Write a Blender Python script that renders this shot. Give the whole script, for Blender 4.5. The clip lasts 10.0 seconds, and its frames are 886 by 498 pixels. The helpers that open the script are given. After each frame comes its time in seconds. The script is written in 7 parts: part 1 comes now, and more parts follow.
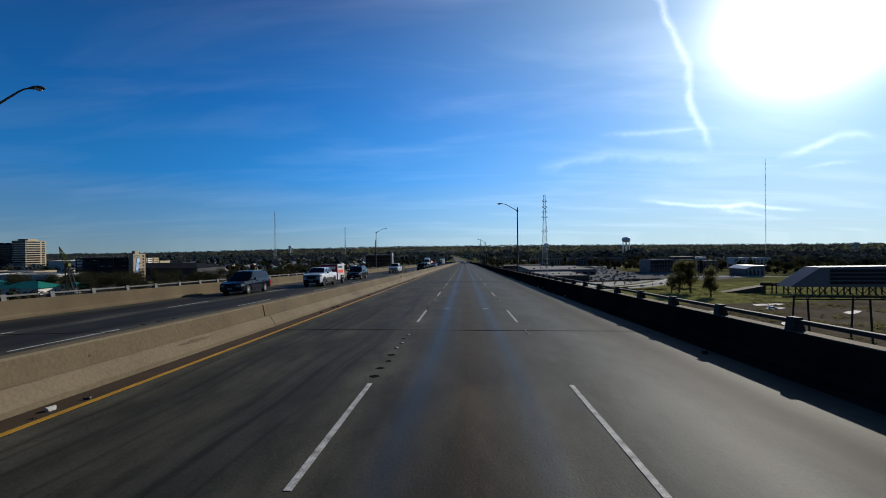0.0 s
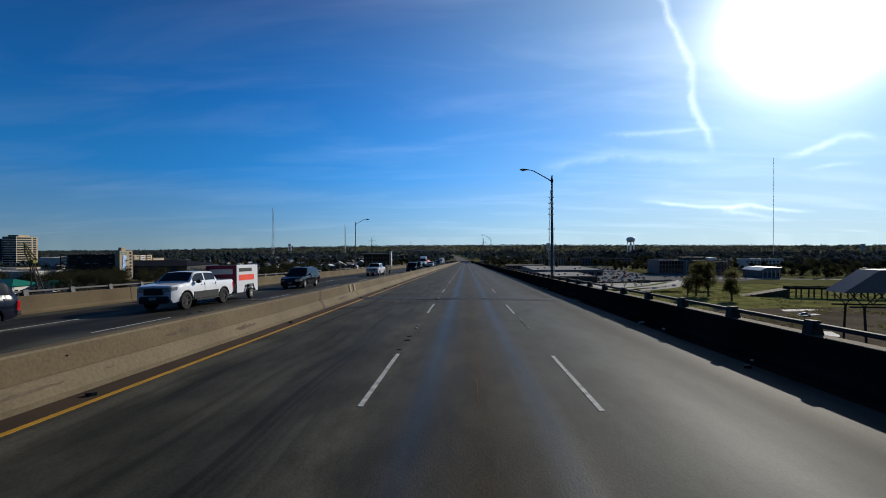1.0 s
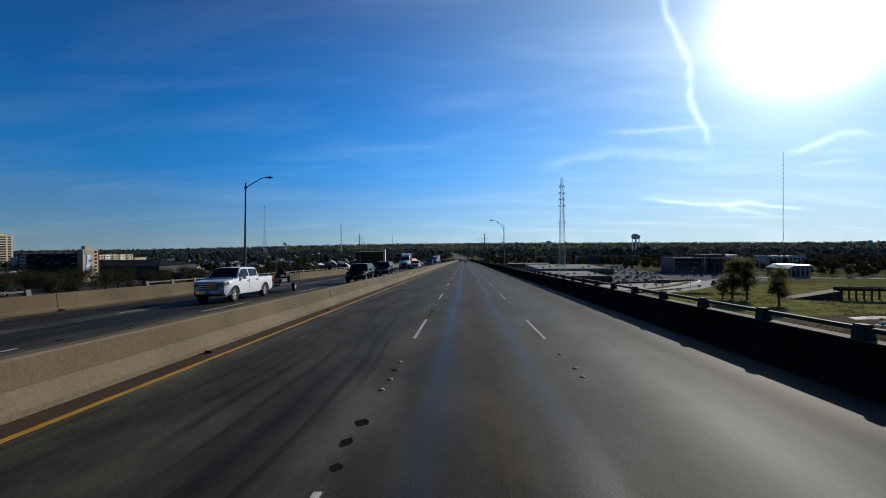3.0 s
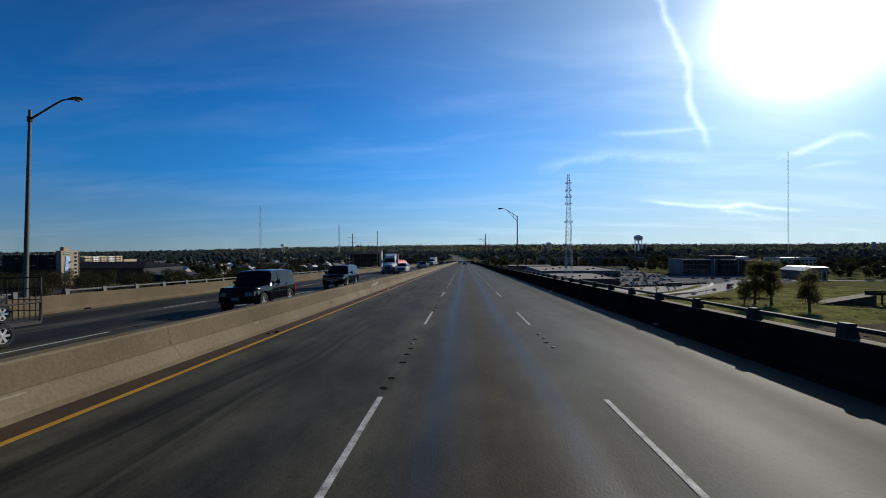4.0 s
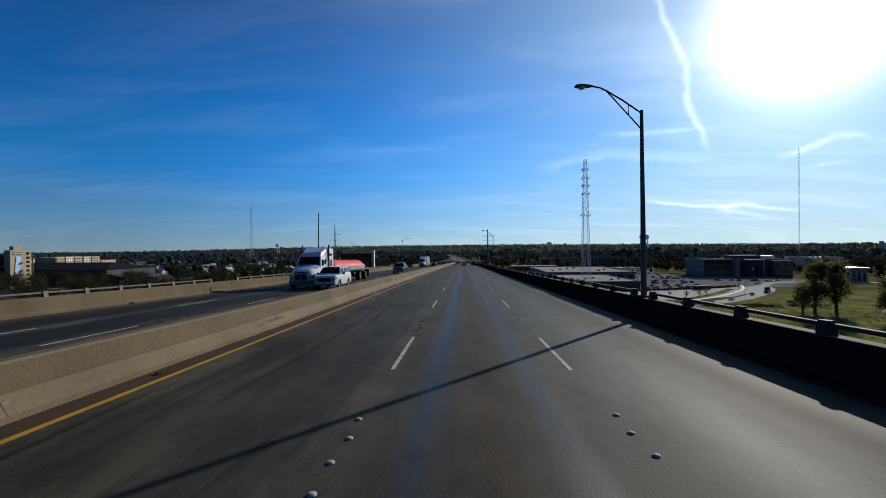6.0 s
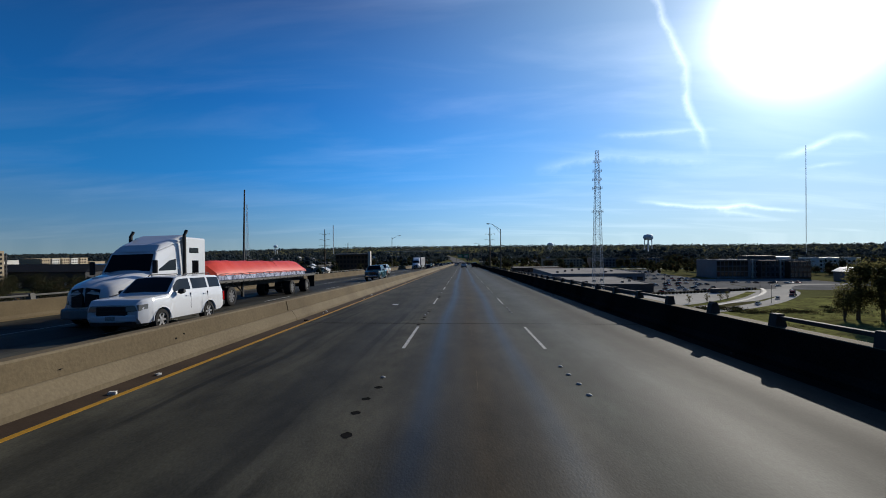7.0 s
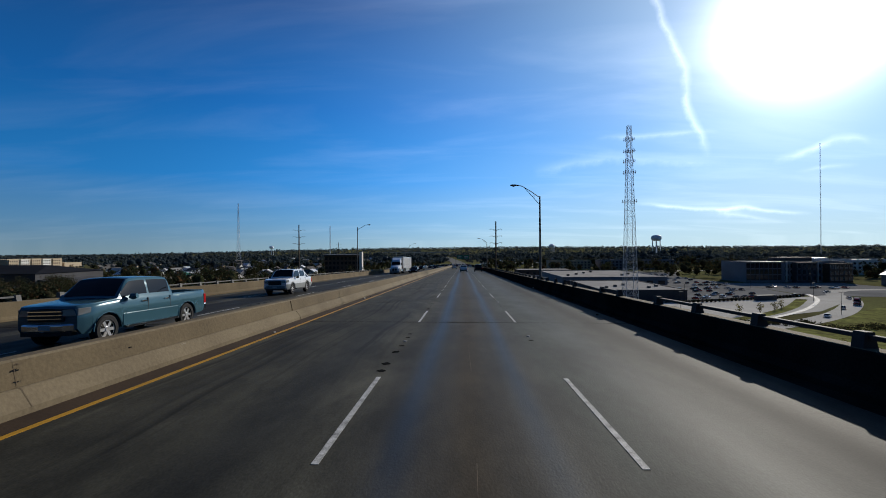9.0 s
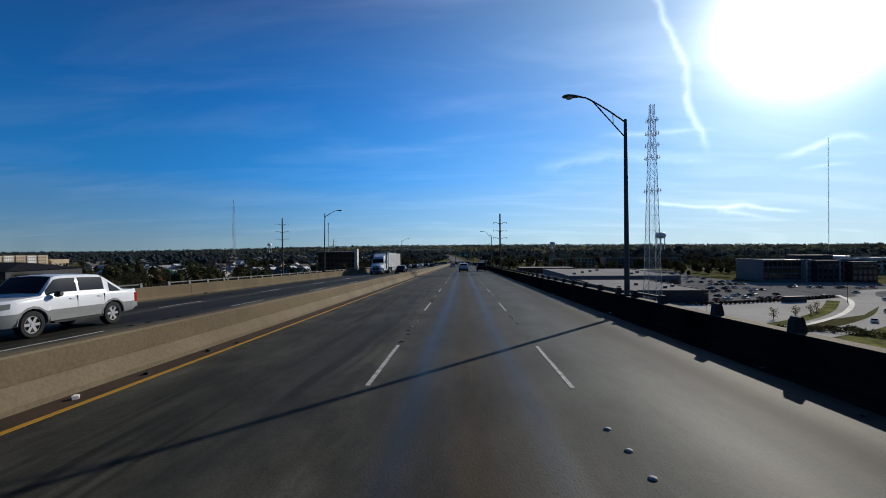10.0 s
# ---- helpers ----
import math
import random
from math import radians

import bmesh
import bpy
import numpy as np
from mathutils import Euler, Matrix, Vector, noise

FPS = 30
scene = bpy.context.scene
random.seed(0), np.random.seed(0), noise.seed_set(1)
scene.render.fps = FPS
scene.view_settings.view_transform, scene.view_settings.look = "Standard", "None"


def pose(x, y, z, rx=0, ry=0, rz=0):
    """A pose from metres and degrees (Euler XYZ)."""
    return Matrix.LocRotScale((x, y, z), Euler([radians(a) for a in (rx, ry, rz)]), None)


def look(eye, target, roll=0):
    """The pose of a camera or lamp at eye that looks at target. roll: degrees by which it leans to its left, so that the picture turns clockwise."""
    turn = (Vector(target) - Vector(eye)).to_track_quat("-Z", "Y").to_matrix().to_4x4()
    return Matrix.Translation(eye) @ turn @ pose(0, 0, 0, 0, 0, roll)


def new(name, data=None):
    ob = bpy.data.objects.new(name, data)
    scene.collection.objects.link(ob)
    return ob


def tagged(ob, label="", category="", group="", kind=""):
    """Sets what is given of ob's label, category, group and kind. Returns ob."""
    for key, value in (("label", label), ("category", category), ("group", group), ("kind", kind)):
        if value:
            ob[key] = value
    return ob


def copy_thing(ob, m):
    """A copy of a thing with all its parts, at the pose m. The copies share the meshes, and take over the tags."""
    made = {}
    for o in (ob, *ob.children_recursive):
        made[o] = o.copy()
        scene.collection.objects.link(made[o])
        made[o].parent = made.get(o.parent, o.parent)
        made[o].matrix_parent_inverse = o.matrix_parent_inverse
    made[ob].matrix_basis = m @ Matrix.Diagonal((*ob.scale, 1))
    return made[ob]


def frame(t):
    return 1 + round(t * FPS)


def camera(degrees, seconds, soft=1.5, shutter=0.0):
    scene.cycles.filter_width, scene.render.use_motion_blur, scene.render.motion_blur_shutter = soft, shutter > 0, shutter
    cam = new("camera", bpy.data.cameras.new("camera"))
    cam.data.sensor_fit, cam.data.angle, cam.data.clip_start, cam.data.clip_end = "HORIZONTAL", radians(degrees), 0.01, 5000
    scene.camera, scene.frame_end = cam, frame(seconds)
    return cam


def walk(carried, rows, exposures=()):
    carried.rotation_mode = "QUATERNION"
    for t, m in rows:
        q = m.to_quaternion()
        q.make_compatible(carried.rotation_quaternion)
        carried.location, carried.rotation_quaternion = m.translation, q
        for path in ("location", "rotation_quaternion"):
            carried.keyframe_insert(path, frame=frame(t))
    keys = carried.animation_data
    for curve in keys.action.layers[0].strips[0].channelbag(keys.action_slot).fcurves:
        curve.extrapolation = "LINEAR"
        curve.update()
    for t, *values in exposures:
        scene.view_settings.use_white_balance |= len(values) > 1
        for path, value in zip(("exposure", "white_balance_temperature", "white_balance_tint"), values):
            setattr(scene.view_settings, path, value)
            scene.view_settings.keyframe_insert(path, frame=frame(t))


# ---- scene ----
# The bridge descends along +y and drains to its right side: everything on it is laid out flat and turned by BRIDGE.
BRIDGE = pose(0, 0, 0, -1.82, 0.35, 0)
EYE_HEIGHT = 2.253
cam = camera(91.1, 10.0, soft=0.95)
# seconds, across, along, then yaw to the left, pitch up and roll in degrees, relative to the deck
PATH = [
    (0.0, -0.085, -7.977, 2.849, 1.558, -0.117),
    (0.5, -0.151, 2.645, 2.918, 1.511, 0.051),
    (1.0, -0.218, 13.243, 3.001, 1.450, 0.254),
    (1.5, -0.272, 23.683, 2.988, 1.536, 0.171),
    (2.0, -0.328, 34.177, 2.988, 1.533, 0.256),
    (2.5, -0.382, 44.575, 2.931, 1.211, 0.101),
    (4.0, -0.457, 75.548, 2.747, 1.469, 0.036),
    (4.5, -0.464, 85.927, 2.714, 1.598, -0.046),
    (5.0, -0.446, 96.240, 2.650, 1.557, -0.071),
    (5.5, -0.422, 106.604, 2.595, 1.509, -0.090),
    (6.8, -0.300, 134.324, 2.592, 1.494, 0.021),
    (7.0, -0.282, 138.539, 2.592, 1.651, -0.108),
    (7.5, -0.242, 149.090, 2.574, 1.607, -0.077),
    (8.0, -0.215, 159.555, 2.592, 1.445, -0.015),
    (8.5, -0.193, 169.997, 2.562, 1.562, -0.085),
    (9.0, -0.171, 180.421, 2.574, 1.854, -0.019),
    (9.5, -0.145, 190.764, 2.536, 1.676, -0.051),
    (10.0, -0.119, 201.096, 2.567, 1.543, 0.061),
]


def eye_pose(x, y, yaw, pitch, roll):
    return BRIDGE @ pose(x, y, EYE_HEIGHT, 0, 0, yaw) @ pose(0, 0, 0, 90 + pitch) @ pose(0, 0, 0, 0, 0, roll)


walk(cam, [(t, eye_pose(*row)) for t, *row in PATH])

# ---- world, sun ----
SUN_AZ, SUN_EL = 37.4, 21.9  # degrees to the right of +y, above the horizon
sun_dir = Vector((math.sin(radians(SUN_AZ)) * math.cos(radians(SUN_EL)), math.cos(radians(SUN_AZ)) * math.cos(radians(SUN_EL)), math.sin(radians(SUN_EL))))
world = bpy.data.worlds.new("sky")
scene.world = world
world.use_nodes = True
wn = world.node_tree.nodes
wl = world.node_tree.links
sky = wn.new("ShaderNodeTexSky")
sky.sky_type = "NISHITA"
sky.sun_disc = False
sky.sun_elevation = radians(SUN_EL)
sky.sun_rotation = radians(SUN_AZ)
sky.air_density = 1.0
sky.dust_density = 0.0
sky.ozone_density = 1.5
coord = wn.new("ShaderNodeTexCoord")
split = wn.new("ShaderNodeSeparateXYZ")
wl.new(coord.outputs["Generated"], split.inputs[0])
# deep clear winter blue overhead, paling to the horizon
grade = wn.new("ShaderNodeValToRGB")
shades = [(0.0, (0.33, 0.55, 0.70)), (0.06, (0.17, 0.47, 0.85)), (0.15, (0.022, 0.34, 0.95)), (0.30, (0.008, 0.20, 0.68)), (0.48, (0.014, 0.10, 0.36)), (1.0, (0.012, 0.07, 0.25))]
while len(grade.color_ramp.elements) < len(shades):
    grade.color_ramp.elements.new(0.99)
for k, (z, c) in enumerate(shades):
    grade.color_ramp.elements[k].position = z
for k, (z, c) in enumerate(shades):
    grade.color_ramp.elements[k].color = (*c, 1)
wl.new(split.outputs["Z"], grade.inputs["Fac"])
deep = wn.new("ShaderNodeMix")
deep.data_type, deep.blend_type = "RGBA", "MIX"
deep.inputs["Factor"].default_value = 0.93
blue = wn.new("ShaderNodeVectorMath")
blue.operation = "SCALE"
blue.inputs["Scale"].default_value = 13.0
wl.new(grade.outputs["Color"], blue.inputs[0])
wl.new(sky.outputs[0], deep.inputs["A"])
wl.new(blue.outputs[0], deep.inputs["B"])


def wmath(op, a, b=None):
    n = wn.new("ShaderNodeMath")
    n.operation = op
    for k, v in enumerate((a, b)):
        if v is None:
            continue
        if isinstance(v, (int, float)):
            n.inputs[k].default_value = v
        else:
            wl.new(v, n.inputs[k])
    return n.outputs[0]


# aureole of thin haze round the sun
dot = wn.new("ShaderNodeVectorMath")
dot.operation = "DOT_PRODUCT"
wl.new(coord.outputs["Generated"], dot.inputs[0])
dot.inputs[1].default_value = sun_dir
near = wmath("MAXIMUM", dot.outputs["Value"], 0.0)
away = wn.new("ShaderNodeVectorMath")  # the sky darkens away from the sun
away.operation = "SCALE"
wl.new(deep.outputs["Result"], away.inputs[0])
behind = wmath("MULTIPLY", wmath("MINIMUM", dot.outputs["Value"], 0.0), 0.30)
wl.new(wmath("ADD", wmath("ADD", wmath("MULTIPLY", wmath("POWER", near, 2.0), 0.95), 0.47), behind), away.inputs["Scale"])
halo = wmath("ADD", wmath("MULTIPLY", wmath("POWER", near, 230.0), 38.0), wmath("MULTIPLY", wmath("POWER", near, 34.0), 4.3))
broad = wmath("MULTIPLY", wmath("POWER", near, 6.0), 0.4)
# thin cirrus, stretched along one wind direction on a high plane
up = wmath("MAXIMUM", split.outputs["Z"], 0.02)
plane = wn.new("ShaderNodeCombineXYZ")
wl.new(wmath("DIVIDE", split.outputs["X"], wmath("ADD", up, 0.12)), plane.inputs["X"])
wl.new(wmath("DIVIDE", split.outputs["Y"], wmath("ADD", up, 0.12)), plane.inputs["Y"])
turn = wn.new("ShaderNodeMapping")
turn.inputs["Rotation"].default_value = (0, 0, radians(-12))
turn.inputs["Scale"].default_value = (0.42, 1.25, 1)
wl.new(plane.outputs[0], turn.inputs["Vector"])
wisp = wn.new("ShaderNodeTexNoise")
wisp.inputs["Scale"].default_value = 1.6
wisp.inputs["Detail"].default_value = 7
wisp.inputs["Roughness"].default_value = 0.55
wisp.inputs["Distortion"].default_value = 0.5
wl.new(turn.outputs[0], wisp.inputs["Vector"])
veil = wmath("MULTIPLY", wmath("POWER", wmath("MAXIMUM", wmath("SUBTRACT", wisp.outputs["Fac"], 0.45), 0.0), 1.3), 2.6)
lit = wmath("MULTIPLY", veil, wmath("ADD", wmath("MULTIPLY", wmath("POWER", near, 3.0), 3.0), 0.9))
glow = wn.new("ShaderNodeMix")
glow.data_type = "RGBA"
glow.blend_type = "ADD"
glow.inputs["Factor"].default_value = 1.0
murk = wn.new("ShaderNodeMix")  # pale haze in the sun's quarter of the sky
murk.data_type = "RGBA"
wl.new(wmath("MINIMUM", wmath("MULTIPLY", wmath("POWER", near, 7.0), 0.62), 1.0), murk.inputs["Factor"])
wl.new(away.outputs[0], murk.inputs["A"])
murk.inputs["B"].default_value = (5.2, 8.0, 10.2, 1)
low_haze = wn.new("ShaderNodeMix")  # whitish haze low under the sun
low_haze.data_type = "RGBA"
low = wmath("MAXIMUM", wmath("SUBTRACT", 1.0, wmath("DIVIDE", wmath("ABSOLUTE", split.outputs["Z"]), 0.24)), 0.0)
wl.new(wmath("MINIMUM", wmath("MULTIPLY", wmath("MULTIPLY", wmath("POWER", near, 5.0), low), 0.75), 0.8), low_haze.inputs["Factor"])
wl.new(murk.outputs["Result"], low_haze.inputs["A"])
low_haze.inputs["B"].default_value = (7.9, 9.5, 9.3, 1)
wl.new(low_haze.outputs["Result"], glow.inputs["A"])
tone = wn.new("ShaderNodeVectorMath")
tone.operation = "SCALE"
tone.inputs[0].default_value = (1.0, 0.97, 0.92)


def lut(value, lo, hi, points):
    """A smooth curve through points (position, value), by a colour ramp; the values run from 0 to 1."""
    pos = wn.new("ShaderNodeMapRange")
    pos.inputs["From Min"].default_value, pos.inputs["From Max"].default_value = lo, hi
    wl.new(value, pos.inputs["Value"])
    ramp = wn.new("ShaderNodeValToRGB")
    ramp.color_ramp.interpolation = "CARDINAL"
    els = ramp.color_ramp.elements
    while len(els) < len(points):
        els.new(0.5)
    for e, (q, v) in zip(els, sorted(points)):
        e.position, e.color = (q - lo) / (hi - lo), (v, v, v, 1)
    wl.new(pos.outputs[0], ramp.inputs["Fac"])
    return ramp.outputs["Color"]


# condensation trails: bands round curves on the sky ahead, broken by noise
ahead = wmath("MAXIMUM", split.outputs["Y"], 0.05)
across = wmath("DIVIDE", split.outputs["X"], ahead)
height = wmath("DIVIDE", split.outputs["Z"], ahead)
puff = wn.new("ShaderNodeTexNoise")
puff.inputs["Scale"].default_value = 22.0
puff.inputs["Detail"].default_value = 6
puff.inputs["Roughness"].default_value = 0.65
wl.new(coord.outputs["Generated"], puff.inputs["Vector"])


def trail(along, off, centre, width, strength, a0, a1):
    d = wmath("ABSOLUTE", wmath("SUBTRACT", wmath("ADD", off, wmath("MULTIPLY", wmath("SUBTRACT", puff.outputs["Fac"], 0.5), width * 1.6)), centre))
    band = wmath("POWER", wmath("MAXIMUM", wmath("SUBTRACT", 1.0, wmath("DIVIDE", d, width)), 0.0), 1.4)
    ends = wmath("MULTIPLY", wmath("MINIMUM", wmath("MAXIMUM", wmath("MULTIPLY", wmath("SUBTRACT", along, a0), 16.0), 0.0), 1.0), wmath("MINIMUM", wmath("MAXIMUM", wmath("MULTIPLY", wmath("SUBTRACT", a1, along), 12.0), 0.0), 1.0))
    return wmath("MULTIPLY", wmath("MULTIPLY", band, ends), wmath("MULTIPLY", wmath("POWER", puff.outputs["Fac"], 1.2), strength))


TOP = [(0.628, 0.428), (0.551, 0.443), (0.494, 0.463), (0.41, 0.499), (0.347, 0.504), (0.29, 0.518), (0.257, 0.536), (0.217, 0.548), (0.169, 0.555)]
SIDE = [(0.68, 0.188), (0.707, 0.194), (0.743, 0.203), (0.78, 0.218), (0.816, 0.231), (0.852, 0.239), (0.882, 0.241), (0.909, 0.23)]
LOW = [(0.38, 0.101), (0.485, 0.091), (0.572, 0.085), (0.633, 0.089), (0.67, 0.081), (0.80, 0.072)]
LOWER = [(0.56, 0.08), (0.645, 0.067), (0.72, 0.053)]
MID = [(0.30, 0.249), (0.424, 0.253), (0.499, 0.259), (0.57, 0.261)]
BELOW = [(0.15, 0.18), (0.222, 0.187), (0.285, 0.199), (0.348, 0.203), (0.486, 0.192), (0.6, 0.188)]
FAR_SIDE = [(0.74, 0.166), (0.804, 0.177), (0.9, 0.181)]
trails = trail(height, across, lut(height, 0.15, 0.65, TOP), 0.016, 9.0, 0.20, 0.8)
trails = wmath("ADD", trails, trail(across, height, lut(across, 0.6, 1.0, SIDE), 0.014, 9.0, 0.69, 0.905))
for curve, lo, hi, width, strength, a0, a1 in ((LOW, 0.3, 0.9, 0.007, 9.0, 0.39, 0.78), (LOW, 0.3, 0.9, 0.022, 4.0, 0.52, 0.70), (LOWER, 0.5, 0.8, 0.007, 5.0, 0.57, 0.72), (MID, 0.2, 0.7, 0.009, 4.5, 0.30, 0.58), (BELOW, 0.1, 0.7, 0.020, 3.6, 0.16, 0.60), (FAR_SIDE, 0.7, 1.0, 0.008, 5.0, 0.74, 0.88)):
    trails = wmath("ADD", trails, trail(across, height, lut(across, lo, hi, curve), width, strength, a0, a1))
trails = wmath("MULTIPLY", trails, wmath("GREATER_THAN", split.outputs["Y"], 0.3))
wl.new(wmath("ADD", wmath("ADD", halo, lit), trails), tone.inputs["Scale"])
pale = wn.new("ShaderNodeVectorMath")
pale.operation = "SCALE"
pale.inputs[0].default_value = (0.60, 0.86, 1.05)
wl.new(broad, pale.inputs["Scale"])
both = wn.new("ShaderNodeVectorMath")
both.operation = "ADD"
wl.new(tone.outputs[0], both.inputs[0])
wl.new(pale.outputs[0], both.inputs[1])
wl.new(both.outputs[0], glow.inputs["B"])
wn["Background"].inputs["Strength"].default_value = 0.08
wl.new(glow.outputs["Result"], wn["Background"].inputs["Color"])
sun = new("sun", bpy.data.lights.new("sun", "SUN"))
sun.data.energy = 5.0
sun.data.angle = radians(0.5)
sun.data.color = (1.0, 0.93, 0.82)
sun.matrix_world = look(sun_dir * 500, (0, 0, 0))

# ---- materials ----
def material(name, color, rough=0.7, metal=0.0, var=0.25, scale=3.0, fine=40.0, bump=0.15, spec=0.15, stain=None, stretch=(1, 1, 1), coat=0.0):
    """A surface with large stains and fine grain in object space."""
    m = bpy.data.materials.new(name)
    m.use_nodes = True
    n, l = m.node_tree.nodes, m.node_tree.links
    b = n["Principled BSDF"]
    b.inputs["Roughness"].default_value = rough
    b.inputs["Metallic"].default_value = metal
    b.inputs["Specular IOR Level"].default_value = spec
    b.inputs["Coat Weight"].default_value = coat
    tc = n.new("ShaderNodeTexCoord")
    mp = n.new("ShaderNodeMapping")
    mp.inputs["Scale"].default_value = stretch
    l.new(tc.outputs["Object"], mp.inputs["Vector"])
    big = n.new("ShaderNodeTexNoise")
    big.inputs["Scale"].default_value = scale
    big.inputs["Detail"].default_value = 5
    l.new(mp.outputs[0], big.inputs["Vector"])
    small = n.new("ShaderNodeTexNoise")
    small.inputs["Scale"].default_value = fine
    small.inputs["Detail"].default_value = 3
    l.new(mp.outputs[0], small.inputs["Vector"])
    mix = n.new("ShaderNodeMath")
    mix.operation = "MULTIPLY_ADD"
    l.new(small.outputs["Fac"], mix.inputs[0])
    mix.inputs[1].default_value = 0.5
    half = n.new("ShaderNodeMath")
    half.operation = "MULTIPLY"
    half.inputs[1].default_value = 0.75
    l.new(big.outputs["Fac"], half.inputs[0])
    l.new(half.outputs[0], mix.inputs[2])
    ramp = n.new("ShaderNodeValToRGB")
    dark = stain if stain else tuple(c * (1 - var) for c in color)
    light = tuple(min(1, c * (1 + var)) for c in color)
    ramp.color_ramp.elements[0].position, ramp.color_ramp.elements[0].color = 0.42, (*dark, 1)
    ramp.color_ramp.elements[1].position, ramp.color_ramp.elements[1].color = 0.82, (*light, 1)
    l.new(mix.outputs[0], ramp.inputs["Fac"])
    l.new(ramp.outputs["Color"], b.inputs["Base Color"])
    if bump:
        bp = n.new("ShaderNodeBump")
        bp.inputs["Strength"].default_value = bump
        bp.inputs["Distance"].default_value = 0.02
        l.new(small.outputs["Fac"], bp.inputs["Height"])
        l.new(bp.outputs[0], b.inputs["Normal"])
    return m


def glass(name, tint, spec=0.5):
    m = bpy.data.materials.new(name)
    m.use_nodes = True
    b = m.node_tree.nodes["Principled BSDF"]
    b.inputs["Base Color"].default_value = (*tint, 1)
    b.inputs["Roughness"].default_value = 0.03
    b.inputs["Specular IOR Level"].default_value = spec
    return m


def deck_material():
    """Concrete deck: dark tyre tracks along each lane, oil in the lane middles, grain and blotches."""
    m = material("grooved_deck_concrete", (0.046, 0.044, 0.035), 0.7, var=0.42, scale=0.6, fine=38, bump=0.14, stretch=(1, 0.5, 1), spec=0.12)
    n, l = m.node_tree.nodes, m.node_tree.links
    b = n["Principled BSDF"]
    base = b.inputs["Base Color"].links[0].from_socket
    tc = n.new("ShaderNodeTexCoord")
    sep = n.new("ShaderNodeSeparateXYZ")
    l.new(tc.outputs["Object"], sep.inputs[0])
    wob = n.new("ShaderNodeTexNoise")
    wob.inputs["Scale"].default_value = 0.05
    l.new(tc.outputs["Object"], wob.inputs["Vector"])
    shift = n.new("ShaderNodeMath")
    shift.operation = "MULTIPLY_ADD"
    l.new(wob.outputs["Fac"], shift.inputs[0])
    shift.inputs[1].default_value = 0.5
    l.new(sep.outputs["X"], shift.inputs[2])
    rng = n.new("ShaderNodeMapRange")
    rng.inputs["From Min"].default_value, rng.inputs["From Max"].default_value = -21.0, 7.0
    l.new(shift.outputs[0], rng.inputs["Value"])
    ramp = n.new("ShaderNodeValToRGB")
    ramp.color_ramp.interpolation = "EASE"
    # (across, tint, gloss): the tint darkens the concrete, the gloss polishes it
    stops = [(-21, (0.8, 0.8, 0.78), 0)]
    dark, oil, pale = (0.27, 0.26, 0.25), (0.34, 0.33, 0.31), (1.1, 1.08, 1.0)
    for lane in (-18.2, -14.3, -10.3):  # worn black all across the lane
        stops += [(lane - 1.6, pale, 0), (lane - 0.8, dark, 0), (lane, oil, 0), (lane + 0.9, dark, 0)]
    stops += [(-5.75, (1.05, 1.03, 0.92), 0), (-5.2, (0.66, 0.65, 0.58), 0), (-3.8, (0.72, 0.71, 0.63), 0), (-2.95, (0.52, 0.52, 0.49), 0.1)]
    stops += [(-1.8, (0.98, 0.97, 0.9), 0), (-1.3, (0.62, 0.60, 0.56), 0.15), (-0.9, (0.54, 0.51, 0.48), 0.8), (-0.45, (0.56, 0.50, 0.44), 0.25), (0.0, (0.68, 0.54, 0.40), 0.0), (0.55, (0.56, 0.50, 0.44), 0.2), (0.95, (0.56, 0.54, 0.51), 0.75), (1.3, (0.66, 0.67, 0.65), 0.2)]
    stops += [(1.8, (0.72, 0.85, 0.87), 0.1), (3.2, (0.67, 0.81, 0.87), 0.25), (4.0, (0.56, 0.62, 0.63), 0.1), (4.6, (0.24, 0.26, 0.25), 0.0), (5.25, (0.55, 0.62, 0.65), 0.1), (6.6, (0.5, 0.55, 0.58), 0.05)]
    els = ramp.color_ramp.elements
    while len(els) < len(stops):
        els.new(0.5)
    for e, (x, v, gloss) in zip(els, stops):
        e.position = (x + 0.25 + 21) / 28
        e.color = (*v, 1 - gloss)
    l.new(rng.outputs[0], ramp.inputs["Fac"])
    streak_map = n.new("ShaderNodeMapping")  # long rubber streaks
    streak_map.inputs["Scale"].default_value = (1.1, 0.4, 1)
    l.new(tc.outputs["Object"], streak_map.inputs["Vector"])
    streak = n.new("ShaderNodeTexNoise")
    streak.inputs["Scale"].default_value = 1.0
    streak.inputs["Detail"].default_value = 6
    streak.inputs["Roughness"].default_value = 0.7
    l.new(streak_map.outputs[0], streak.inputs["Vector"])
    depth = n.new("ShaderNodeMapRange")
    depth.inputs["From Min"].default_value, depth.inputs["From Max"].default_value = 0.38, 0.6
    depth.inputs["To Min"].default_value, depth.inputs["To Max"].default_value = 0.6, 1.2
    l.new(streak.outputs["Fac"], depth.inputs["Value"])
    # black tyre marks: long thin lines that come and go along the lanes
    skid_map = n.new("ShaderNodeMapping")
    skid_map.inputs["Scale"].default_value = (4.2, 0.03, 1)
    drift = n.new("ShaderNodeTexNoise")
    drift.inputs["Scale"].default_value = 0.09
    l.new(tc.outputs["Object"], drift.inputs["Vector"])
    drifted = n.new("ShaderNodeVectorMath")
    drifted.operation = "MULTIPLY_ADD"
    drifted.inputs[1].default_value = (1.6, 0, 0)
    l.new(drift.outputs["Color"], drifted.inputs[0])
    l.new(tc.outputs["Object"], drifted.inputs[2])
    l.new(drifted.outputs[0], skid_map.inputs["Vector"])
    skid = n.new("ShaderNodeTexNoise")
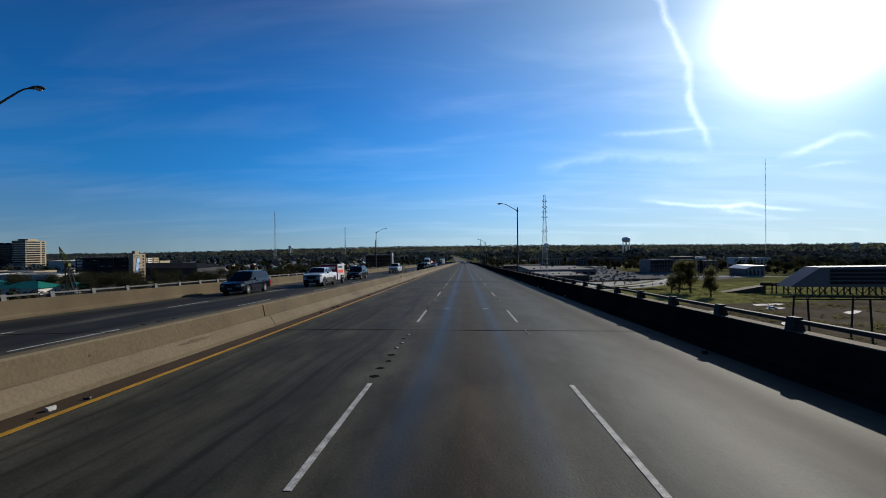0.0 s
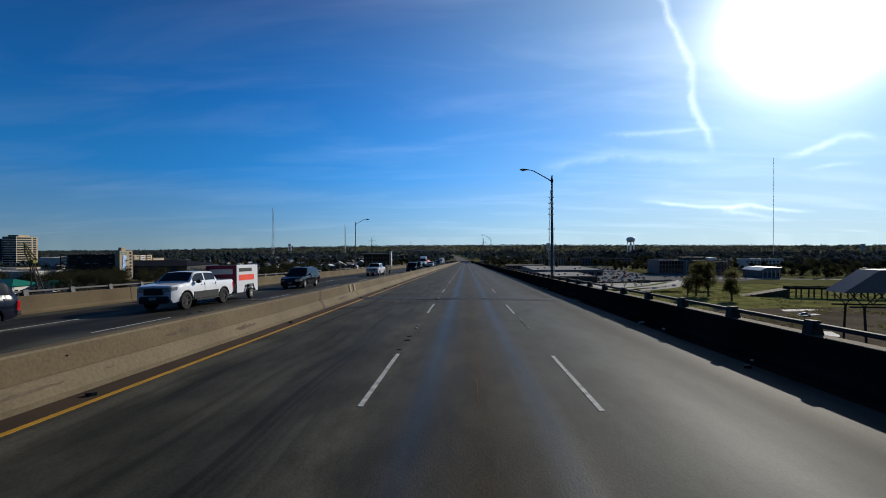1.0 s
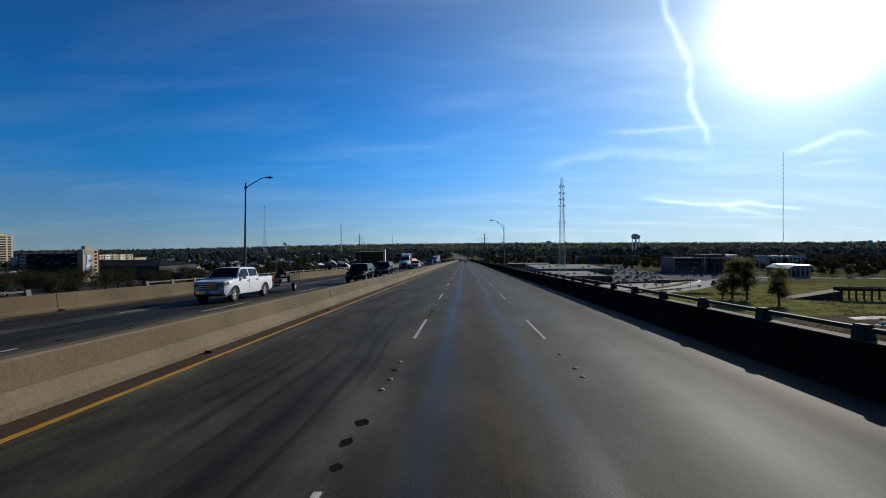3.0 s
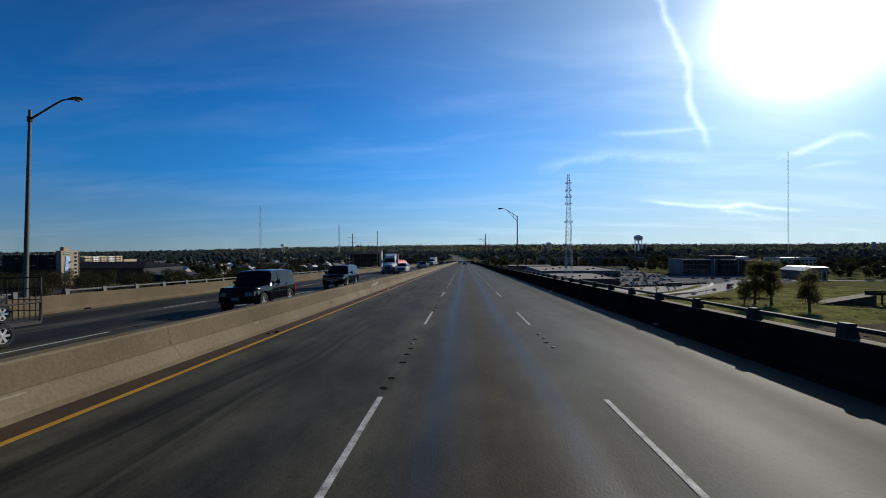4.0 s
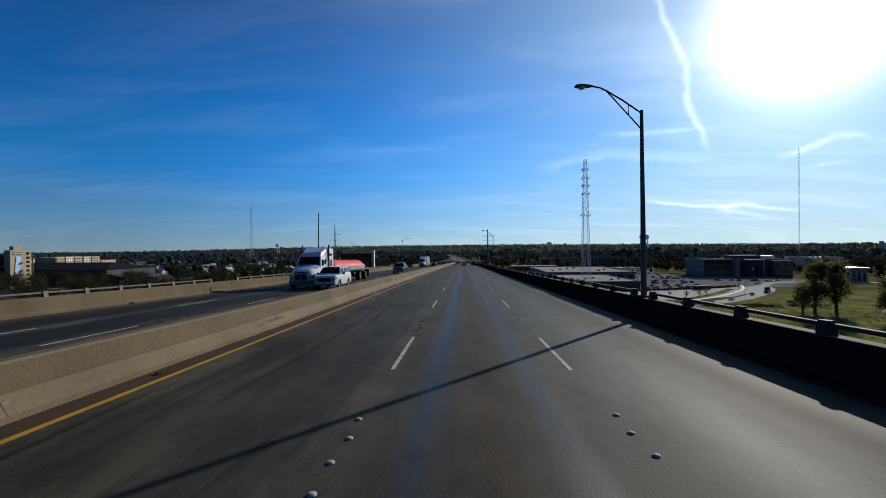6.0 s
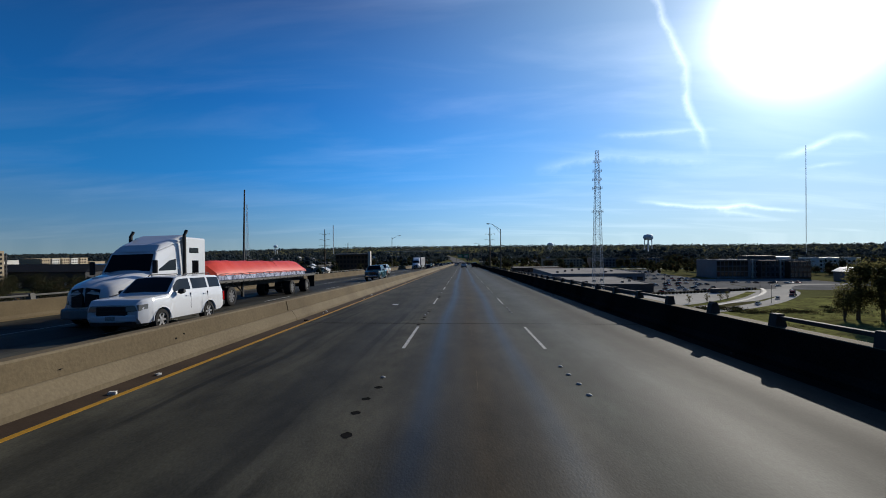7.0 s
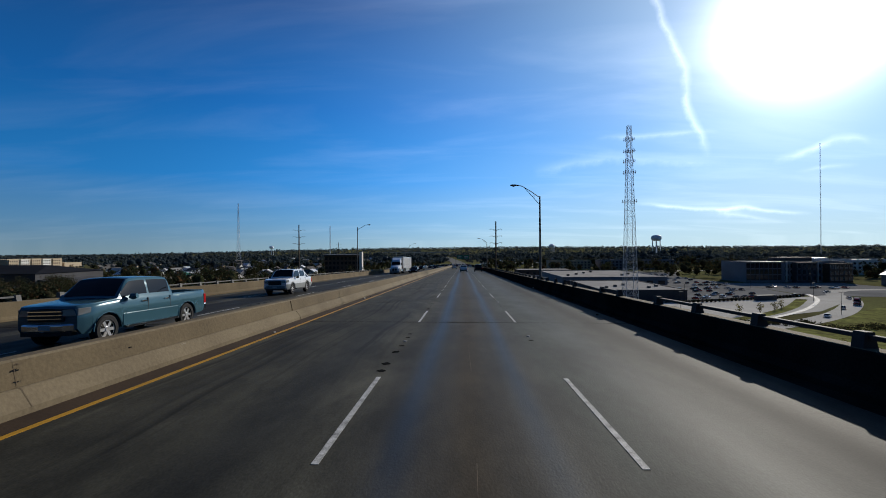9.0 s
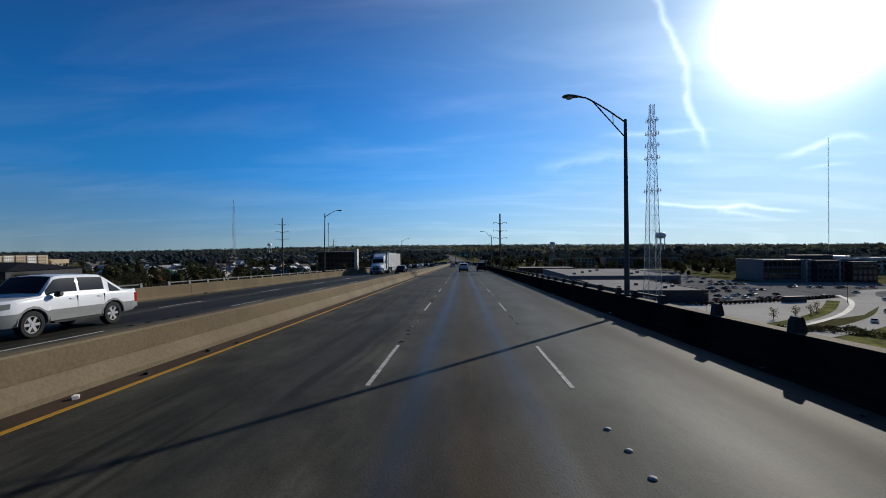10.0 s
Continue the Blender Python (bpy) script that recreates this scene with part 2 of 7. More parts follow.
    skid.inputs["Scale"].default_value, skid.inputs["Detail"].default_value = 1.0, 2
    l.new(skid_map.outputs[0], skid.inputs["Vector"])
    bunch_map = n.new("ShaderNodeMapping")
    bunch_map.inputs["Scale"].default_value = (0.8, 0.10, 1)
    l.new(tc.outputs["Object"], bunch_map.inputs["Vector"])
    bunch = n.new("ShaderNodeTexNoise")
    bunch.inputs["Scale"].default_value, bunch.inputs["Detail"].default_value = 1.0, 2
    l.new(bunch_map.outputs[0], bunch.inputs["Vector"])
    line = n.new("ShaderNodeMapRange")
    line.inputs["From Min"].default_value, line.inputs["From Max"].default_value = 0.48, 0.62
    l.new(skid.outputs["Fac"], line.inputs["Value"])
    where = n.new("ShaderNodeMapRange")
    where.inputs["From Min"].default_value, where.inputs["From Max"].default_value = 0.42, 0.54
    l.new(bunch.outputs["Fac"], where.inputs["Value"])
    inside = n.new("ShaderNodeMapRange")  # only left of the middle lane
    inside.inputs["From Min"].default_value, inside.inputs["From Max"].default_value = -1.9, -2.5
    l.new(sep.outputs["X"], inside.inputs["Value"])
    marks = n.new("ShaderNodeMath")
    marks.operation = "MULTIPLY"
    l.new(line.outputs[0], marks.inputs[0])
    l.new(where.outputs[0], marks.inputs[1])
    marks_in = n.new("ShaderNodeMath")
    marks_in.operation = "MULTIPLY"
    l.new(marks.outputs[0], marks_in.inputs[0])
    l.new(inside.outputs[0], marks_in.inputs[1])
    black = n.new("ShaderNodeMath")
    black.operation = "MULTIPLY_ADD"
    black.inputs[1].default_value, black.inputs[2].default_value = -0.55, 1.0
    l.new(marks_in.outputs[0], black.inputs[0])
    total = n.new("ShaderNodeMath")
    total.operation = "MULTIPLY"
    l.new(depth.outputs[0], total.inputs[0])
    l.new(black.outputs[0], total.inputs[1])
    worn = n.new("ShaderNodeVectorMath")
    worn.operation = "SCALE"
    l.new(ramp.outputs["Color"], worn.inputs[0])
    l.new(total.outputs[0], worn.inputs["Scale"])
    mul = n.new("ShaderNodeMix")
    mul.data_type, mul.blend_type = "RGBA", "MULTIPLY"
    mul.inputs["Factor"].default_value = 1.0
    l.new(base, mul.inputs["A"])
    l.new(worn.outputs[0], mul.inputs["B"])
    l.new(mul.outputs["Result"], b.inputs["Base Color"])
    rough = n.new("ShaderNodeMapRange")
    rough.inputs["From Min"].default_value, rough.inputs["From Max"].default_value = 0.0, 1.0
    rough.inputs["To Min"].default_value, rough.inputs["To Max"].default_value = 0.42, 0.78
    l.new(ramp.outputs["Alpha"], rough.inputs["Value"])
    l.new(rough.outputs[0], b.inputs["Roughness"])
    polish = n.new("ShaderNodeMapRange")
    polish.inputs["To Min"].default_value, polish.inputs["To Max"].default_value = 0.18, 0.085
    l.new(ramp.outputs["Alpha"], polish.inputs["Value"])
    l.new(polish.outputs[0], b.inputs["Specular IOR Level"])
    return m


def island_material(name, colors, rough=0.85, thin_part=0.4):
    """Every separate clump takes one of the given colours, with fine mottling."""
    m = bpy.data.materials.new(name)
    m.use_nodes = True
    n, l = m.node_tree.nodes, m.node_tree.links
    b = n["Principled BSDF"]
    b.inputs["Roughness"].default_value = rough
    b.inputs["Specular IOR Level"].default_value = 0.0
    geo = n.new("ShaderNodeNewGeometry")
    ramp = n.new("ShaderNodeValToRGB")
    els = ramp.color_ramp.elements
    while len(els) < len(colors):
        els.new(0.5)
    for k, c in enumerate(colors):
        els[k].position, els[k].color = k / (len(colors) - 1), (*c, 1)
    l.new(geo.outputs["Random Per Island"], ramp.inputs["Fac"])
    tc = n.new("ShaderNodeTexCoord")
    nz = n.new("ShaderNodeTexNoise")
    nz.inputs["Scale"].default_value = 0.8
    nz.inputs["Detail"].default_value = 4
    l.new(tc.outputs["Object"], nz.inputs["Vector"])
    sc = n.new("ShaderNodeMapRange")
    sc.inputs["From Min"].default_value, sc.inputs["From Max"].default_value = 0.35, 0.65
    sc.inputs["To Min"].default_value, sc.inputs["To Max"].default_value = 0.45, 1.4
    l.new(nz.outputs["Fac"], sc.inputs["Value"])
    mul = n.new("ShaderNodeVectorMath")
    mul.operation = "SCALE"
    l.new(ramp.outputs["Color"], mul.inputs[0])
    l.new(sc.outputs[0], mul.inputs["Scale"])
    l.new(mul.outputs[0], b.inputs["Base Color"])
    thin = n.new("ShaderNodeBsdfTranslucent")  # light through the leaves
    l.new(mul.outputs[0], thin.inputs["Color"])
    mix = n.new("ShaderNodeMixShader")
    mix.inputs["Fac"].default_value = thin_part
    l.new(b.outputs[0], mix.inputs[1])
    l.new(thin.outputs[0], mix.inputs[2])
    l.new(mix.outputs[0], n["Material Output"].inputs["Surface"])
    return m


def paint(name, color, metal=0.0, spec=0.4):
    return material(name, color, 0.13, metal, var=0.06, scale=1.0, fine=60, bump=0.0, coat=0.0, spec=spec)


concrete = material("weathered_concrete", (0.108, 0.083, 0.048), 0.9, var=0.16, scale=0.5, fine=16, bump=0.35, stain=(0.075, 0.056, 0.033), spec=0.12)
scraped_concrete = material("scraped_concrete", (0.18, 0.155, 0.115), 0.95, var=0.25, scale=3, fine=20, bump=0.2)
stained_concrete = material("stained_concrete", (0.09, 0.068, 0.045), 0.95, var=0.3, scale=2, fine=14, bump=0.15)
concrete_dust = material("dusty_cast_concrete", (0.22, 0.18, 0.125), 0.9, var=0.15, scale=0.6, fine=10, bump=0.1)
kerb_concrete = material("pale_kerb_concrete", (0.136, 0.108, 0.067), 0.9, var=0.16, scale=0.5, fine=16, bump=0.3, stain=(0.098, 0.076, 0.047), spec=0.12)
concrete_light = material("pale_concrete", (0.45, 0.43, 0.385), 0.85, var=0.18, scale=0.15, fine=12, bump=0.2)
deck_surface = deck_material()
gutter_dirt = material("dirty_gutter", (0.036, 0.022, 0.012), 0.9, var=0.3, scale=1.0, fine=20)
yellow_paint = material("yellow_road_paint", (0.30, 0.155, 0.014), 0.6, var=0.2, scale=2, fine=30)
white_paint = material("white_road_paint", (0.31, 0.305, 0.285), 0.7, var=0.5, scale=5, fine=45, stain=(0.10, 0.098, 0.09))
galvanised = material("galvanised_steel", (0.10, 0.097, 0.09), 0.7, 0.1, var=0.15, scale=2, fine=20, bump=0.05)
dark_steel = material("dark_weathered_steel", (0.035, 0.033, 0.03), 0.8, 0.0, var=0.2, spec=0.2)
grass = material("dry_grass", (0.085, 0.088, 0.036), 0.95, var=0.4, scale=0.02, fine=0.6, bump=0.0, stain=(0.065, 0.055, 0.03), spec=0.0)
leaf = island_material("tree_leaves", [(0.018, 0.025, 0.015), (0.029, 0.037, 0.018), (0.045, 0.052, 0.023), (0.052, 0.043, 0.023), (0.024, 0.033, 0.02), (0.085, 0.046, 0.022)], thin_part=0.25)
# far foliage: distance haze put into the base colour, paler and bluer
leaf_hazed = island_material("haze_tinted_leaves", [(0.048, 0.066, 0.074), (0.055, 0.074, 0.080), (0.062, 0.080, 0.085), (0.066, 0.074, 0.074), (0.051, 0.069, 0.076), (0.058, 0.077, 0.081)], thin_part=0.42)
leaf_olive = island_material("olive_leaves", [(0.085, 0.086, 0.034), (0.125, 0.12, 0.048), (0.11, 0.096, 0.044)], thin_part=0.6)
bark = material("bark", (0.10, 0.075, 0.05), 0.95, var=0.3, scale=3, fine=20)
# base colour blackened to paint the right parapet's shade; serves glue scars too
shade_and_scar_concrete = material("shade_and_scar_black_concrete", (0.017, 0.0155, 0.014), 0.95, var=0.4, scale=0.5, fine=25, bump=0.3, stain=(0.006, 0.0055, 0.005), spec=0.0)
asphalt = material("asphalt", (0.155, 0.153, 0.145), 0.9, var=0.25, scale=0.05, fine=4, bump=0.0, spec=0.0)
low_asphalt = material("dark_asphalt", (0.045, 0.043, 0.04), 0.9, var=0.25, scale=0.05, fine=4, bump=0.0, spec=0.0)
worn_steel = material("worn_joint_steel", (0.018, 0.019, 0.023), 0.7, 0.2, var=0.35, scale=3, fine=30, bump=0.0, spec=0.12)
tar = material("joint_tar", (0.012, 0.012, 0.012), 1.0, var=0.2, spec=0.0, bump=0.0)
pale_lot = material("bleached_concrete_lot", (0.40, 0.38, 0.335), 0.9, var=0.2, scale=0.04, fine=2, bump=0.0, spec=0.0)
green_grass = material("mown_grass", (0.135, 0.14, 0.045), 0.95, var=0.55, scale=0.09, fine=0.7, bump=0.0, stain=(0.05, 0.042, 0.024), spec=0.0)
soil = material("dark_muddy_soil", (0.10, 0.083, 0.06), 0.95, var=0.4, scale=0.05, fine=1.0, bump=0.0, spec=0.0)
tan_wall = material("tan_stucco", (0.36, 0.29, 0.20), 0.85, var=0.12, scale=0.1, fine=2, bump=0.0)
white_wall = material("white_render", (0.55, 0.53, 0.48), 0.8, var=0.1, scale=0.1, fine=2, bump=0.0)
grey_wall = material("grey_panel", (0.15, 0.155, 0.165), 0.7, var=0.15, scale=0.1, fine=2, bump=0.0)
dark_wall = material("dark_concrete_facade", (0.05, 0.05, 0.053), 0.8, var=0.2, scale=0.1, fine=2, bump=0.0)
brick_wall = material("brown_brick", (0.09, 0.06, 0.043), 0.85, var=0.2, scale=0.2, fine=4, bump=0.0)
roof_grey = material("grey_membrane_roof", (0.30, 0.285, 0.26), 0.85, var=0.2, scale=0.06, fine=1, bump=0.0, spec=0.0)
roof_dark = material("dark_metal_roof", (0.014, 0.015, 0.018), 0.9, 0.0, var=0.25, scale=0.1, fine=1, bump=0.0, spec=0.02)
roof_white = material("white_metal_roof", (0.5, 0.5, 0.49), 0.35, var=0.1, scale=0.1, fine=1, bump=0.0)
roof_green = material("green_metal_roof", (0.012, 0.13, 0.085), 0.45, var=0.15, scale=0.1, fine=1, bump=0.0)
shingle = material("grey_shingles", (0.08, 0.075, 0.07), 0.9, var=0.3, scale=0.3, fine=5, bump=0.0)
window_glass = glass("window_glass", (0.015, 0.018, 0.022))
car_glass = glass("tinted_car_glass", (0.003, 0.003, 0.004), 0.2)
head_lens = glass("headlamp_lens", (0.16, 0.16, 0.15))
rubber = material("tyre_rubber", (0.015, 0.015, 0.015), 0.8, var=0.2, scale=5, fine=30)
alloy = material("alloy_rim", (0.55, 0.55, 0.56), 0.3, 0.9, var=0.1, bump=0.0)
chrome = material("chrome", (0.7, 0.7, 0.7), 0.12, 1.0, var=0.03, bump=0.0)
trim_black = material("black_plastic", (0.02, 0.02, 0.02), 0.55, var=0.2, bump=0.0)
lens_clear = glass("clear_lamp_lens", (0.5, 0.5, 0.5))
lens_red = glass("red_lamp_lens", (0.35, 0.01, 0.01))
sign_green = material("green_sign_face", (0.01, 0.14, 0.08), 0.5, var=0.1, bump=0.0)
yellow_steel = material("yellow_crane_steel", (0.13, 0.12, 0.03), 0.6, 0.2, var=0.3)
red_tarp = material("red_vinyl_tarpaulin", (0.50, 0.05, 0.028), 0.45, var=0.12, scale=0.6, fine=6, bump=0.4)
blue_tarp = material("blue_white_wrapped_load", (0.30, 0.32, 0.40), 0.6, var=0.7, scale=3.5, fine=11, bump=0.3, stain=(0.02, 0.025, 0.07))
steel_rim = material("dull_steel_rim", (0.12, 0.12, 0.125), 0.5, 0.4, var=0.3, scale=4, fine=20)
aluminium = material("brushed_aluminium", (0.5, 0.5, 0.5), 0.4, 0.8, var=0.15, bump=0.0)
wood_brown = material("wooden_pole", (0.10, 0.075, 0.055), 0.9, var=0.3)
faded_paint = material("faded_road_paint", (0.28, 0.275, 0.26), 0.7, var=0.35, scale=3, fine=20)
# tank colour whitened to carry the haze of the distance
haze_tank_paint = material("haze_paled_tank_paint", (0.72, 0.75, 0.78), 0.6, var=0.1, scale=0.2, fine=2, bump=0.0)
tower_steel = material("dull_zinc_steel", (0.5, 0.52, 0.55), 0.6, var=0.12, scale=0.5, fine=6, bump=0.0)
pale_steel = material("pale_painted_steel", (0.35, 0.37, 0.40), 0.6, var=0.1, scale=0.2, fine=2, bump=0.0)

# ---- geometry helpers ----
class Shape:
    """Collects vertices and faces for one mesh."""

    def __init__(self):
        self.v, self.f = [], []

    def add(self, verts, faces):
        k = len(self.v)
        self.v += [tuple(p) for p in verts]
        self.f += [tuple(i + k for i in f) for f in faces]
        return self

    def box(self, x0, x1, y0, y1, z0, z1):
        p = [(x, y, z) for z in (z0, z1) for y in (y0, y1) for x in (x0, x1)]
        return self.add(p, [(0, 2, 3, 1), (4, 5, 7, 6), (0, 1, 5, 4), (2, 6, 7, 3), (0, 4, 6, 2), (1, 3, 7, 5)])

    def extrude_y(self, profile, y0, y1):
        """A closed (x, z) profile swept along y; counter-clockwise seen from -y."""
        n = len(profile)
        p = [(x, y, z) for y in (y0, y1) for x, z in profile]
        return self.add(p, [(i, (i + 1) % n, n + (i + 1) % n, n + i) for i in range(n)] + [tuple(range(n - 1, -1, -1)), tuple(range(n, 2 * n))])

    def tube(self, points, radii, n=8):
        """A round bar along points."""
        points = [Vector(p) for p in points]
        if not isinstance(radii, (list, tuple)):
            radii = [radii] * len(points)
        rings = []
        for i, p in enumerate(points):
            d = (points[min(i + 1, len(points) - 1)] - points[max(i - 1, 0)]).normalized()
            a = d.orthogonal().normalized() if abs(d.z) < 0.99 else Vector((1, 0, 0))
            b = d.cross(a)
            rings.append([p + radii[i] * (math.cos(t) * a + math.sin(t) * b) for t in [2 * math.pi * j / n for j in range(n)]])
        v = [q for r in rings for q in r]
        f = [(i * n + j, i * n + (j + 1) % n, (i + 1) * n + (j + 1) % n, (i + 1) * n + j) for i in range(len(points) - 1) for j in range(n)]
        f += [tuple(range(n - 1, -1, -1)), tuple(range(len(v) - n, len(v)))]
        return self.add(v, f)

    def mesh(self, name, smooth=False):
        me = bpy.data.meshes.new(name)
        me.from_pydata(self.v, [], self.f)
        bm = bmesh.new()
        bm.from_mesh(me)
        bmesh.ops.recalc_face_normals(bm, faces=bm.faces)
        bm.to_mesh(me)
        bm.free()
        if smooth:
            me.shade_smooth()
            me.set_sharp_from_angle(angle=radians(38))
        return me


def part(name, shape, mat, parent=None, label="", smooth=False, bevel=0.0, m=None):
    """Links a Shape or mesh as one object, under parent if there is one."""
    me = shape.mesh(name, smooth) if isinstance(shape, Shape) else shape
    if not me.materials:
        me.materials.append(mat)
    ob = new(name, me)
    if parent:
        ob.parent = parent
    if m is not None:
        ob.matrix_basis = m
    if bevel:
        b = ob.modifiers.new("bevel", "BEVEL")
        b.width, b.segments, b.limit_method = bevel, 2, "ANGLE"
    return tagged(ob, label) if label else ob


def thing(name, label, category, m, group="", kind=""):
    ob = new(name)
    ob.matrix_basis = m
    return tagged(ob, label, category, group, kind)


def structure(name, shape, mat, label, m=None, smooth=False):
    return tagged(part(name, shape, mat, None, m=m, smooth=smooth), label, "", "", "structure")

# ---- ground ----
GROUND = -32.5
g = Shape()
N = 40


def land(x, y):
    """Height of the ground: flat, with a long low swell far ahead."""
    d, a = math.hypot(x, y), math.atan2(x, max(y, 1.0))
    if y < 0 or d < 1400:
        return GROUND
    smooth = lambda q: min(1.0, max(0.0, q)) ** 2 * (3 - 2 * min(1.0, max(0.0, q)))
    return GROUND + 36 * smooth((d - 1400) / 3000) * (smooth((a + 0.72) / 0.6) - 0.35 * smooth((a - 0.1) / 0.6))


g.add([(-4800 + 9600 * i / N, -3000 + 7800 * j / N, land(-4800 + 9600 * i / N, -3000 + 7800 * j / N)) for j in range(N + 1) for i in range(N + 1)],
      [(j * (N + 1) + i, j * (N + 1) + i + 1, (j + 1) * (N + 1) + i + 1, (j + 1) * (N + 1) + i) for j in range(N) for i in range(N)])
structure("ground", g, grass, "flat ground of dry grass and bare soil")

# ---- bridge ----
Y0, Y1 = -60.0, 1015.0
CROSS = 0.028  # the opposite carriageway falls away from the median
WEST = -20.75


def left_z(x):
    return CROSS * (x + 7.15)


s = Shape().extrude_y([(-7.15, -0.9), (6.9, -0.9), (6.9, 0), (-7.15, 0)], Y0, Y1)
structure("road_right", s, deck_surface, "worn grey grooved concrete motorway deck with dark tyre tracks", BRIDGE)
s = Shape().extrude_y([(-21.2, left_z(-21.2) - 0.9), (-7.16, -0.9), (-7.16, -0.002), (-21.2, left_z(-21.2))], Y0, Y1)
structure("road_left", s, deck_surface, "worn grey concrete deck of the opposite carriageway", BRIDGE)
zl = left_z(WEST)
# barrier and parapets are cast in bays with open joints between them
JOINTS = [-60, -31, 6.2, 38.6, 75.3, 112.0, 154.4, 197.0, 233.0, 266.0, 303.0, 340.0, 1015.0]
kerb = [(-7.72, -0.02), (-6.65, -0.02), (-6.65, 0.10), (-6.83, 0.35), (-6.86, 0.37), (-7.46, 0.37), (-7.49, 0.35), (-7.72, 0.08)]
upper = [(-6.90, 0.372), (-6.985, 0.76), (-7.02, 0.79), (-7.30, 0.79), (-7.335, 0.76), (-7.42, 0.372)]
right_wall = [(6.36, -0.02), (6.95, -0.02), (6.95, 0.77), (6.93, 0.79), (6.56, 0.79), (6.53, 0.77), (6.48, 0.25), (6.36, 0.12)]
left_wall = [(WEST - 0.45, zl - 0.02), (WEST + 0.12, zl - 0.02), (WEST + 0.12, zl + 0.1), (WEST, zl + 0.22), (WEST - 0.06, zl + 0.84), (WEST - 0.08, zl + 0.86), (WEST - 0.43, zl + 0.86), (WEST - 0.45, zl + 0.84)]
for a, b in zip([q + 0.4 for q in JOINTS], [q + 0.4 for q in JOINTS[1:]]):
    structure("median_barrier", Shape().extrude_y(upper, a + 0.035, b - 0.035), concrete, "tan weathered concrete median wall standing on a kerb", BRIDGE)
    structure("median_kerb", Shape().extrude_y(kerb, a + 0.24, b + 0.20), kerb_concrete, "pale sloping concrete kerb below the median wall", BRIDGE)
    structure("parapet_right", Shape().extrude_y(right_wall, a + 0.01, b - 0.01), shade_and_scar_concrete, "concrete bridge parapet coloured near black for its shaded side to the road", BRIDGE)
    structure("parapet_left", Shape().extrude_y(left_wall, a + 0.02, b - 0.02), concrete, "tan weathered concrete bridge parapet in sun", BRIDGE)
for y in (38.95, 38.05):  # pale cast blocks on either side of the finger joint
    structure("barrier_end", Shape().extrude_y([(-6.86, 0.375), (-6.95, 0.80), (-7.37, 0.80), (-7.46, 0.375)], y + 0.06, y + 0.40), concrete_dust, "pale cast end block of the median wall", BRIDGE)
structure("gutter", Shape().box(-6.66, -6.20, Y0, Y1, -0.01, 0.004), gutter_dirt, "brown dirt lying in the gutter beside the median", BRIDGE)
# black strip on the deck that paints deeper shade below the parapet
structure("shade_strip_right", Shape().box(6.0, 6.37, Y0, Y1, -0.01, 0.004), shade_and_scar_concrete, "black strip painted as shade along the foot of the parapet", BRIDGE)
structure("edge_line", Shape().box(-6.16, -6.05, Y0, Y1, -0.01, 0.006), yellow_paint, "solid yellow painted edge line", BRIDGE)
# thin sheet in the plain concrete tone, for the blackened parapet's sunlit top
structure("parapet_lit_top", Shape().box(6.57, 6.93, Y0, 640.0, 0.786, 0.798), concrete, "weathered tan sunlit top laid over the shade-coloured parapet", BRIDGE)
# saw cuts, scrapes and stains on the median wall
cut = Shape().add([(-6.645, 0, 0.1), (-6.825, 0, 0.35), (-6.853, 0, 0.375), (-6.895, 0, 0.378), (-6.98, 0, 0.76), (-7.015, 0, 0.794), (-7.1, 0, 0.795)] + [(-6.645, 0.009, 0.1), (-6.825, 0.009, 0.35), (-6.853, 0.009, 0.375), (-6.895, 0.009, 0.378), (-6.98, 0.009, 0.76), (-7.015, 0.009, 0.794), (-7.1, 0.009, 0.795)], [(i, i + 1, i + 8, i + 7) for i in range(6)]).mesh("saw_cut")
for a, b in zip(JOINTS[1:-2], JOINTS[2:-1]):
    n = round((b - a) / 9.95)
    for i in range(1, n):
        structure("saw_cut", cut, stained_concrete, "thin dark saw cut across the median wall", BRIDGE @ pose(0.002, a + 0.4 + (b - a) * i / n, 0.002))


def scuff(y, z, length, height, face, mat, label, seed, lean=0.0):
    """A ragged mark lying on the upper face or on the kerb of the median wall."""
    q = random.Random(seed)
    at = (lambda z: -6.894 - 0.085 * (z - 0.372) / 0.388) if face == "wall" else (lambda z: -6.645 - 0.18 * (z - 0.1) / 0.25)
    lo_, hi_ = (0.39, 0.75) if face == "wall" else (0.11, 0.345)
    n = 12
    v = []
    for i in range(n + 1):
        t = i / n
        h = height * (0.15 + math.sin(math.pi * min(1, max(0, t))) ** 0.7) * q.uniform(0.55, 1.0)
        m = z + lean * (t - 0.5) + q.uniform(-0.15, 0.15) * height
        for zz in (m - h / 2, m + h / 2):
            zz = min(hi_, max(lo_, zz))
            v.append((at(zz), y + length * t + q.uniform(-0.02, 0.02), zz))
    structure("scuff", Shape().add(v, [(2 * i, 2 * i + 2, 2 * i + 3, 2 * i + 1) for i in range(n)]), mat, label, BRIDGE)


scuff(105.5, 0.50, 2.9, 0.26, "wall", scraped_concrete, "pale scrape bared on the median wall", 1, 0.12)
scuff(101.4, 0.315, 2.2, 0.06, "kerb", scraped_concrete, "pale chipped edge of the kerb", 2)
rs = random.Random(21)
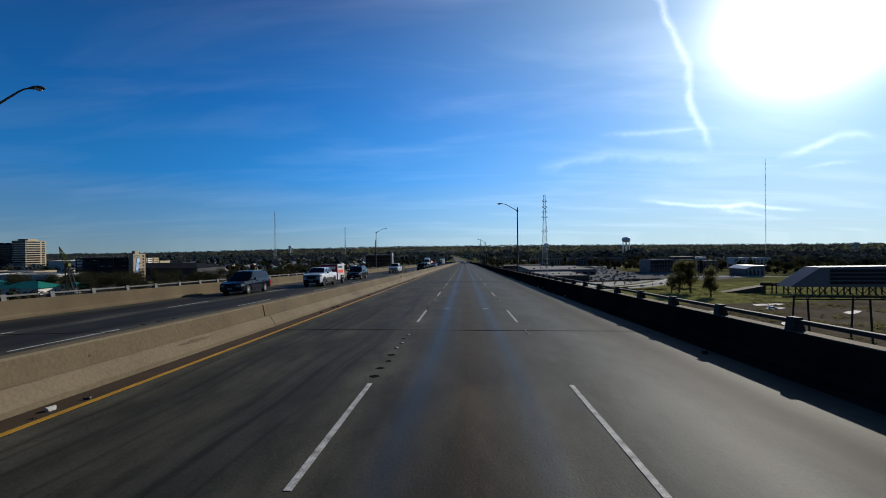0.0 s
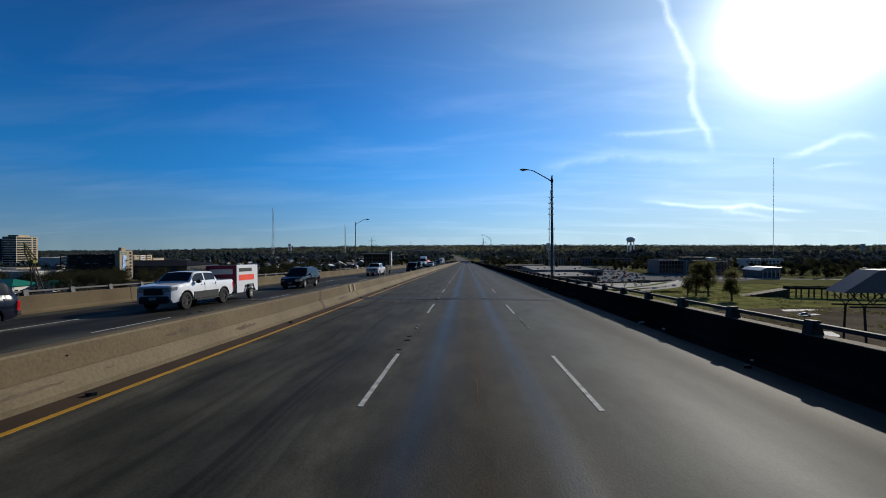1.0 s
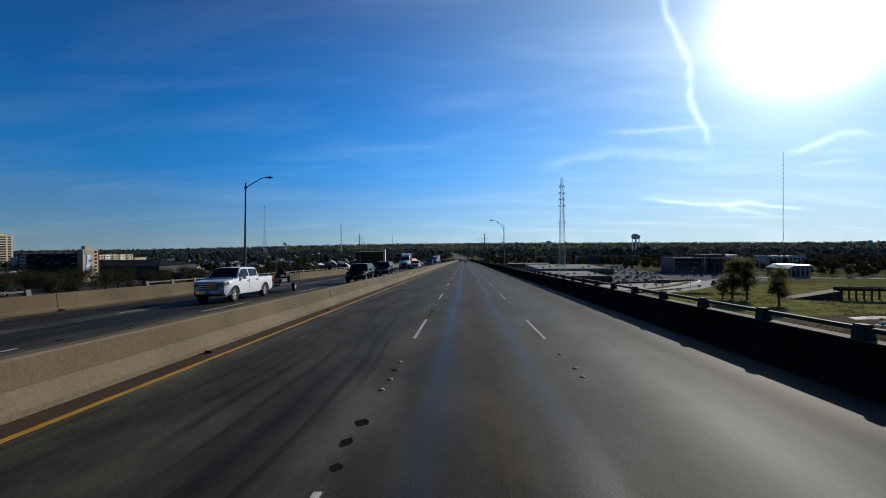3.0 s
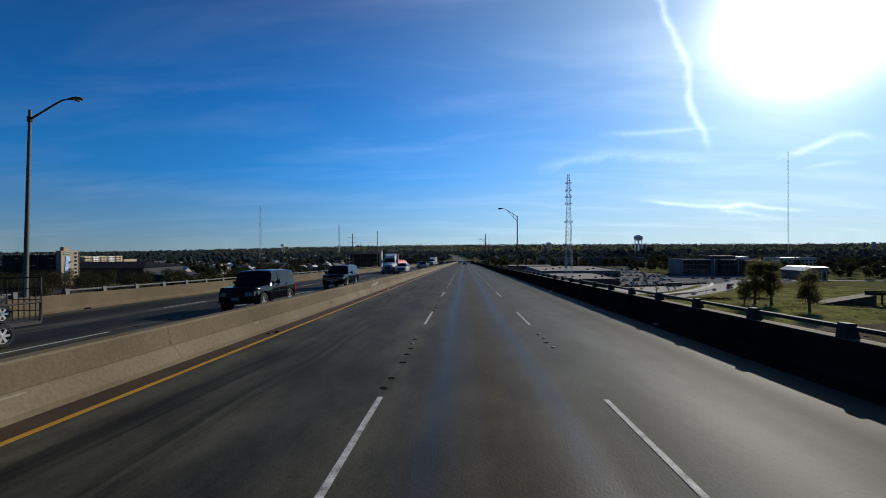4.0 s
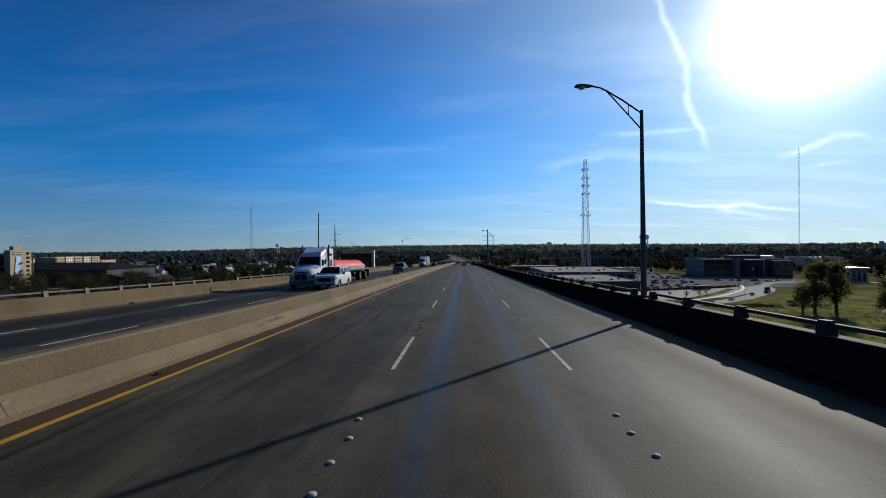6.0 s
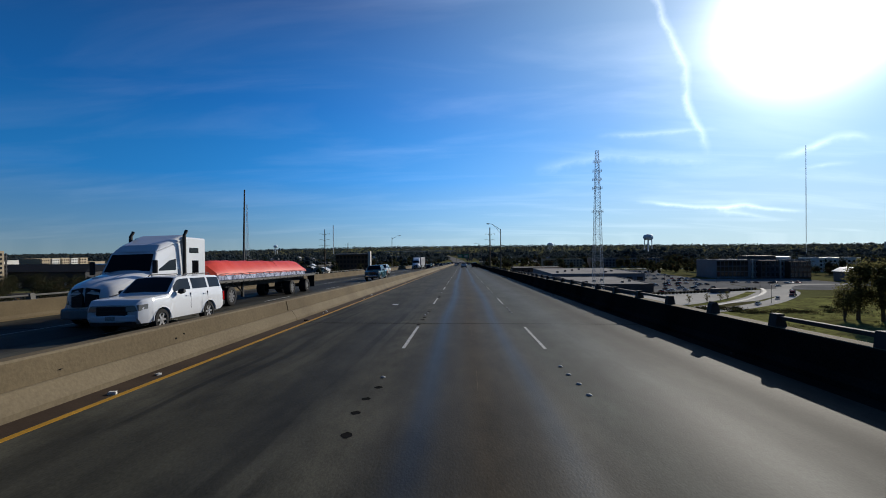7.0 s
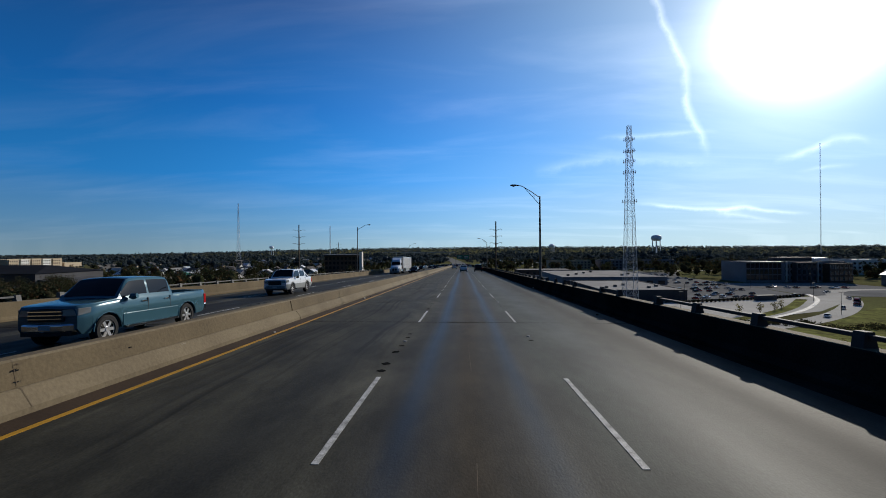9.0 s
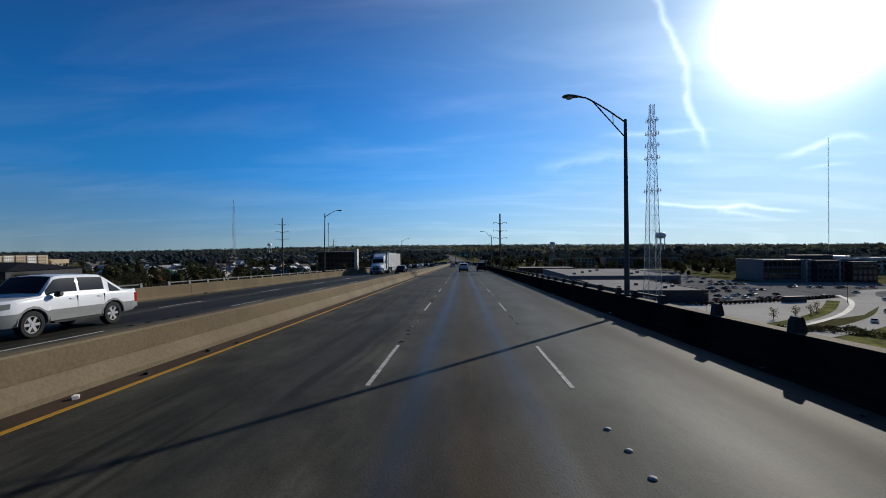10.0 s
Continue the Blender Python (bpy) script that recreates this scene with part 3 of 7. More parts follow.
for i in range(46):
    y = rs.uniform(-6, 330)
    if rs.random() < 0.3:
        scuff(y, 0.33, rs.uniform(0.4, 1.8), rs.uniform(0.025, 0.05), "kerb", scraped_concrete, "pale chipped edge of the kerb", i)
    elif rs.random() < 0.6:
        scuff(y, rs.uniform(0.42, 0.6), rs.uniform(0.5, 2.4), rs.uniform(0.06, 0.18), "wall", stained_concrete, "brown stain on the median wall", i, rs.uniform(-0.1, 0.1))
    else:
        scuff(y, rs.uniform(0.2, 0.3), rs.uniform(0.5, 2.0), rs.uniform(0.05, 0.14), "kerb", stained_concrete, "brown stain on the kerb", i)
for i in range(150):
    y = rs.uniform(-5, 300)
    if rs.random() < 0.6:
        scuff(y, rs.uniform(0.42, 0.72), rs.uniform(0.03, 0.16), rs.uniform(0.015, 0.05), "wall", tar if rs.random() < 0.4 else stained_concrete, "small dark pit in the median wall", 100 + i)
    else:
        scuff(y, rs.choice([0.335, 0.335, 0.2, 0.26]), rs.uniform(0.04, 0.3), rs.uniform(0.015, 0.04), "kerb", scraped_concrete if rs.random() < 0.6 else stained_concrete, "small chip in the kerb", 100 + i)
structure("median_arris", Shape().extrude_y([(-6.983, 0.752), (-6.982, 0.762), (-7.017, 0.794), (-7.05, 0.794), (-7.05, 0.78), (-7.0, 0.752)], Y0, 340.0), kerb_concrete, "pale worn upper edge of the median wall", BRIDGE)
structure("gutter_far", Shape().box(-1.05, -0.56, Y0, Y1, -0.02, 0.004), gutter_dirt, "brown dirt lying behind the median wall", BRIDGE @ pose(-7.15, 0, 0, 0, -math.degrees(math.atan(CROSS))))
# deck joints: an open finger joint and plain sealed ones
def finger_joint(x0, x1, m, label):
    """Two worn steel plates whose fingers mesh over an open gap."""
    pit = structure("finger_joint", Shape().box(x0, x1, -0.66, 0.66, -0.02, 0.002), tar, label, m)
    for sgn in (-1, 1):
        part("joint_plate", Shape().box(x0, x1, min(sgn * 0.30, sgn * 0.64), max(sgn * 0.30, sgn * 0.64), 0.0, 0.010), worn_steel, pit, "worn steel plate")
        fingers = Shape()
        n = int((x1 - x0) / 0.128)
        for k in range(n):
            x = x0 + 0.128 * (k + (0.25 if sgn > 0 else 0.75))
            v = [(x + dx, sgn * yy, z) for z in (0.0, 0.010) for dx, yy in ((-0.034, 0.30), (0.034, 0.30), (0.015, -0.24), (-0.015, -0.24))]
            fingers.add(v, [(0, 3, 2, 1), (4, 5, 6, 7), (0, 1, 5, 4), (1, 2, 6, 5), (2, 3, 7, 6), (3, 0, 4, 7)])
        tagged(part("joint_fingers", fingers, worn_steel, pit, "meshing steel fingers"), kind="stuff")
        bolts = Shape()
        for k in range(int((x1 - x0) / 0.3)):
            bolts.tube([(x0 + 0.15 + 0.3 * k, sgn * 0.52, 0.008), (x0 + 0.15 + 0.3 * k, sgn * 0.52, 0.016)], [0.022, 0.016], 6)
        tagged(part("joint_bolts", bolts, dark_steel, pit, "row of bolt heads"), kind="stuff")


LEFT_TILT = pose(0, 0, 0, 0, -math.degrees(math.atan(CROSS)))
finger_joint(-6.2, 6.3, BRIDGE @ pose(0, 38.6, 0), "steel finger joint across the deck")
finger_joint(-13.4, -0.8, BRIDGE @ pose(-7.15, 38.6, 0) @ LEFT_TILT, "steel finger joint across the opposite deck")
for y in JOINTS[1:-1]:
    if y == 38.6:
        continue
    s = Shape()
    r = random.Random(int(y * 10))
    xs = [-6.2 + i * 0.7 for i in range(19)]
    w = [0.018 + 0.03 * r.random() for _ in xs]
    s.add([(x, -a, 0.004) for x, a in zip(xs, w)] + [(x, a, 0.004) for x, a in zip(xs, w)], [(i, i + 1, 20 + i, 19 + i) for i in range(18)])
    structure("deck_joint", s, tar, "black sealed joint across the deck", BRIDGE @ pose(0, y, 0))
    structure("deck_joint", Shape().box(-20.4, -7.9, -0.03, 0.03, -0.02, 0.004), tar, "black sealed joint across the deck", BRIDGE @ pose(-7.15, y, 0, 0, -math.degrees(math.atan(CROSS))) @ pose(7.15, 0, 0))

# pale longitudinal joint down the middle of the centre lane
rk = random.Random(17)
v, x = [], -0.02
for k in range(260):
    y = -12 + k * 1.4
    x = 0.8 * x + rk.uniform(-0.022, 0.022)
    w = rk.uniform(0.001, 0.0045)
    v += [(x - w, y, 0.003), (x + w, y, 0.003)]
structure("lane_joint", Shape().add(v, [(2 * i, 2 * i + 1, 2 * i + 3, 2 * i + 2) for i in range(259) if i % 9 in (0, 1, 5)]), stained_concrete, "long pale broken joint line down the lane", BRIDGE)
# saw cuts and drain slots in the sunny parapet
wall_cut = Shape().add([(WEST + 0.123, t, zl) for t in (0, 0.012)] + [(WEST + 0.123, t, zl + 0.1) for t in (0, 0.012)] + [(WEST + 0.003, t, zl + 0.22) for t in (0, 0.012)] + [(WEST - 0.057, t, zl + 0.84) for t in (0, 0.012)] + [(WEST - 0.3, t, zl + 0.863) for t in (0, 0.012)], [(2 * i, 2 * i + 1, 2 * i + 3, 2 * i + 2) for i in range(4)]).mesh("saw_cut")
for k in range(-2, 36):
    structure("saw_cut", wall_cut, stained_concrete, "thin dark saw cut across the parapet", BRIDGE @ pose(0.002, 116.6 + 9.95 * (k - 10), 0.002))
slot = Shape().box(WEST + 0.06, WEST + 0.135, -0.2, 0.2, zl + 0.005, zl + 0.085).mesh("drain_slot")
for y in (8.2, 30.7, 53, 75.8, 98, 120.6, 143, 166, 189, 212, 235):
    structure("drain_slot", slot, tar, "dark drain slot at the foot of the parapet", BRIDGE @ pose(0, y, 0))

# dashed lines
PERIOD, DASH = 11.814, 3.74
dash_mesh = Shape().box(-0.043, 0.043, -DASH, 0, 0, 0.006).mesh("dash")
thin_dash = Shape().box(-0.035, 0.035, -DASH, 0, 0, 0.006).mesh("dash")
marker_mesh = Shape().tube([(0, 0, 0), (0, 0, 0.014), (0, 0, 0.024)], [0.052, 0.045, 0.024], 10).mesh("marker", True)
scar = Shape()
r = random.Random(3)
scar.add([(0.06 * (1 + 0.5 * r.random()) * math.cos(a), 0.10 * (1 + 0.6 * r.random()) * math.sin(a), 0.003) for a in [k * math.pi / 6 for k in range(12)]], [tuple(range(12))])
scar_mesh = scar.mesh("scar")
for k in range(-4, 84):
    for x, y in ((-1.83, k * PERIOD), (1.83, k * PERIOD + 0.04)):
        structure("lane_dash", dash_mesh, white_paint, "short white painted lane dash", BRIDGE @ pose(x, y, 0.001))
        if k < 30:
            for j in range(4):
                old, kept = y + 0.5 + 0.64 * j, y + (3.25 if x < 0 else 4.2) + 0.66 * j
                if r.random() < (0.72 if x < 0 else 0.06):
                    structure("marker_scar", scar_mesh, tar, "black glue scar where a lane marker sat", BRIDGE @ pose(x + r.uniform(-0.05, 0.05), old, 0.0, 0, 0, r.uniform(-25, 25)) @ Matrix.Diagonal((r.uniform(0.8, 1.4), r.uniform(0.6, 1.1), 1, 1)))
                q = r.random()
                if q < (0.5 if x < 0 else 0.75):
                    structure("road_marker", marker_mesh, faded_paint, "small round raised ceramic lane marker", BRIDGE @ pose(x + r.uniform(-0.03, 0.03), kept, 0.004))
                elif q < 0.85:
                    structure("marker_scar", scar_mesh, shade_and_scar_concrete, "dark glue scar where a lane marker sat", BRIDGE @ pose(x + r.uniform(-0.05, 0.05), kept, 0.0, 0, 0, r.uniform(-25, 25)) @ Matrix.Diagonal((1.0, 0.6, 1, 1)))
    for x, y in ((-12.25, k * PERIOD + (6.8 if k < 9 else 2.7)), (-16.15, k * PERIOD + (6.8 if k < 9 else 2.7))):
        structure("lane_dash", thin_dash, faded_paint, "faded white painted lane dash", BRIDGE @ pose(x, y, left_z(x) + 0.004))
        if -1 < k < 26 and x > -13:
            for j in range(4):
                if r.random() < 0.75:
                    structure("marker_scar", scar_mesh, tar, "black glue scar where a lane marker sat", BRIDGE @ pose(x + r.uniform(-0.04, 0.04), y + 1.2 + 0.9 * j, left_z(x) + 0.003) @ Matrix.Diagonal((1.2, 1.3, 1, 1)))

# pale patches and crumbs on the deck
for x, y, w, l in ((-3.8, 161.3, 0.2, 0.3), (-0.95, 12.7, 0.2, 0.16), (0.88, 12.5, 0.18, 0.18)):
    n = 9
    s = Shape().add([(w * (0.7 + 0.4 * r.random()) * math.cos(2 * math.pi * i / n), l * (0.7 + 0.4 * r.random()) * math.sin(2 * math.pi * i / n), 0.005) for i in range(n)], [tuple(range(n))])
    structure("deck_patch", s, white_paint, "pale mortar patch in the deck", BRIDGE @ pose(x, y, 0))
for i in range(76):
    x = r.choice([-6.35, -6.4, -6.5, -6.25]) if i < 46 else r.uniform(5.6, 6.3)
    y = r.uniform(-8, 250)
    w = r.uniform(0.02, 0.05)
    s = Shape().add([(w * r.uniform(0.6, 1.4) * dx, w * r.uniform(0.8, 2) * dy, w * 0.7 * (dz + 1) * r.uniform(0.7, 1)) for dx in (-1, 1) for dy in (-1, 1) for dz in (-1, 1)], [(0, 1, 3, 2), (4, 6, 7, 5), (0, 4, 5, 1), (2, 3, 7, 6), (0, 2, 6, 4), (1, 5, 7, 3)])
    tagged(part("debris", s, r.choice([concrete_light, trim_black, gutter_dirt]), m=BRIDGE @ pose(x, y, 0.003, 0, 0, r.uniform(0, 180))), "small crumb of litter lying beside the wall", "debris", "crumbs beside the walls")


# steel rails on the parapets
def rail_run(x, z, y0, y1, step, side, mat, label):
    ob = thing("bridge_rail", label, "railing", BRIDGE @ pose(x, y0, z), "bridge rails")
    L = y1 - y0
    part("rail", Shape().extrude_y([(-0.06 + 0.02 * side, 0.155), (0.06 + 0.02 * side, 0.155), (0.06 + 0.02 * side, 0.24), (-0.06 + 0.02 * side, 0.24)], 0, L), mat, ob, bevel=0.015)
    post = Shape().extrude_y([(-0.13, 0), (0.13, 0), (0.09, 0.17), (0.07, 0.285), (-0.08, 0.285), (-0.11, 0.15)], -0.12, 0.12).mesh("post")
    n = max(1, round(L / step))
    for i in range(n + 1):
        part("post", post, mat, ob, m=pose(0, min(max(L * i / n, 0.1), L - 0.1), 0))
    return ob


for a, b in ((-30, 48.6), (50.0, 134.0), (135.6, 148.75), (153.6, 196.3), (199.9, 202.5), (216.3, 218.9), (220.5, 304), (306, 389), (391, 474), (476, 640)):
    rail_run(6.76, 0.79, a, b, 2.62, 1, dark_steel, "dark weathered steel rail on squat posts along the parapet")
for y in (151.15, 207.7, 210.4, 213.2):  # posts whose rail is gone
    ob = thing("rail_post", "squat dark steel post whose rail is missing", "post", BRIDGE @ pose(6.76, y, 0.79), "bare rail posts")
    part("post", Shape().extrude_y([(-0.13, 0), (0.13, 0), (0.10, 0.17), (0.08, 0.27), (-0.09, 0.27), (-0.11, 0.15)], -0.12, 0.12), dark_steel, ob, bevel=0.012)
    part("clamp", Shape().tube([(0.0, -0.14, 0.28), (0.0, 0.14, 0.28)], 0.05, 8), dark_steel, ob, smooth=True)
for a, b in ((-30, 9.4), (10.6, 74.5), (82.0, 94.6), (97.0, 119.0), (121.2, 152), (156, 179), (182, 200), (202, 228.5), (231, 264.6), (266.5, 340), (342, 500)):
    rail_run(WEST - 0.25, zl + 0.86, a, b, 2.45, -1, galvanised, "grey steel rail on slanted posts along the sunny parapet")

# ---- street lamps ----
def street_lamp(m, top, arm, label):
    ob = thing("street_lamp", label, "street lamp", m, "street lamps along the bridge")
    part("pole", Shape().tube([(0, 0, 0.3), (0, 0, top)], [0.115, 0.065], 12), galvanised, ob, smooth=True)
    part("pedestal", Shape().extrude_y([(-0.36, -0.9), (0.36, -0.9), (0.30, 0.05), (0.22, 0.34), (-0.22, 0.34), (-0.30, 0.05)], -0.34, 0.34), shade_and_scar_concrete, ob, "concrete pedestal", bevel=0.03)
    part("base_flange", Shape().box(-0.2, 0.2, -0.2, 0.2, 0.335, 0.375), galvanised, ob)
    if arm == "none":
        part("cap", Shape().tube([(0, 0, top), (0, 0, top + 0.06)], [0.075, 0.03], 10), galvanised, ob)
        return ob
    if arm == "truss":
        pts = [(-0.05, 0, top - 0.08), (-0.75, 0, top + 0.42), (-1.35, 0, top + 0.80), (-1.65, 0, top + 0.95), (-1.95, 0, top + 1.0)]
        part("arm", Shape().tube(pts, 0.035, 8), galvanised, ob, smooth=True)
        part("brace", Shape().tube([(-0.05, 0, top - 0.72), (-0.5, 0, top - 0.2), (-0.95, 0, top + 0.32), (-1.35, 0, top + 0.78)], 0.026, 6), galvanised, ob, smooth=True)
        part("strut", Shape().tube([(-0.52, 0, top + 0.24), (-0.50, 0, top - 0.19)], 0.018, 6), galvanised, ob)
        hx, hz = -1.85, top + 1.0
    else:
        pts = [(-0.05, 0, top - 0.45), (-0.9, 0, top + 0.05), (-1.45, 0, top + 0.36), (-1.7, 0, top + 0.46), (-1.95, 0, top + 0.48)]
        part("arm", Shape().tube(pts, [0.05, 0.045, 0.04, 0.035, 0.035], 8), galvanised, ob, smooth=True)
        part("clamp", Shape().tube([(0, 0, top - 0.58), (0, 0, top - 0.34)], 0.11, 10), dark_steel, ob)
        hx, hz = -1.85, top + 0.48
    head = Shape()
    n = 12
    prof = [(0.0, 0.035, 0.03), (0.14, 0.09, 0.07), (0.32, 0.15, 0.10), (0.55, 0.17, 0.12), (0.72, 0.13, 0.09), (0.80, 0.04, 0.03)]
    v = [(hx - d, w * math.cos(2 * math.pi * j / n), hz + t * (0.9 if math.sin(2 * math.pi * j / n) > 0 else 0.45) * math.sin(2 * math.pi * j / n)) for d, w, t in prof for j in range(n)]
    head.add(v, [(i * n + j, i * n + (j + 1) % n, (i + 1) * n + (j + 1) % n, (i + 1) * n + j) for i in range(len(prof) - 1) for j in range(n)] + [tuple(range(n)), tuple(range(len(v) - n, len(v)))])
    lamp_head = part("lamp_head", head, galvanised, ob, "grey cobra-head lantern", smooth=True)
    lens = Shape().tube([(hx - 0.5, 0, hz - 0.03), (hx - 0.5, 0, hz - 0.085), (hx - 0.5, 0, hz - 0.115)], [0.15, 0.12, 0.05], 12)
    part("lens", lens, lens_clear, lamp_head, smooth=True)
    return ob


street_lamp(BRIDGE @ pose(6.85, 49.3, 0.5), 8.75, "single", "grey steel street lamp with one curved arm on the parapet")
truss_lamp = street_lamp(BRIDGE @ pose(6.78, 134.8, 0.5), 7.75, "truss", "grey steel street lamp with a braced arm on the parapet")
for y in (219.7, 305, 390, 475, 560):
    copy_thing(truss_lamp, BRIDGE @ pose(6.78, y, 0.5))
left_lamp = street_lamp(BRIDGE @ pose(-21.3, 95.3, zl + 0.5, 0, 0, 180), 9.35, "single", "grey steel street lamp with one arm on the sunny parapet")
for y in (10.2, 267.0, 352, 437):
    copy_thing(left_lamp, BRIDGE @ pose(-21.3, y, zl + 0.5, 0, 0, 180))
street_lamp(BRIDGE @ pose(-21.3, 179.4, zl + 0.5, 0, 0, 180), 9.05, "none", "bare grey steel lamp pole that has lost its arm")

# piers under the deck
for y in (-31, 75.3, 152, 229, 303, 400, 500, 600, 700, 800):
    p = BRIDGE @ Vector((0, y, -0.9))
    if p.z - GROUND > 3:
        structure("bridge_pier", Shape().box(-19, -15, -0.9, 0.9, GROUND, p.z - 1.2).box(-2, 2, -0.9, 0.9, GROUND, p.z - 1.2).box(-20.5, 5.5, -1.1, 1.1, p.z - 1.7, p.z - 0.3), concrete, "concrete pier carrying the bridge deck", pose(0, p.y, 0))

# ---- land round the bridge ----
def patch(name, pts, mat, label, lift):
    structure(name, Shape().add([(x, y, GROUND + lift) for x, y in pts], [tuple(range(len(pts)))]), mat, label)


def ribbon(name, pts, width, mat, label, lift):
    pts = [Vector((x, y, land(x, y) + lift)) for x, y in pts]
    v = []
    for i, p in enumerate(pts):
        d = (pts[min(i + 1, len(pts) - 1)] - pts[max(i - 1, 0)]).normalized()
        side = Vector((d.y, -d.x, 0)) * width / 2
        v += [p - side, p + side]
    structure(name, Shape().add(v, [(2 * i, 2 * i + 1, 2 * i + 3, 2 * i + 2) for i in range(len(pts) - 1)]), mat, label)


def smooth_line(pts, n=6):
    """Catmull-Rom through pts."""
    out = []
    P = [pts[0]] + list(pts) + [pts[-1]]
    for i in range(len(pts) - 1):
        a, b, c, d = [Vector(q) for q in P[i:i + 4]]
        for k in range(n):
            t = k / n
            out.append(0.5 * ((2 * b) + (c - a) * t + (2 * a - 5 * b + 4 * c - d) * t * t + (3 * b - a - 3 * c + d) * t ** 3))
    out.append(Vector(pts[-1]))
    return [tuple(q) for q in out]


patch("field", [(60, 262), (150, 256), (240, 270), (300, 330), (290, 420), (205, 400), (120, 345), (60, 345)], green_grass, "mown green field between the roads", 0.05)
patch("mud", [(40, 120), (230, 120), (330, 250), (240, 268), (150, 256), (60, 262), (40, 255)], soil, "dark muddy waste ground beside the bridge", 0.06)
for x, y, w, d, a in ((168, 236, 7, 2.2, 20), (150, 205, 5, 2, -15), (196, 222, 9, 2.5, 35), (128, 226, 4, 1.6, 5), (176, 252, 12, 3.5, 12), (140, 188, 6, 2.4, 60)):
    ca, sa = math.cos(radians(a)), math.sin(radians(a))
    patch("slab", [(x + ca * p - sa * q, y + sa * p + ca * q) for p, q in ((-w, -d * 0.7), (-w * 0.2, -d), (w, -d * 0.5), (w * 0.9, d * 0.6), (0, d), (-w * 0.8, d * 0.7))], concrete_light, "pale broken concrete slab on the waste ground", 0.12)
patch("concrete_lot", [(60, 345), (108, 356), (160, 382), (192, 410), (226, 452), (173, 430), (136, 420), (60, 402)], pale_lot, "bleached empty concrete lot", 0.10)
patch("parking_lot", [(60, 404), (136, 422), (173, 432), (200, 444), (214, 530), (214, 620), (250, 700), (150, 720), (60, 700)], asphalt, "grey asphalt parking lot", 0.08)
patch("parking_lot_far", [(250, 436), (300, 470), (296, 540), (214, 540), (203, 446)], asphalt, "asphalt forecourt of the office building", 0.09)
ribbon("street", smooth_line([(60, 318), (112, 343), (142, 360), (172, 384), (206, 421), (226, 456), (260, 480), (330, 470), (520, 440)]), 8.5, pale_lot, "pale concrete street curving past the lot", 0.14)
ribbon("sidewalk", smooth_line([(60, 333), (106, 352), (134, 369), (162, 392), (192, 425), (208, 452)]), 2.0, concrete_light, "narrow pale sidewalk", 0.16)
ribbon("grass_verge", smooth_line([(60, 338), (104, 357), (130, 373), (157, 396), (186, 428)]), 5.0, green_grass, "strip of brown and green verge", 0.13)
ribbon("side_street", [(60, 708), (160, 728), (330, 735), (700, 700)], 9, concrete_light, "pale side street behind the parking lot", 0.12)
ribbon("far_road", smooth_line([(-7, 1005), (-12, 1120), (-27, 1315), (-66, 1705), (-150, 2200), (-420, 3200)]), 26, asphalt, "motorway running on over the flat land", 0.8)
ribbon("frontage_road", [(-40, 40), (-44, 500), (-40, 1000)], 8, low_asphalt, "narrow road below the bridge", 0.1)
patch("left_lot", [(-420, 300), (-250, 300), (-240, 440), (-410, 440)], low_asphalt, "dark parking ground below the bridge", 0.1)
patch("left_yard", [(-330, 440), (-210, 440), (-210, 640), (-280, 640), (-280, 480)], low_asphalt, "dark yard beside the warehouse", 0.08)

# ---- buildings ----
pane_cache = {}


def pane_mesh(w, h):
    key = (round(w, 2), round(h, 2))
    if key not in pane_cache:
        pane_cache[key] = Shape().box(-w / 2, w / 2, -0.12, 0.05, 0, h).mesh("pane")
    return pane_cache[key]


def frame_mesh(w, h):
    key = ("f", round(w, 2), round(h, 2))
    if key not in pane_cache:
        t = 0.12
        pane_cache[key] = Shape().box(-w / 2 - t, -w / 2, -0.2, 0.05, -t, h + t).box(w / 2, w / 2 + t, -0.2, 0.05, -t, h + t).box(-w / 2, w / 2, -0.2, 0.05, -t, 0).box(-w / 2, w / 2, -0.2, 0.05, h, h + t).mesh("window_frame")
    return pane_cache[key]


def windows(ob, origin, turn, width, floors, bays, z0, storey, ww, wh, surround=None):
    """Rows of windows on a face that starts at origin and runs along local x after the turn; the face looks along -y."""
    base = Matrix.Translation(origin) @ pose(0, 0, 0, 0, 0, turn)
    for f in range(floors):
        for b in range(bays):
            m = base @ pose(width * (b + 0.5) / bays, 0, z0 + f * storey)
            if surround:
                w = part("window", frame_mesh(ww, wh), surround, ob, m=m)
                part("pane", pane_mesh(ww, wh), window_glass, w)
            else:
                part("window", pane_mesh(ww, wh), window_glass, ob, m=m)


def block(label, x0, x1, y0, y1, top, wall, roof, parapet=0.9, category="building", turn=0.0, name="building", base=None):
    """A flat-roofed block whose Empty stands on the ground at its front left corner."""
    ob = thing(name, label, category, pose(x0, y0, GROUND, 0, 0, turn))
    w, d, h = x1 - x0, y1 - y0, top - GROUND
    part("wall", Shape().box(0, w, 0, d, 0, h - parapet), wall, ob)
    part("parapet", Shape().box(-0.1, w + 0.1, -0.1, 0.4, h - parapet, h).box(-0.1, w + 0.1, d - 0.4, d + 0.1, h - parapet, h).box(-0.1, 0.4, 0.4, d - 0.4, h - parapet, h).box(w - 0.4, w + 0.1, 0.4, d - 0.4, h - parapet, h), wall, ob)
    part("roof", Shape().box(0.4, w - 0.4, 0.4, d - 0.4, h - parapet, h - parapet + 0.15), roof, ob)
    return ob, w, d, h


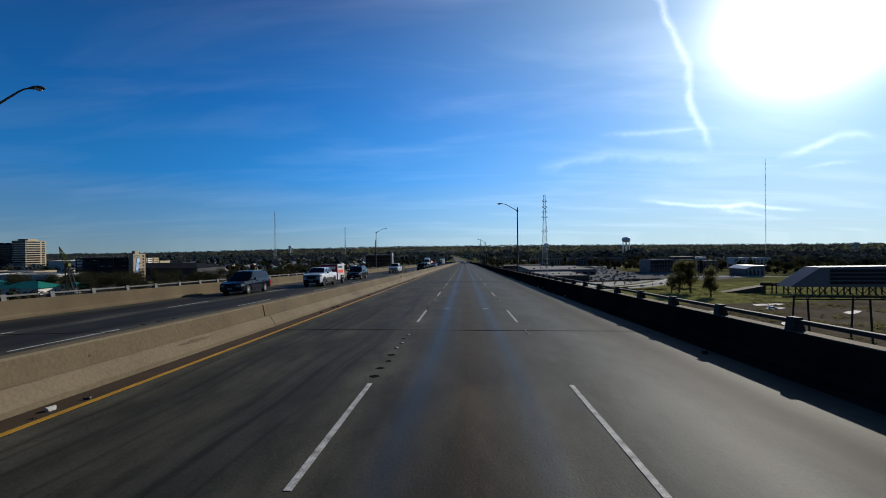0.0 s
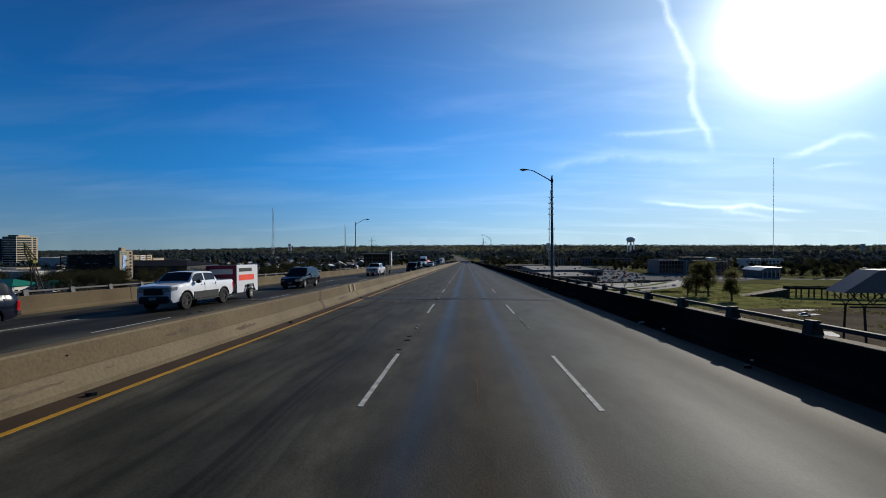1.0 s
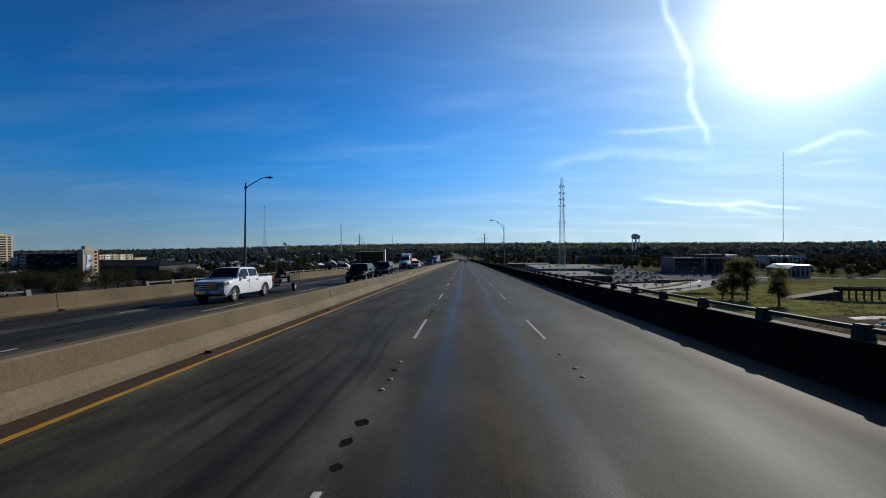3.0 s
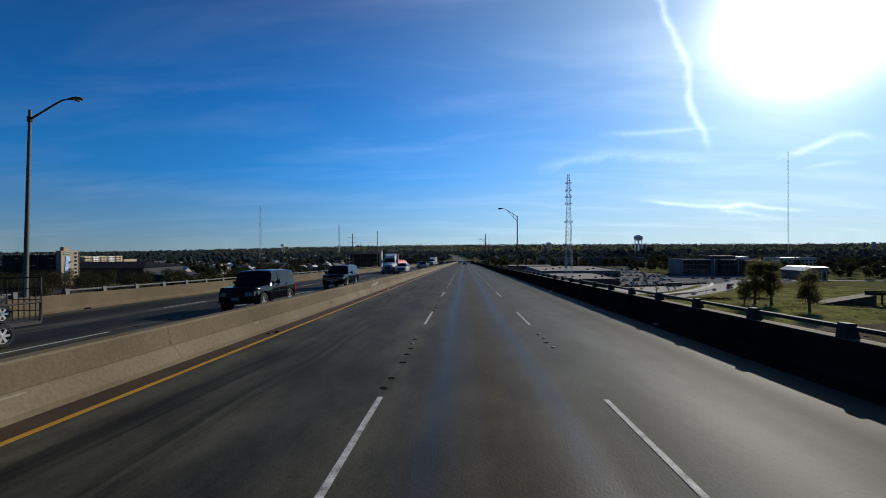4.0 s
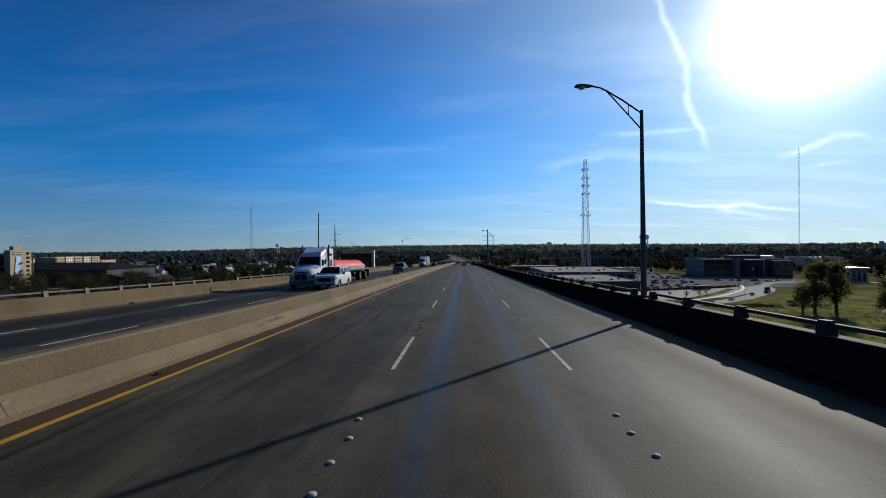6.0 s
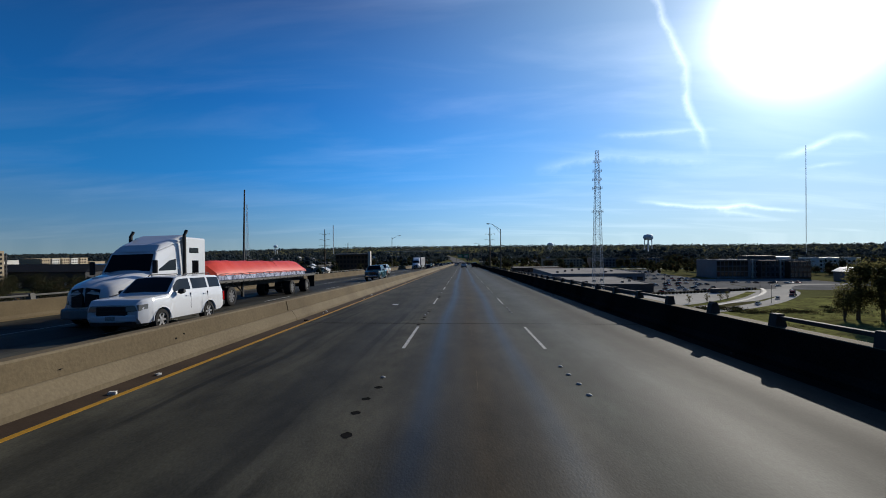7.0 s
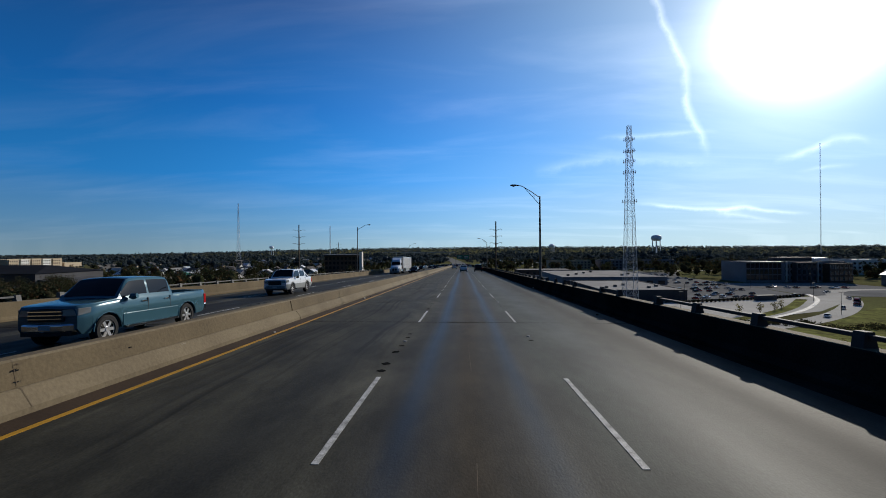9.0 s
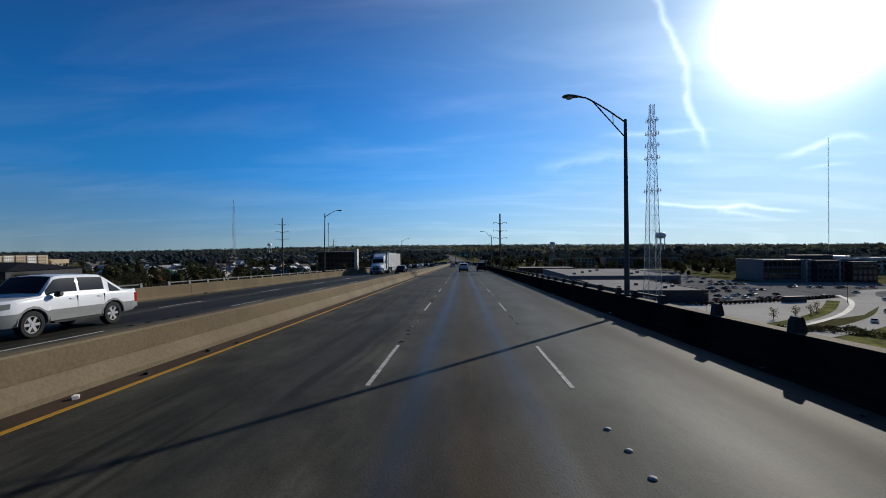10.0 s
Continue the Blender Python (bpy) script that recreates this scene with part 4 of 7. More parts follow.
def gable_house(m, w, d, h, rise, wall, roof, label, name="house"):
    ob = thing(name, label, "house", m, "suburban houses")
    part("wall", Shape().extrude_y([(0, 0), (w, 0), (w, h), (w / 2, h + rise * 0.97), (0, h)], 0, d), wall, ob)
    e = 0.6
    k = rise / (w / 2)
    part("roof", Shape().extrude_y([(-e, h - e * k), (-e, h - e * k + 0.3), (w / 2, h + rise + 0.3), (w + e, h - e * k + 0.3), (w + e, h - e * k), (w / 2, h + rise)], -e, d + e), roof, ob)
    for i in range(3):
        part("window", pane_mesh(1.2, 1.3), window_glass, ob, m=pose(w * (i + 0.5) / 3, -0.01, 1.2))
        part("window", pane_mesh(1.2, 1.3), window_glass, ob, m=pose(w + 0.01, d * (i + 0.5) / 3, 1.2, 0, 0, 90))
    return ob


# office block with glass bays
ob, w, d, h = block("grey three-storey office block with tall dark glass bays", 231, 309, 546, 580, -15.5, grey_wall, roof_grey)
windows(ob, (0, 0, 0), 0, 28, 3, 8, 2.0, 4.9, 2.7, 3.8, dark_steel)
windows(ob, (30, 0, 0), 0, 46, 3, 11, 2.0, 4.9, 3.0, 3.2, concrete_light)
part("canopy", Shape().box(-0.8, 27, -1.2, 0.0, h - 0.3, h + 0.1), roof_white, ob)
part("penthouse", Shape().box(32, 58, 8, 22, h - 0.5, h + 3.2), dark_wall, ob)
part("penthouse", Shape().box(62, 73, 10, 24, h - 0.5, h + 2.4), roof_white, ob, "white plant room")
part("wing", Shape().box(36, 52, -5, 0, 0, h - 0.6), dark_wall, ob, "projecting dark bay")
windows(ob, (36, -5, 0), 0, 16, 3, 4, 2.0, 4.9, 2.6, 3.4, grey_wall)
part("wing", Shape().box(60, 78, -7, 0, 0, h - 1.5), brick_wall, ob, "projecting brick bay")
windows(ob, (60, -7, 0), 0, 18, 3, 5, 2.0, 4.7, 2.2, 2.6, concrete_light)
for x in (31.5, 56, 78):
    part("pier", Shape().box(x - 0.5, x + 0.5, -1.0, 0.0, 0, h + 0.3), concrete_light, ob, "pale concrete pier")

# white-roofed hall
ob = thing("hall", "low hall with a bright white metal roof and pediment", "building", pose(309, 486, GROUND))
part("wall", Shape().box(0, 20, 0, 30, 0, 7.5), grey_wall, ob)
part("roof", Shape().extrude_y([(-1.0, 7.5), (-1.0, 7.9), (6, 11.2), (21, 11.2), (21, 10.8), (6, 10.8)], -1.0, 31), roof_white, ob)
part("pediment", Shape().extrude_y([(0, 7.5), (20, 7.5), (20, 10.7), (6, 10.7)], -0.3, 0.3), grey_wall, ob)
for i in range(5):
    part("column", Shape().tube([(1.5 + i * 4.2, -0.8, 0), (1.5 + i * 4.2, -0.8, 8.0)], 0.4, 8), white_wall, ob)
windows(ob, (0, 0, 0), 0, 20, 1, 5, 1.5, 4, 2.8, 4.0)
ob, w, d, h = block("pale blue-white two-storey block among the trees", 395, 440, 640, 670, -17, white_wall, roof_white)
windows(ob, (0, 0, 0), 0, 45, 3, 9, 2, 4.2, 2.4, 2.2)
ob, w, d, h = block("long two-storey apartment block with dark balconies", 186, 282, 776, 800, -19.5, grey_wall, roof_grey)
windows(ob, (0, 0, 0), 0, 96, 3, 20, 1.5, 3.8, 2.4, 2.2)
for i in range(8):
    part("balcony", Shape().box(3 + i * 12, 8 + i * 12, -1.5, 0, 4.6, 5.6), dark_wall, ob)
ob, w, d, h = block("tan two-storey apartment block behind the parking lot", 120, 176, 788, 812, -20, tan_wall, shingle)
windows(ob, (0, 0, 0), 0, 56, 3, 12, 1.5, 3.6, 2.2, 2.0)

# low flat-roofed shops beside the bridge
ob, w, d, h = block("low flat-roofed shop with a dusty grey roof", 76, 121, 421, 494, -26.2, dark_wall, roof_grey, 0.5)
for i in range(5):
    part("roof_vent", Shape().box(6 + i * 8, 7.6 + i * 8, 14 + 9 * (i % 3), 15.6 + 9 * (i % 3), h - 0.4, h + 0.8), galvanised, ob)
ob, w, d, h = block("long flat-roofed store with a blue-grey front", 78, 158, 524, 628, -25.8, grey_wall, roof_grey, 0.5)
windows(ob, (0, 0, 0), 0, 80, 1, 9, 0.6, 3, 5.0, 3.0)
for i in range(6):
    part("roof_vent", Shape().box(8 + i * 11, 10 + i * 11, 20 + 17 * (i % 4), 22 + 17 * (i % 4), h - 0.4, h + 1.0), galvanised, ob)
ob, w, d, h = block("small low brown building with a flat roof", 60, 118, 660, 690, -26.5, brick_wall, roof_grey, 0.4)
windows(ob, (0, 0, 0), 0, 58, 1, 8, 1.0, 3, 2.6, 2.0)

# posts with chain round the lot
fence = thing("hedge_fence", "row of dark clipped bushes and posts beside the lot", "fence", pose(110, 411.5, GROUND))
for i in range(34):
    x, y = 87 * i / 33, 30 * (i / 33) ** 1.25
    s = Shape().tube([(x, y, 0), (x, y, 0.5), (x, y, 1.3), (x, y, 1.7)], [0.35, 0.75, 0.7, 0.25], 7)
    part("bush" if i % 3 else "post", s, leaf if i % 3 else wood_brown, fence)
tagged(part("low_wall", Shape().box(-1, 1, -0.15, 0.15, 0, 1).mesh("low_wall"), concrete, m=pose(150, 426.8, GROUND, 0, 0, 17) @ Matrix.Diagonal((46, 1, 1.0, 1))), "low tan wall behind the empty lot", "wall")
tagged(part("container", Shape().box(0, 12, 0, 2.6, 0, 2.8), dark_wall, m=pose(158, 421, GROUND + 0.1, 0, 0, 12), bevel=0.05), "dark steel container standing on the lot", "container")

# trestle road bridge with posts, on the waste ground
tr = thing("trestle_bridge", "low dark road bridge on rows of concrete posts", "bridge", pose(214, 316, GROUND, 0, 0, -12))
part("deck", Shape().box(0, 190, -4, 4, 5.4, 6.3), shade_and_scar_concrete, tr)
part("barrier", Shape().box(0, 190, -4.2, -3.9, 6.3, 7.0), concrete, tr)
part("barrier", Shape().box(0, 190, 3.9, 4.2, 6.3, 7.0), concrete, tr)
part("abutment", Shape().add([(-26, -5, 0), (0, -5, 0), (0, -5, 5.4), (-26, 5, 0), (0, 5, 0), (0, 5, 5.4)], [(0, 1, 2), (3, 5, 4), (0, 3, 4, 1), (1, 4, 5, 2), (0, 2, 5, 3)]), concrete, tr, "sloping concrete abutment")
post = Shape().box(-0.35, 0.35, -0.35, 0.35, 0, 5.4).mesh("post")
for i in range(1, 26):
    for y in (-3.2, 3.2):
        part("post", post, concrete, tr, m=pose(i * 7.2, y, 0))

# raised conveyor gallery beside the bridge
cg = thing("conveyor_gallery", "grey raised conveyor gallery with dark louvres on a steel truss", "conveyor", pose(116, 157, GROUND, 0, 0, -4))
part("body", Shape().add([(0, -4, 19.6), (78, -4, 19.6), (78, -4, 27.4), (10, -4, 26.6), (0, 4, 19.6), (78, 4, 19.6), (78, 4, 27.4), (10, 4, 26.6)], [(0, 1, 2, 3), (4, 7, 6, 5), (0, 4, 5, 1), (1, 5, 6, 2), (2, 6, 7, 3), (3, 7, 4, 0)]), grey_wall, cg)
for k in range(4):
    part("louvre", Shape().box(13, 62, -4.15, -3.95, 20.6 + 1.4 * k, 21.6 + 1.4 * k), trim_black, cg, "dark louvre")
for y in (-3.6, 3.6):
    part("chord", Shape().tube([(2, y, 15.2), (78, y, 15.2)], 0.28, 6), dark_steel, cg)
    for k in range(19):
        part("brace", Shape().tube([(2 + 4 * k, y, 15.2 if k % 2 else 19.6), (6 + 4 * k, y, 19.6 if k % 2 else 15.2)], 0.16, 5), dark_steel, cg)
for x in (6, 26, 46, 66):
    for y in (-3.6, 3.6):
        part("leg", Shape().tube([(x, y * 1.3, 0), (x, y, 15.2)], 0.35, 6), dark_steel, cg)

# parking garage: open decks behind spandrels
gar = thing("parking_garage", "dark multi-level parking garage with open decks", "parking garage", pose(-430, 452, GROUND))
W_, D_, LV = 69, 15, 9
for k in range(LV):
    z = k * 3.25
    part("deck", Shape().box(0, W_, 0, D_, z, z + 0.35), dark_wall, gar)
    part("spandrel", Shape().box(0, W_, -0.25, 0, z, z + 1.05).box(0, W_, D_, D_ + 0.25, z, z + 1.05).box(W_, W_ + 0.25, 0, D_, z, z + 1.05), dark_wall, gar)
for i in range(9):
    part("column", Shape().box(i * 8.5, i * 8.5 + 0.8, 0.05, 0.75, 0, LV * 3.25), dark_wall, gar)
    part("column", Shape().box(i * 8.5, i * 8.5 + 0.8, D_ - 0.75, D_ - 0.05, 0, LV * 3.25), dark_wall, gar)
    # pale car shapes added to stand for light seen through the deck openings
    for k in range(LV):
        if (i * 5 + k * 3) % 7 in (0, 2, 3):
            part("light_gap_car", Shape().extrude_y([(1.2, 0.4), (5.6, 0.4), (5.6, 0.95), (4.8, 1.05), (4.2, 1.5), (2.6, 1.5), (1.9, 1.0), (1.2, 0.9)], 1.0, 2.8), white_wall if k % 2 else galvanised, gar, m=pose(i * 8.5, 0, k * 3.25 + 0.35))
# unseen inner wall, added to keep sun from shining through the decks
part("sun_block_wall", Shape().box(1, W_ - 1, D_ / 2 - 0.3, D_ / 2 + 0.3, 0, LV * 3.25 - 3.3), dark_wall, gar)
part("edge_column", Shape().box(W_ - 2.0, W_ + 0.6, -0.8, 1.2, 0, LV * 3.25 + 1.2), white_wall, gar, "pale concrete edge column")
st = thing("stair_tower", "pale stair tower with a green sign and a blue banner", "tower", pose(-365, 447, GROUND, 0, 0, -8))
part("wall", Shape().box(0, 6, 0, 15, 0, 31).box(1, 5, 3, 8, 31, 34.2), tan_wall, st)
part("sign", Shape().box(6, 6.15, 1.5, 8.0, 27.2, 29.4), sign_green, st, "green sign panel with unreadable white writing")
for i in range(6):
    part("sign_bar", Shape().box(6.15, 6.2, 2.0 + i, 2.6 + i, 27.8, 28.9), white_wall, st)
part("banner", Shape().add([(6.2, 2.5, 9), (6.2, 6.0, 9), (6.2, 7.5, 26), (6.2, 4.0, 26), (6.35, 2.5, 9), (6.35, 6.0, 9), (6.35, 7.5, 26), (6.35, 4.0, 26)], [(0, 1, 2, 3), (4, 7, 6, 5), (0, 4, 5, 1), (1, 5, 6, 2), (2, 6, 7, 3), (3, 7, 4, 0)]), material("blue_white_banner", (0.35, 0.5, 0.75), 0.6, var=0.4, scale=0.4, fine=3, bump=0), st, "pale blue slanting banner")
for k in range(8):
    part("window", pane_mesh(2.2, 1.8), window_glass, st, m=pose(6.02, 12.5, 3 + k * 3.5, 0, 0, 90))

# hotel with rows of windows on its sunny side
ob, w, d, h = block("tan four-storey hotel with rows of windows", -598, -568, 698, 772, -11.8, tan_wall, roof_grey, name="hotel")
for i in range(5):
    part("bay", Shape().box(w, w + 1.2, 1 + i * 14.6, 12 + i * 14.6, 0, h - 0.4), white_wall if i % 2 else tan_wall, ob)
    windows(ob, (w + 1.2, 1 + i * 14.6, 0), 90, 11, 5, 4, 1.5, 3.9, 1.3, 1.8)
ob, w, d, h = block("low tan annex of the hotel", -594, -570, 778, 806, -18, tan_wall, roof_grey)
windows(ob, (w, 0, 0), 90, 28, 2, 5, 2, 4.5, 3, 2)

# warehouse with a dark metal roof
wh = thing("warehouse", "long dark warehouse with a low metal roof", "warehouse", pose(-450, 484, GROUND))
part("wall", Shape().box(0, 138, 0, 60, 0, 13.5), dark_wall, wh)
part("roof", Shape().add([(-1, -1, 13.5), (139, -1, 13.5), (139, 61, 13.5), (-1, 61, 13.5), (-1, 30, 19.0), (118, 30, 19.0)], [(0, 1, 5, 4), (1, 2, 5), (2, 3, 4, 5), (3, 0, 4), (0, 3, 2, 1)]), roof_dark, wh)
part("lean_to", Shape().extrude_y([(138, 0), (163, 0), (163, 5), (138, 9)], 2, 50), dark_wall, wh, "grey lean-to shed at the end")
for i in range(9):
    part("loading_door", Shape().box(8 + i * 14, 13 + i * 14, -0.2, 0.1, 0, 5), roof_grey, wh)

# hospital tower
hs = thing("hospital", "tall tan hospital tower with bands of windows", "building", pose(-862, 765, GROUND))
part("wall", Shape().box(15, 42, 0, 40, 0, 55), tan_wall, hs)
part("roof_block", Shape().box(20, 40, 6, 26, 55, 58), tan_wall, hs)
part("wing", Shape().box(-70, 15, -3, 40, 0, 47).box(-30, 15, 2, 36, 47, 51), dark_wall, hs, "darker lower wing")
for k in range(12):
    part("window_band", Shape().box(41.9, 42.15, 1.0, 28, 3.4 + k * 4.3, 6.1 + k * 4.3), window_glass, hs)
    part("window", Shape().box(41.9, 42.15, 31, 37, 3.4 + k * 4.3, 6.1 + k * 4.3), window_glass, hs)
    part("window_band", Shape().box(15.6, 41.4, -0.1, 0.1, 3.6 + k * 4.3, 6.2 + k * 4.3), window_glass, hs)
    part("balcony_band", Shape().box(15, 43.0, -0.9, 0, 1.9 + k * 4.3, 3.4 + k * 4.3), white_wall, hs)
    if k < 10:
        part("wing_window_band", Shape().box(-68, 14.5, -3.1, -2.95, 3.4 + k * 4.5, 5.4 + k * 4.5), window_glass, hs)

# mid-rise beside the opposite carriageway
mb = thing("office_building", "dark three-storey brick office with a white end pier", "building", pose(-152, 652, GROUND))
part("wall", Shape().box(0, 39, 0, 18, 0, 23.5), brick_wall, mb)
part("end_pier", Shape().box(39, 42, -1.5, 4, 0, 27), white_wall, mb, "bright white end pier")
part("canopy", Shape().box(-3, 39, -2.5, 19, 23.5, 24.2), grey_wall, mb)
windows(mb, (0, 0, 0), 0, 39, 4, 9, 3, 5.2, 2.6, 3.0)

# green-roofed stores and grey roofs below the bridge
def hip_store(x, y, w, d, h, rise, roof, wall, label):
    ob = thing("store", label, "store", pose(x, y, GROUND))
    part("wall", Shape().box(0, w, 0, d, 0, h), wall, ob)
    k = min(w, d) / 2
    part("roof", Shape().add([(-1, -1, h), (w + 1, -1, h), (w + 1, d + 1, h), (-1, d + 1, h), (k, d / 2, h + rise), (w - k, d / 2, h + rise)], [(0, 1, 5, 4), (1, 2, 5), (2, 3, 4, 5), (3, 0, 4), (0, 3, 2, 1)]), roof, ob)
    windows(ob, (0, 0, 0), 0, w, 1, 5, 0.8, 3, 2.4, 2.2)
    windows(ob, (w, 0, 0), 90, d, 1, 4, 0.8, 3, 2.4, 2.2)
    return ob


hip_store(-372, 318, 36, 24, 5.5, 5, roof_green, white_wall, "white store with a green metal hip roof")
hip_store(-338, 332, 20, 16, 5, 4, roof_green, white_wall, "small white store with a green metal roof")
hip_store(-420, 330, 34, 26, 5.5, 5.5, roof_green, white_wall, "large white store with a green metal roof")
block("low building with a pale grey flat roof", -470, -395, 392, 430, -20, white_wall, roof_grey)
block("low tan building with white upper walls", -520, -462, 436, 462, -19, tan_wall, roof_white)
block("distant white commercial block", -700, -640, 690, 740, -14, white_wall, roof_white)
hip_store(-262, 560, 12, 14, 7, 4, roof_green, tan_wall, "small tan hut with a green hip roof")
block("small pale building beside the yard", -330, -300, 600, 620, -24, concrete_light, roof_white)

# lattice crane with yellow jib
cr = thing("crane", "old lattice crane with a yellow-green head and dark legs", "crane", pose(-222, 228, GROUND))
for x0, y0, x1, z1 in ((-2.2, -1.2, -4.4, 27.5), (-0.8, 1.2, -3.6, 27.5), (4.2, -1.2, -4.0, 27.5), (5.6, 1.2, -3.2, 27.0)):
    part("leg", Shape().tube([(x0, y0, 0), (x1, y0 * 0.4, z1)], [0.32, 0.24], 6), dark_steel, cr)
for i in range(9):
    t0, t1 = i / 9, (i + 1) / 9
    part("lacing", Shape().tube([(-2.2 - 2.2 * t0, -1.2, 27.5 * t0), (4.2 - 8.2 * t1, -1.0, 27.5 * t1)], 0.12, 4), dark_steel, cr)
    part("lacing", Shape().tube([(4.2 - 8.2 * t0, -1.2, 27.5 * t0), (5.6 - 8.8 * t1, 1.0, 27.5 * t1)], 0.12, 4), dark_steel, cr)
for y0 in (-0.8, 0.8):
    part("jib", Shape().tube([(-8.2, 0, 37.4), (-5.0, y0, 32.0), (-1.8, y0, 28.0)], [0.2, 0.3, 0.3], 5), yellow_steel, cr, "yellow-green jib head")
    part("jib", Shape().tube([(-8.2, 0, 37.4), (-6.6, y0, 31.5), (-4.2, y0, 26.5)], [0.2, 0.3, 0.3], 5), yellow_steel, cr, "yellow-green jib head")
for i in range(5):
    part("jib_brace", Shape().tube([(-7.6 + 0.85 * i, -0.6, 35.2 - 1.9 * i), (-6.6 + 1.0 * i, 0.6, 34.9 - 1.6 * i)], 0.1, 4), yellow_steel, cr)
part("machine_house", Shape().box(-4.2, -2.2, -1.0, 1.0, 26.2, 28.2), yellow_steel, cr, "small yellow-green winch house", bevel=0.2)

# steel frame standing among the trees
fr = thing("steel_frame", "open grey steel frame tower", "tower", pose(-215, 560, GROUND))
for x in (0, 10):
    for y in (0, 10):
        part("post", Shape().tube([(x, y, 0), (x, y, 19)], 0.35, 6), galvanised, fr)
for z in (6, 12.5, 19):
    part("beam", Shape().tube([(0, 0, z), (10, 0, z)], 0.3, 6), galvanised, fr)
    part("beam", Shape().tube([(0, 10, z), (10, 10, z)], 0.3, 6), galvanised, fr)


# ---- masts, towers, poles ----
def lattice(name, label, x, y, top, w0, w1, bays, r, platforms=(), category="mast"):
    ob = thing(name, label, category, pose(x, y, GROUND))
    H = top - GROUND
    legs, lacing = [(-1, -1), (1, -1), (1, 1), (-1, 1)], Shape()
    half = lambda z: (w0 + (w1 - w0) * z / H) / 2
    for a, b in legs:
        part("leg", Shape().tube([(a * w0 / 2, b * w0 / 2, 0), (a * w1 / 2, b * w1 / 2, H)], [r * 1.5, r], 5), tower_steel, ob)
    for i in range(bays):
        z0, z1 = H * i / bays, H * (i + 1) / bays
        for k in range(4):
            (a, b), (c, e) = legs[k], legs[(k + 1) % 4]
            h0, h1 = half(z0), half(z1)
            lacing.tube([(a * h0, b * h0, z0), (c * h1, e * h1, z1)], r * 0.6, 4)
            lacing.tube([(c * h0, e * h0, z0), (a * h1, b * h1, z1)], r * 0.6, 4)
            lacing.tube([(a * h1, b * h1, z1), (c * h1, e * h1, z1)], r * 0.6, 4)
    part("lacing", lacing, tower_steel, ob)
    antenna = Shape().box(-0.08, 0.08, -0.06, 0.06, -0.5, 0.9).mesh("antenna")
    for z in platforms:
        zz = H - z
        h1 = half(zz) + 0.9
        c = [(-h1, -h1), (h1, -h1), (h1, h1), (-h1, h1), (-h1, -h1)]
        ring = part("antenna_ring", Shape().tube([(x_, y_, zz) for x_, y_ in c], 0.055, 4), tower_steel, ob)
        for (a, b), (c_, e) in zip(c, c[1:]):
            for q in range(2):
                t = (q + 0.5) / 2
                part("antenna", antenna, tower_steel, ring, m=pose(a + (c_ - a) * t, b + (e - b) * t, zz))
    return ob


lattice("radio_tower", "grey four-legged lattice radio tower with antenna rings", 66.4, 356.6, 45.2, 5.0, 1.3, 30, 0.075, (5.6, 10.3, 14.4, 18.8, 30.3), "tower")
lattice("broadcast_mast", "very tall thin guyed broadcast mast", 798, 1186, 227.6, 1.3, 1.3, 60, 0.07)
lattice("broadcast_mast", "tall tapering lattice broadcast mast", -538, 1202, 111, 7, 1.4, 24, 0.12)
lattice("broadcast_mast", "distant thin lattice mast", -530, 1900, 95, 3, 2, 20, 0.25)


def power_pole(x, y, top, arms, label):
    ob = thing("power_pole", label, "power pole", pose(x, y, GROUND))
    H = top - GROUND
    part("pole", Shape().tube([(0, 0, 0), (0, 0, H)], [0.45, 0.26], 10), wood_brown, ob, smooth=True)
    for k, (z, w) in enumerate(arms):
        for s_ in (-1, 1):
            part("crossarm", Shape().tube([(0, 0, H - z - 0.5), (s_ * w * 0.5, 0, H - z + 0.1), (s_ * w, 0, H - z + 0.25)], [0.12, 0.08, 0.05], 6), galvanised, ob)
            part("insulator", Shape().tube([(s_ * w, 0, H - z + 0.22), (s_ * w, 0, H - z - 0.35)], [0.05, 0.07], 6), dark_steel, ob)
    return ob


power_pole(13.7, 362, 8.0, ((3.4, 2.4), (6.2, 2.4), (9.0, 2.4)), "tall dark pole with three pairs of curved crossarms")
power_pole(-85, 402.5, 9.9, ((2.9, 3.2), (6.4, 3.2), (9.9, 3.2)), "tall grey pole with three pairs of curved crossarms")
power_pole(-150, 700, 6.0, ((2.9, 3.2), (6.4, 3.2)), "distant pole with crossarms")
for x, y in ((118, 418), (150, 470), (186, 420), (160, 372), (205, 500), (95, 375), (250, 505), (140, 560)):
    ob = thing("lot_lamp", "slender dark lamp post in the parking lot", "lamp post", pose(x, y, GROUND + 0.1), "parking lot lamps")
    part("pole", Shape().tube([(0, 0, 0), (0, 0, 9.5)], [0.12, 0.08], 6), dark_steel, ob)
    part("lamp_head", Shape().box(-0.9, 0.9, -0.25, 0.25, 9.4, 9.6), dark_steel, ob)


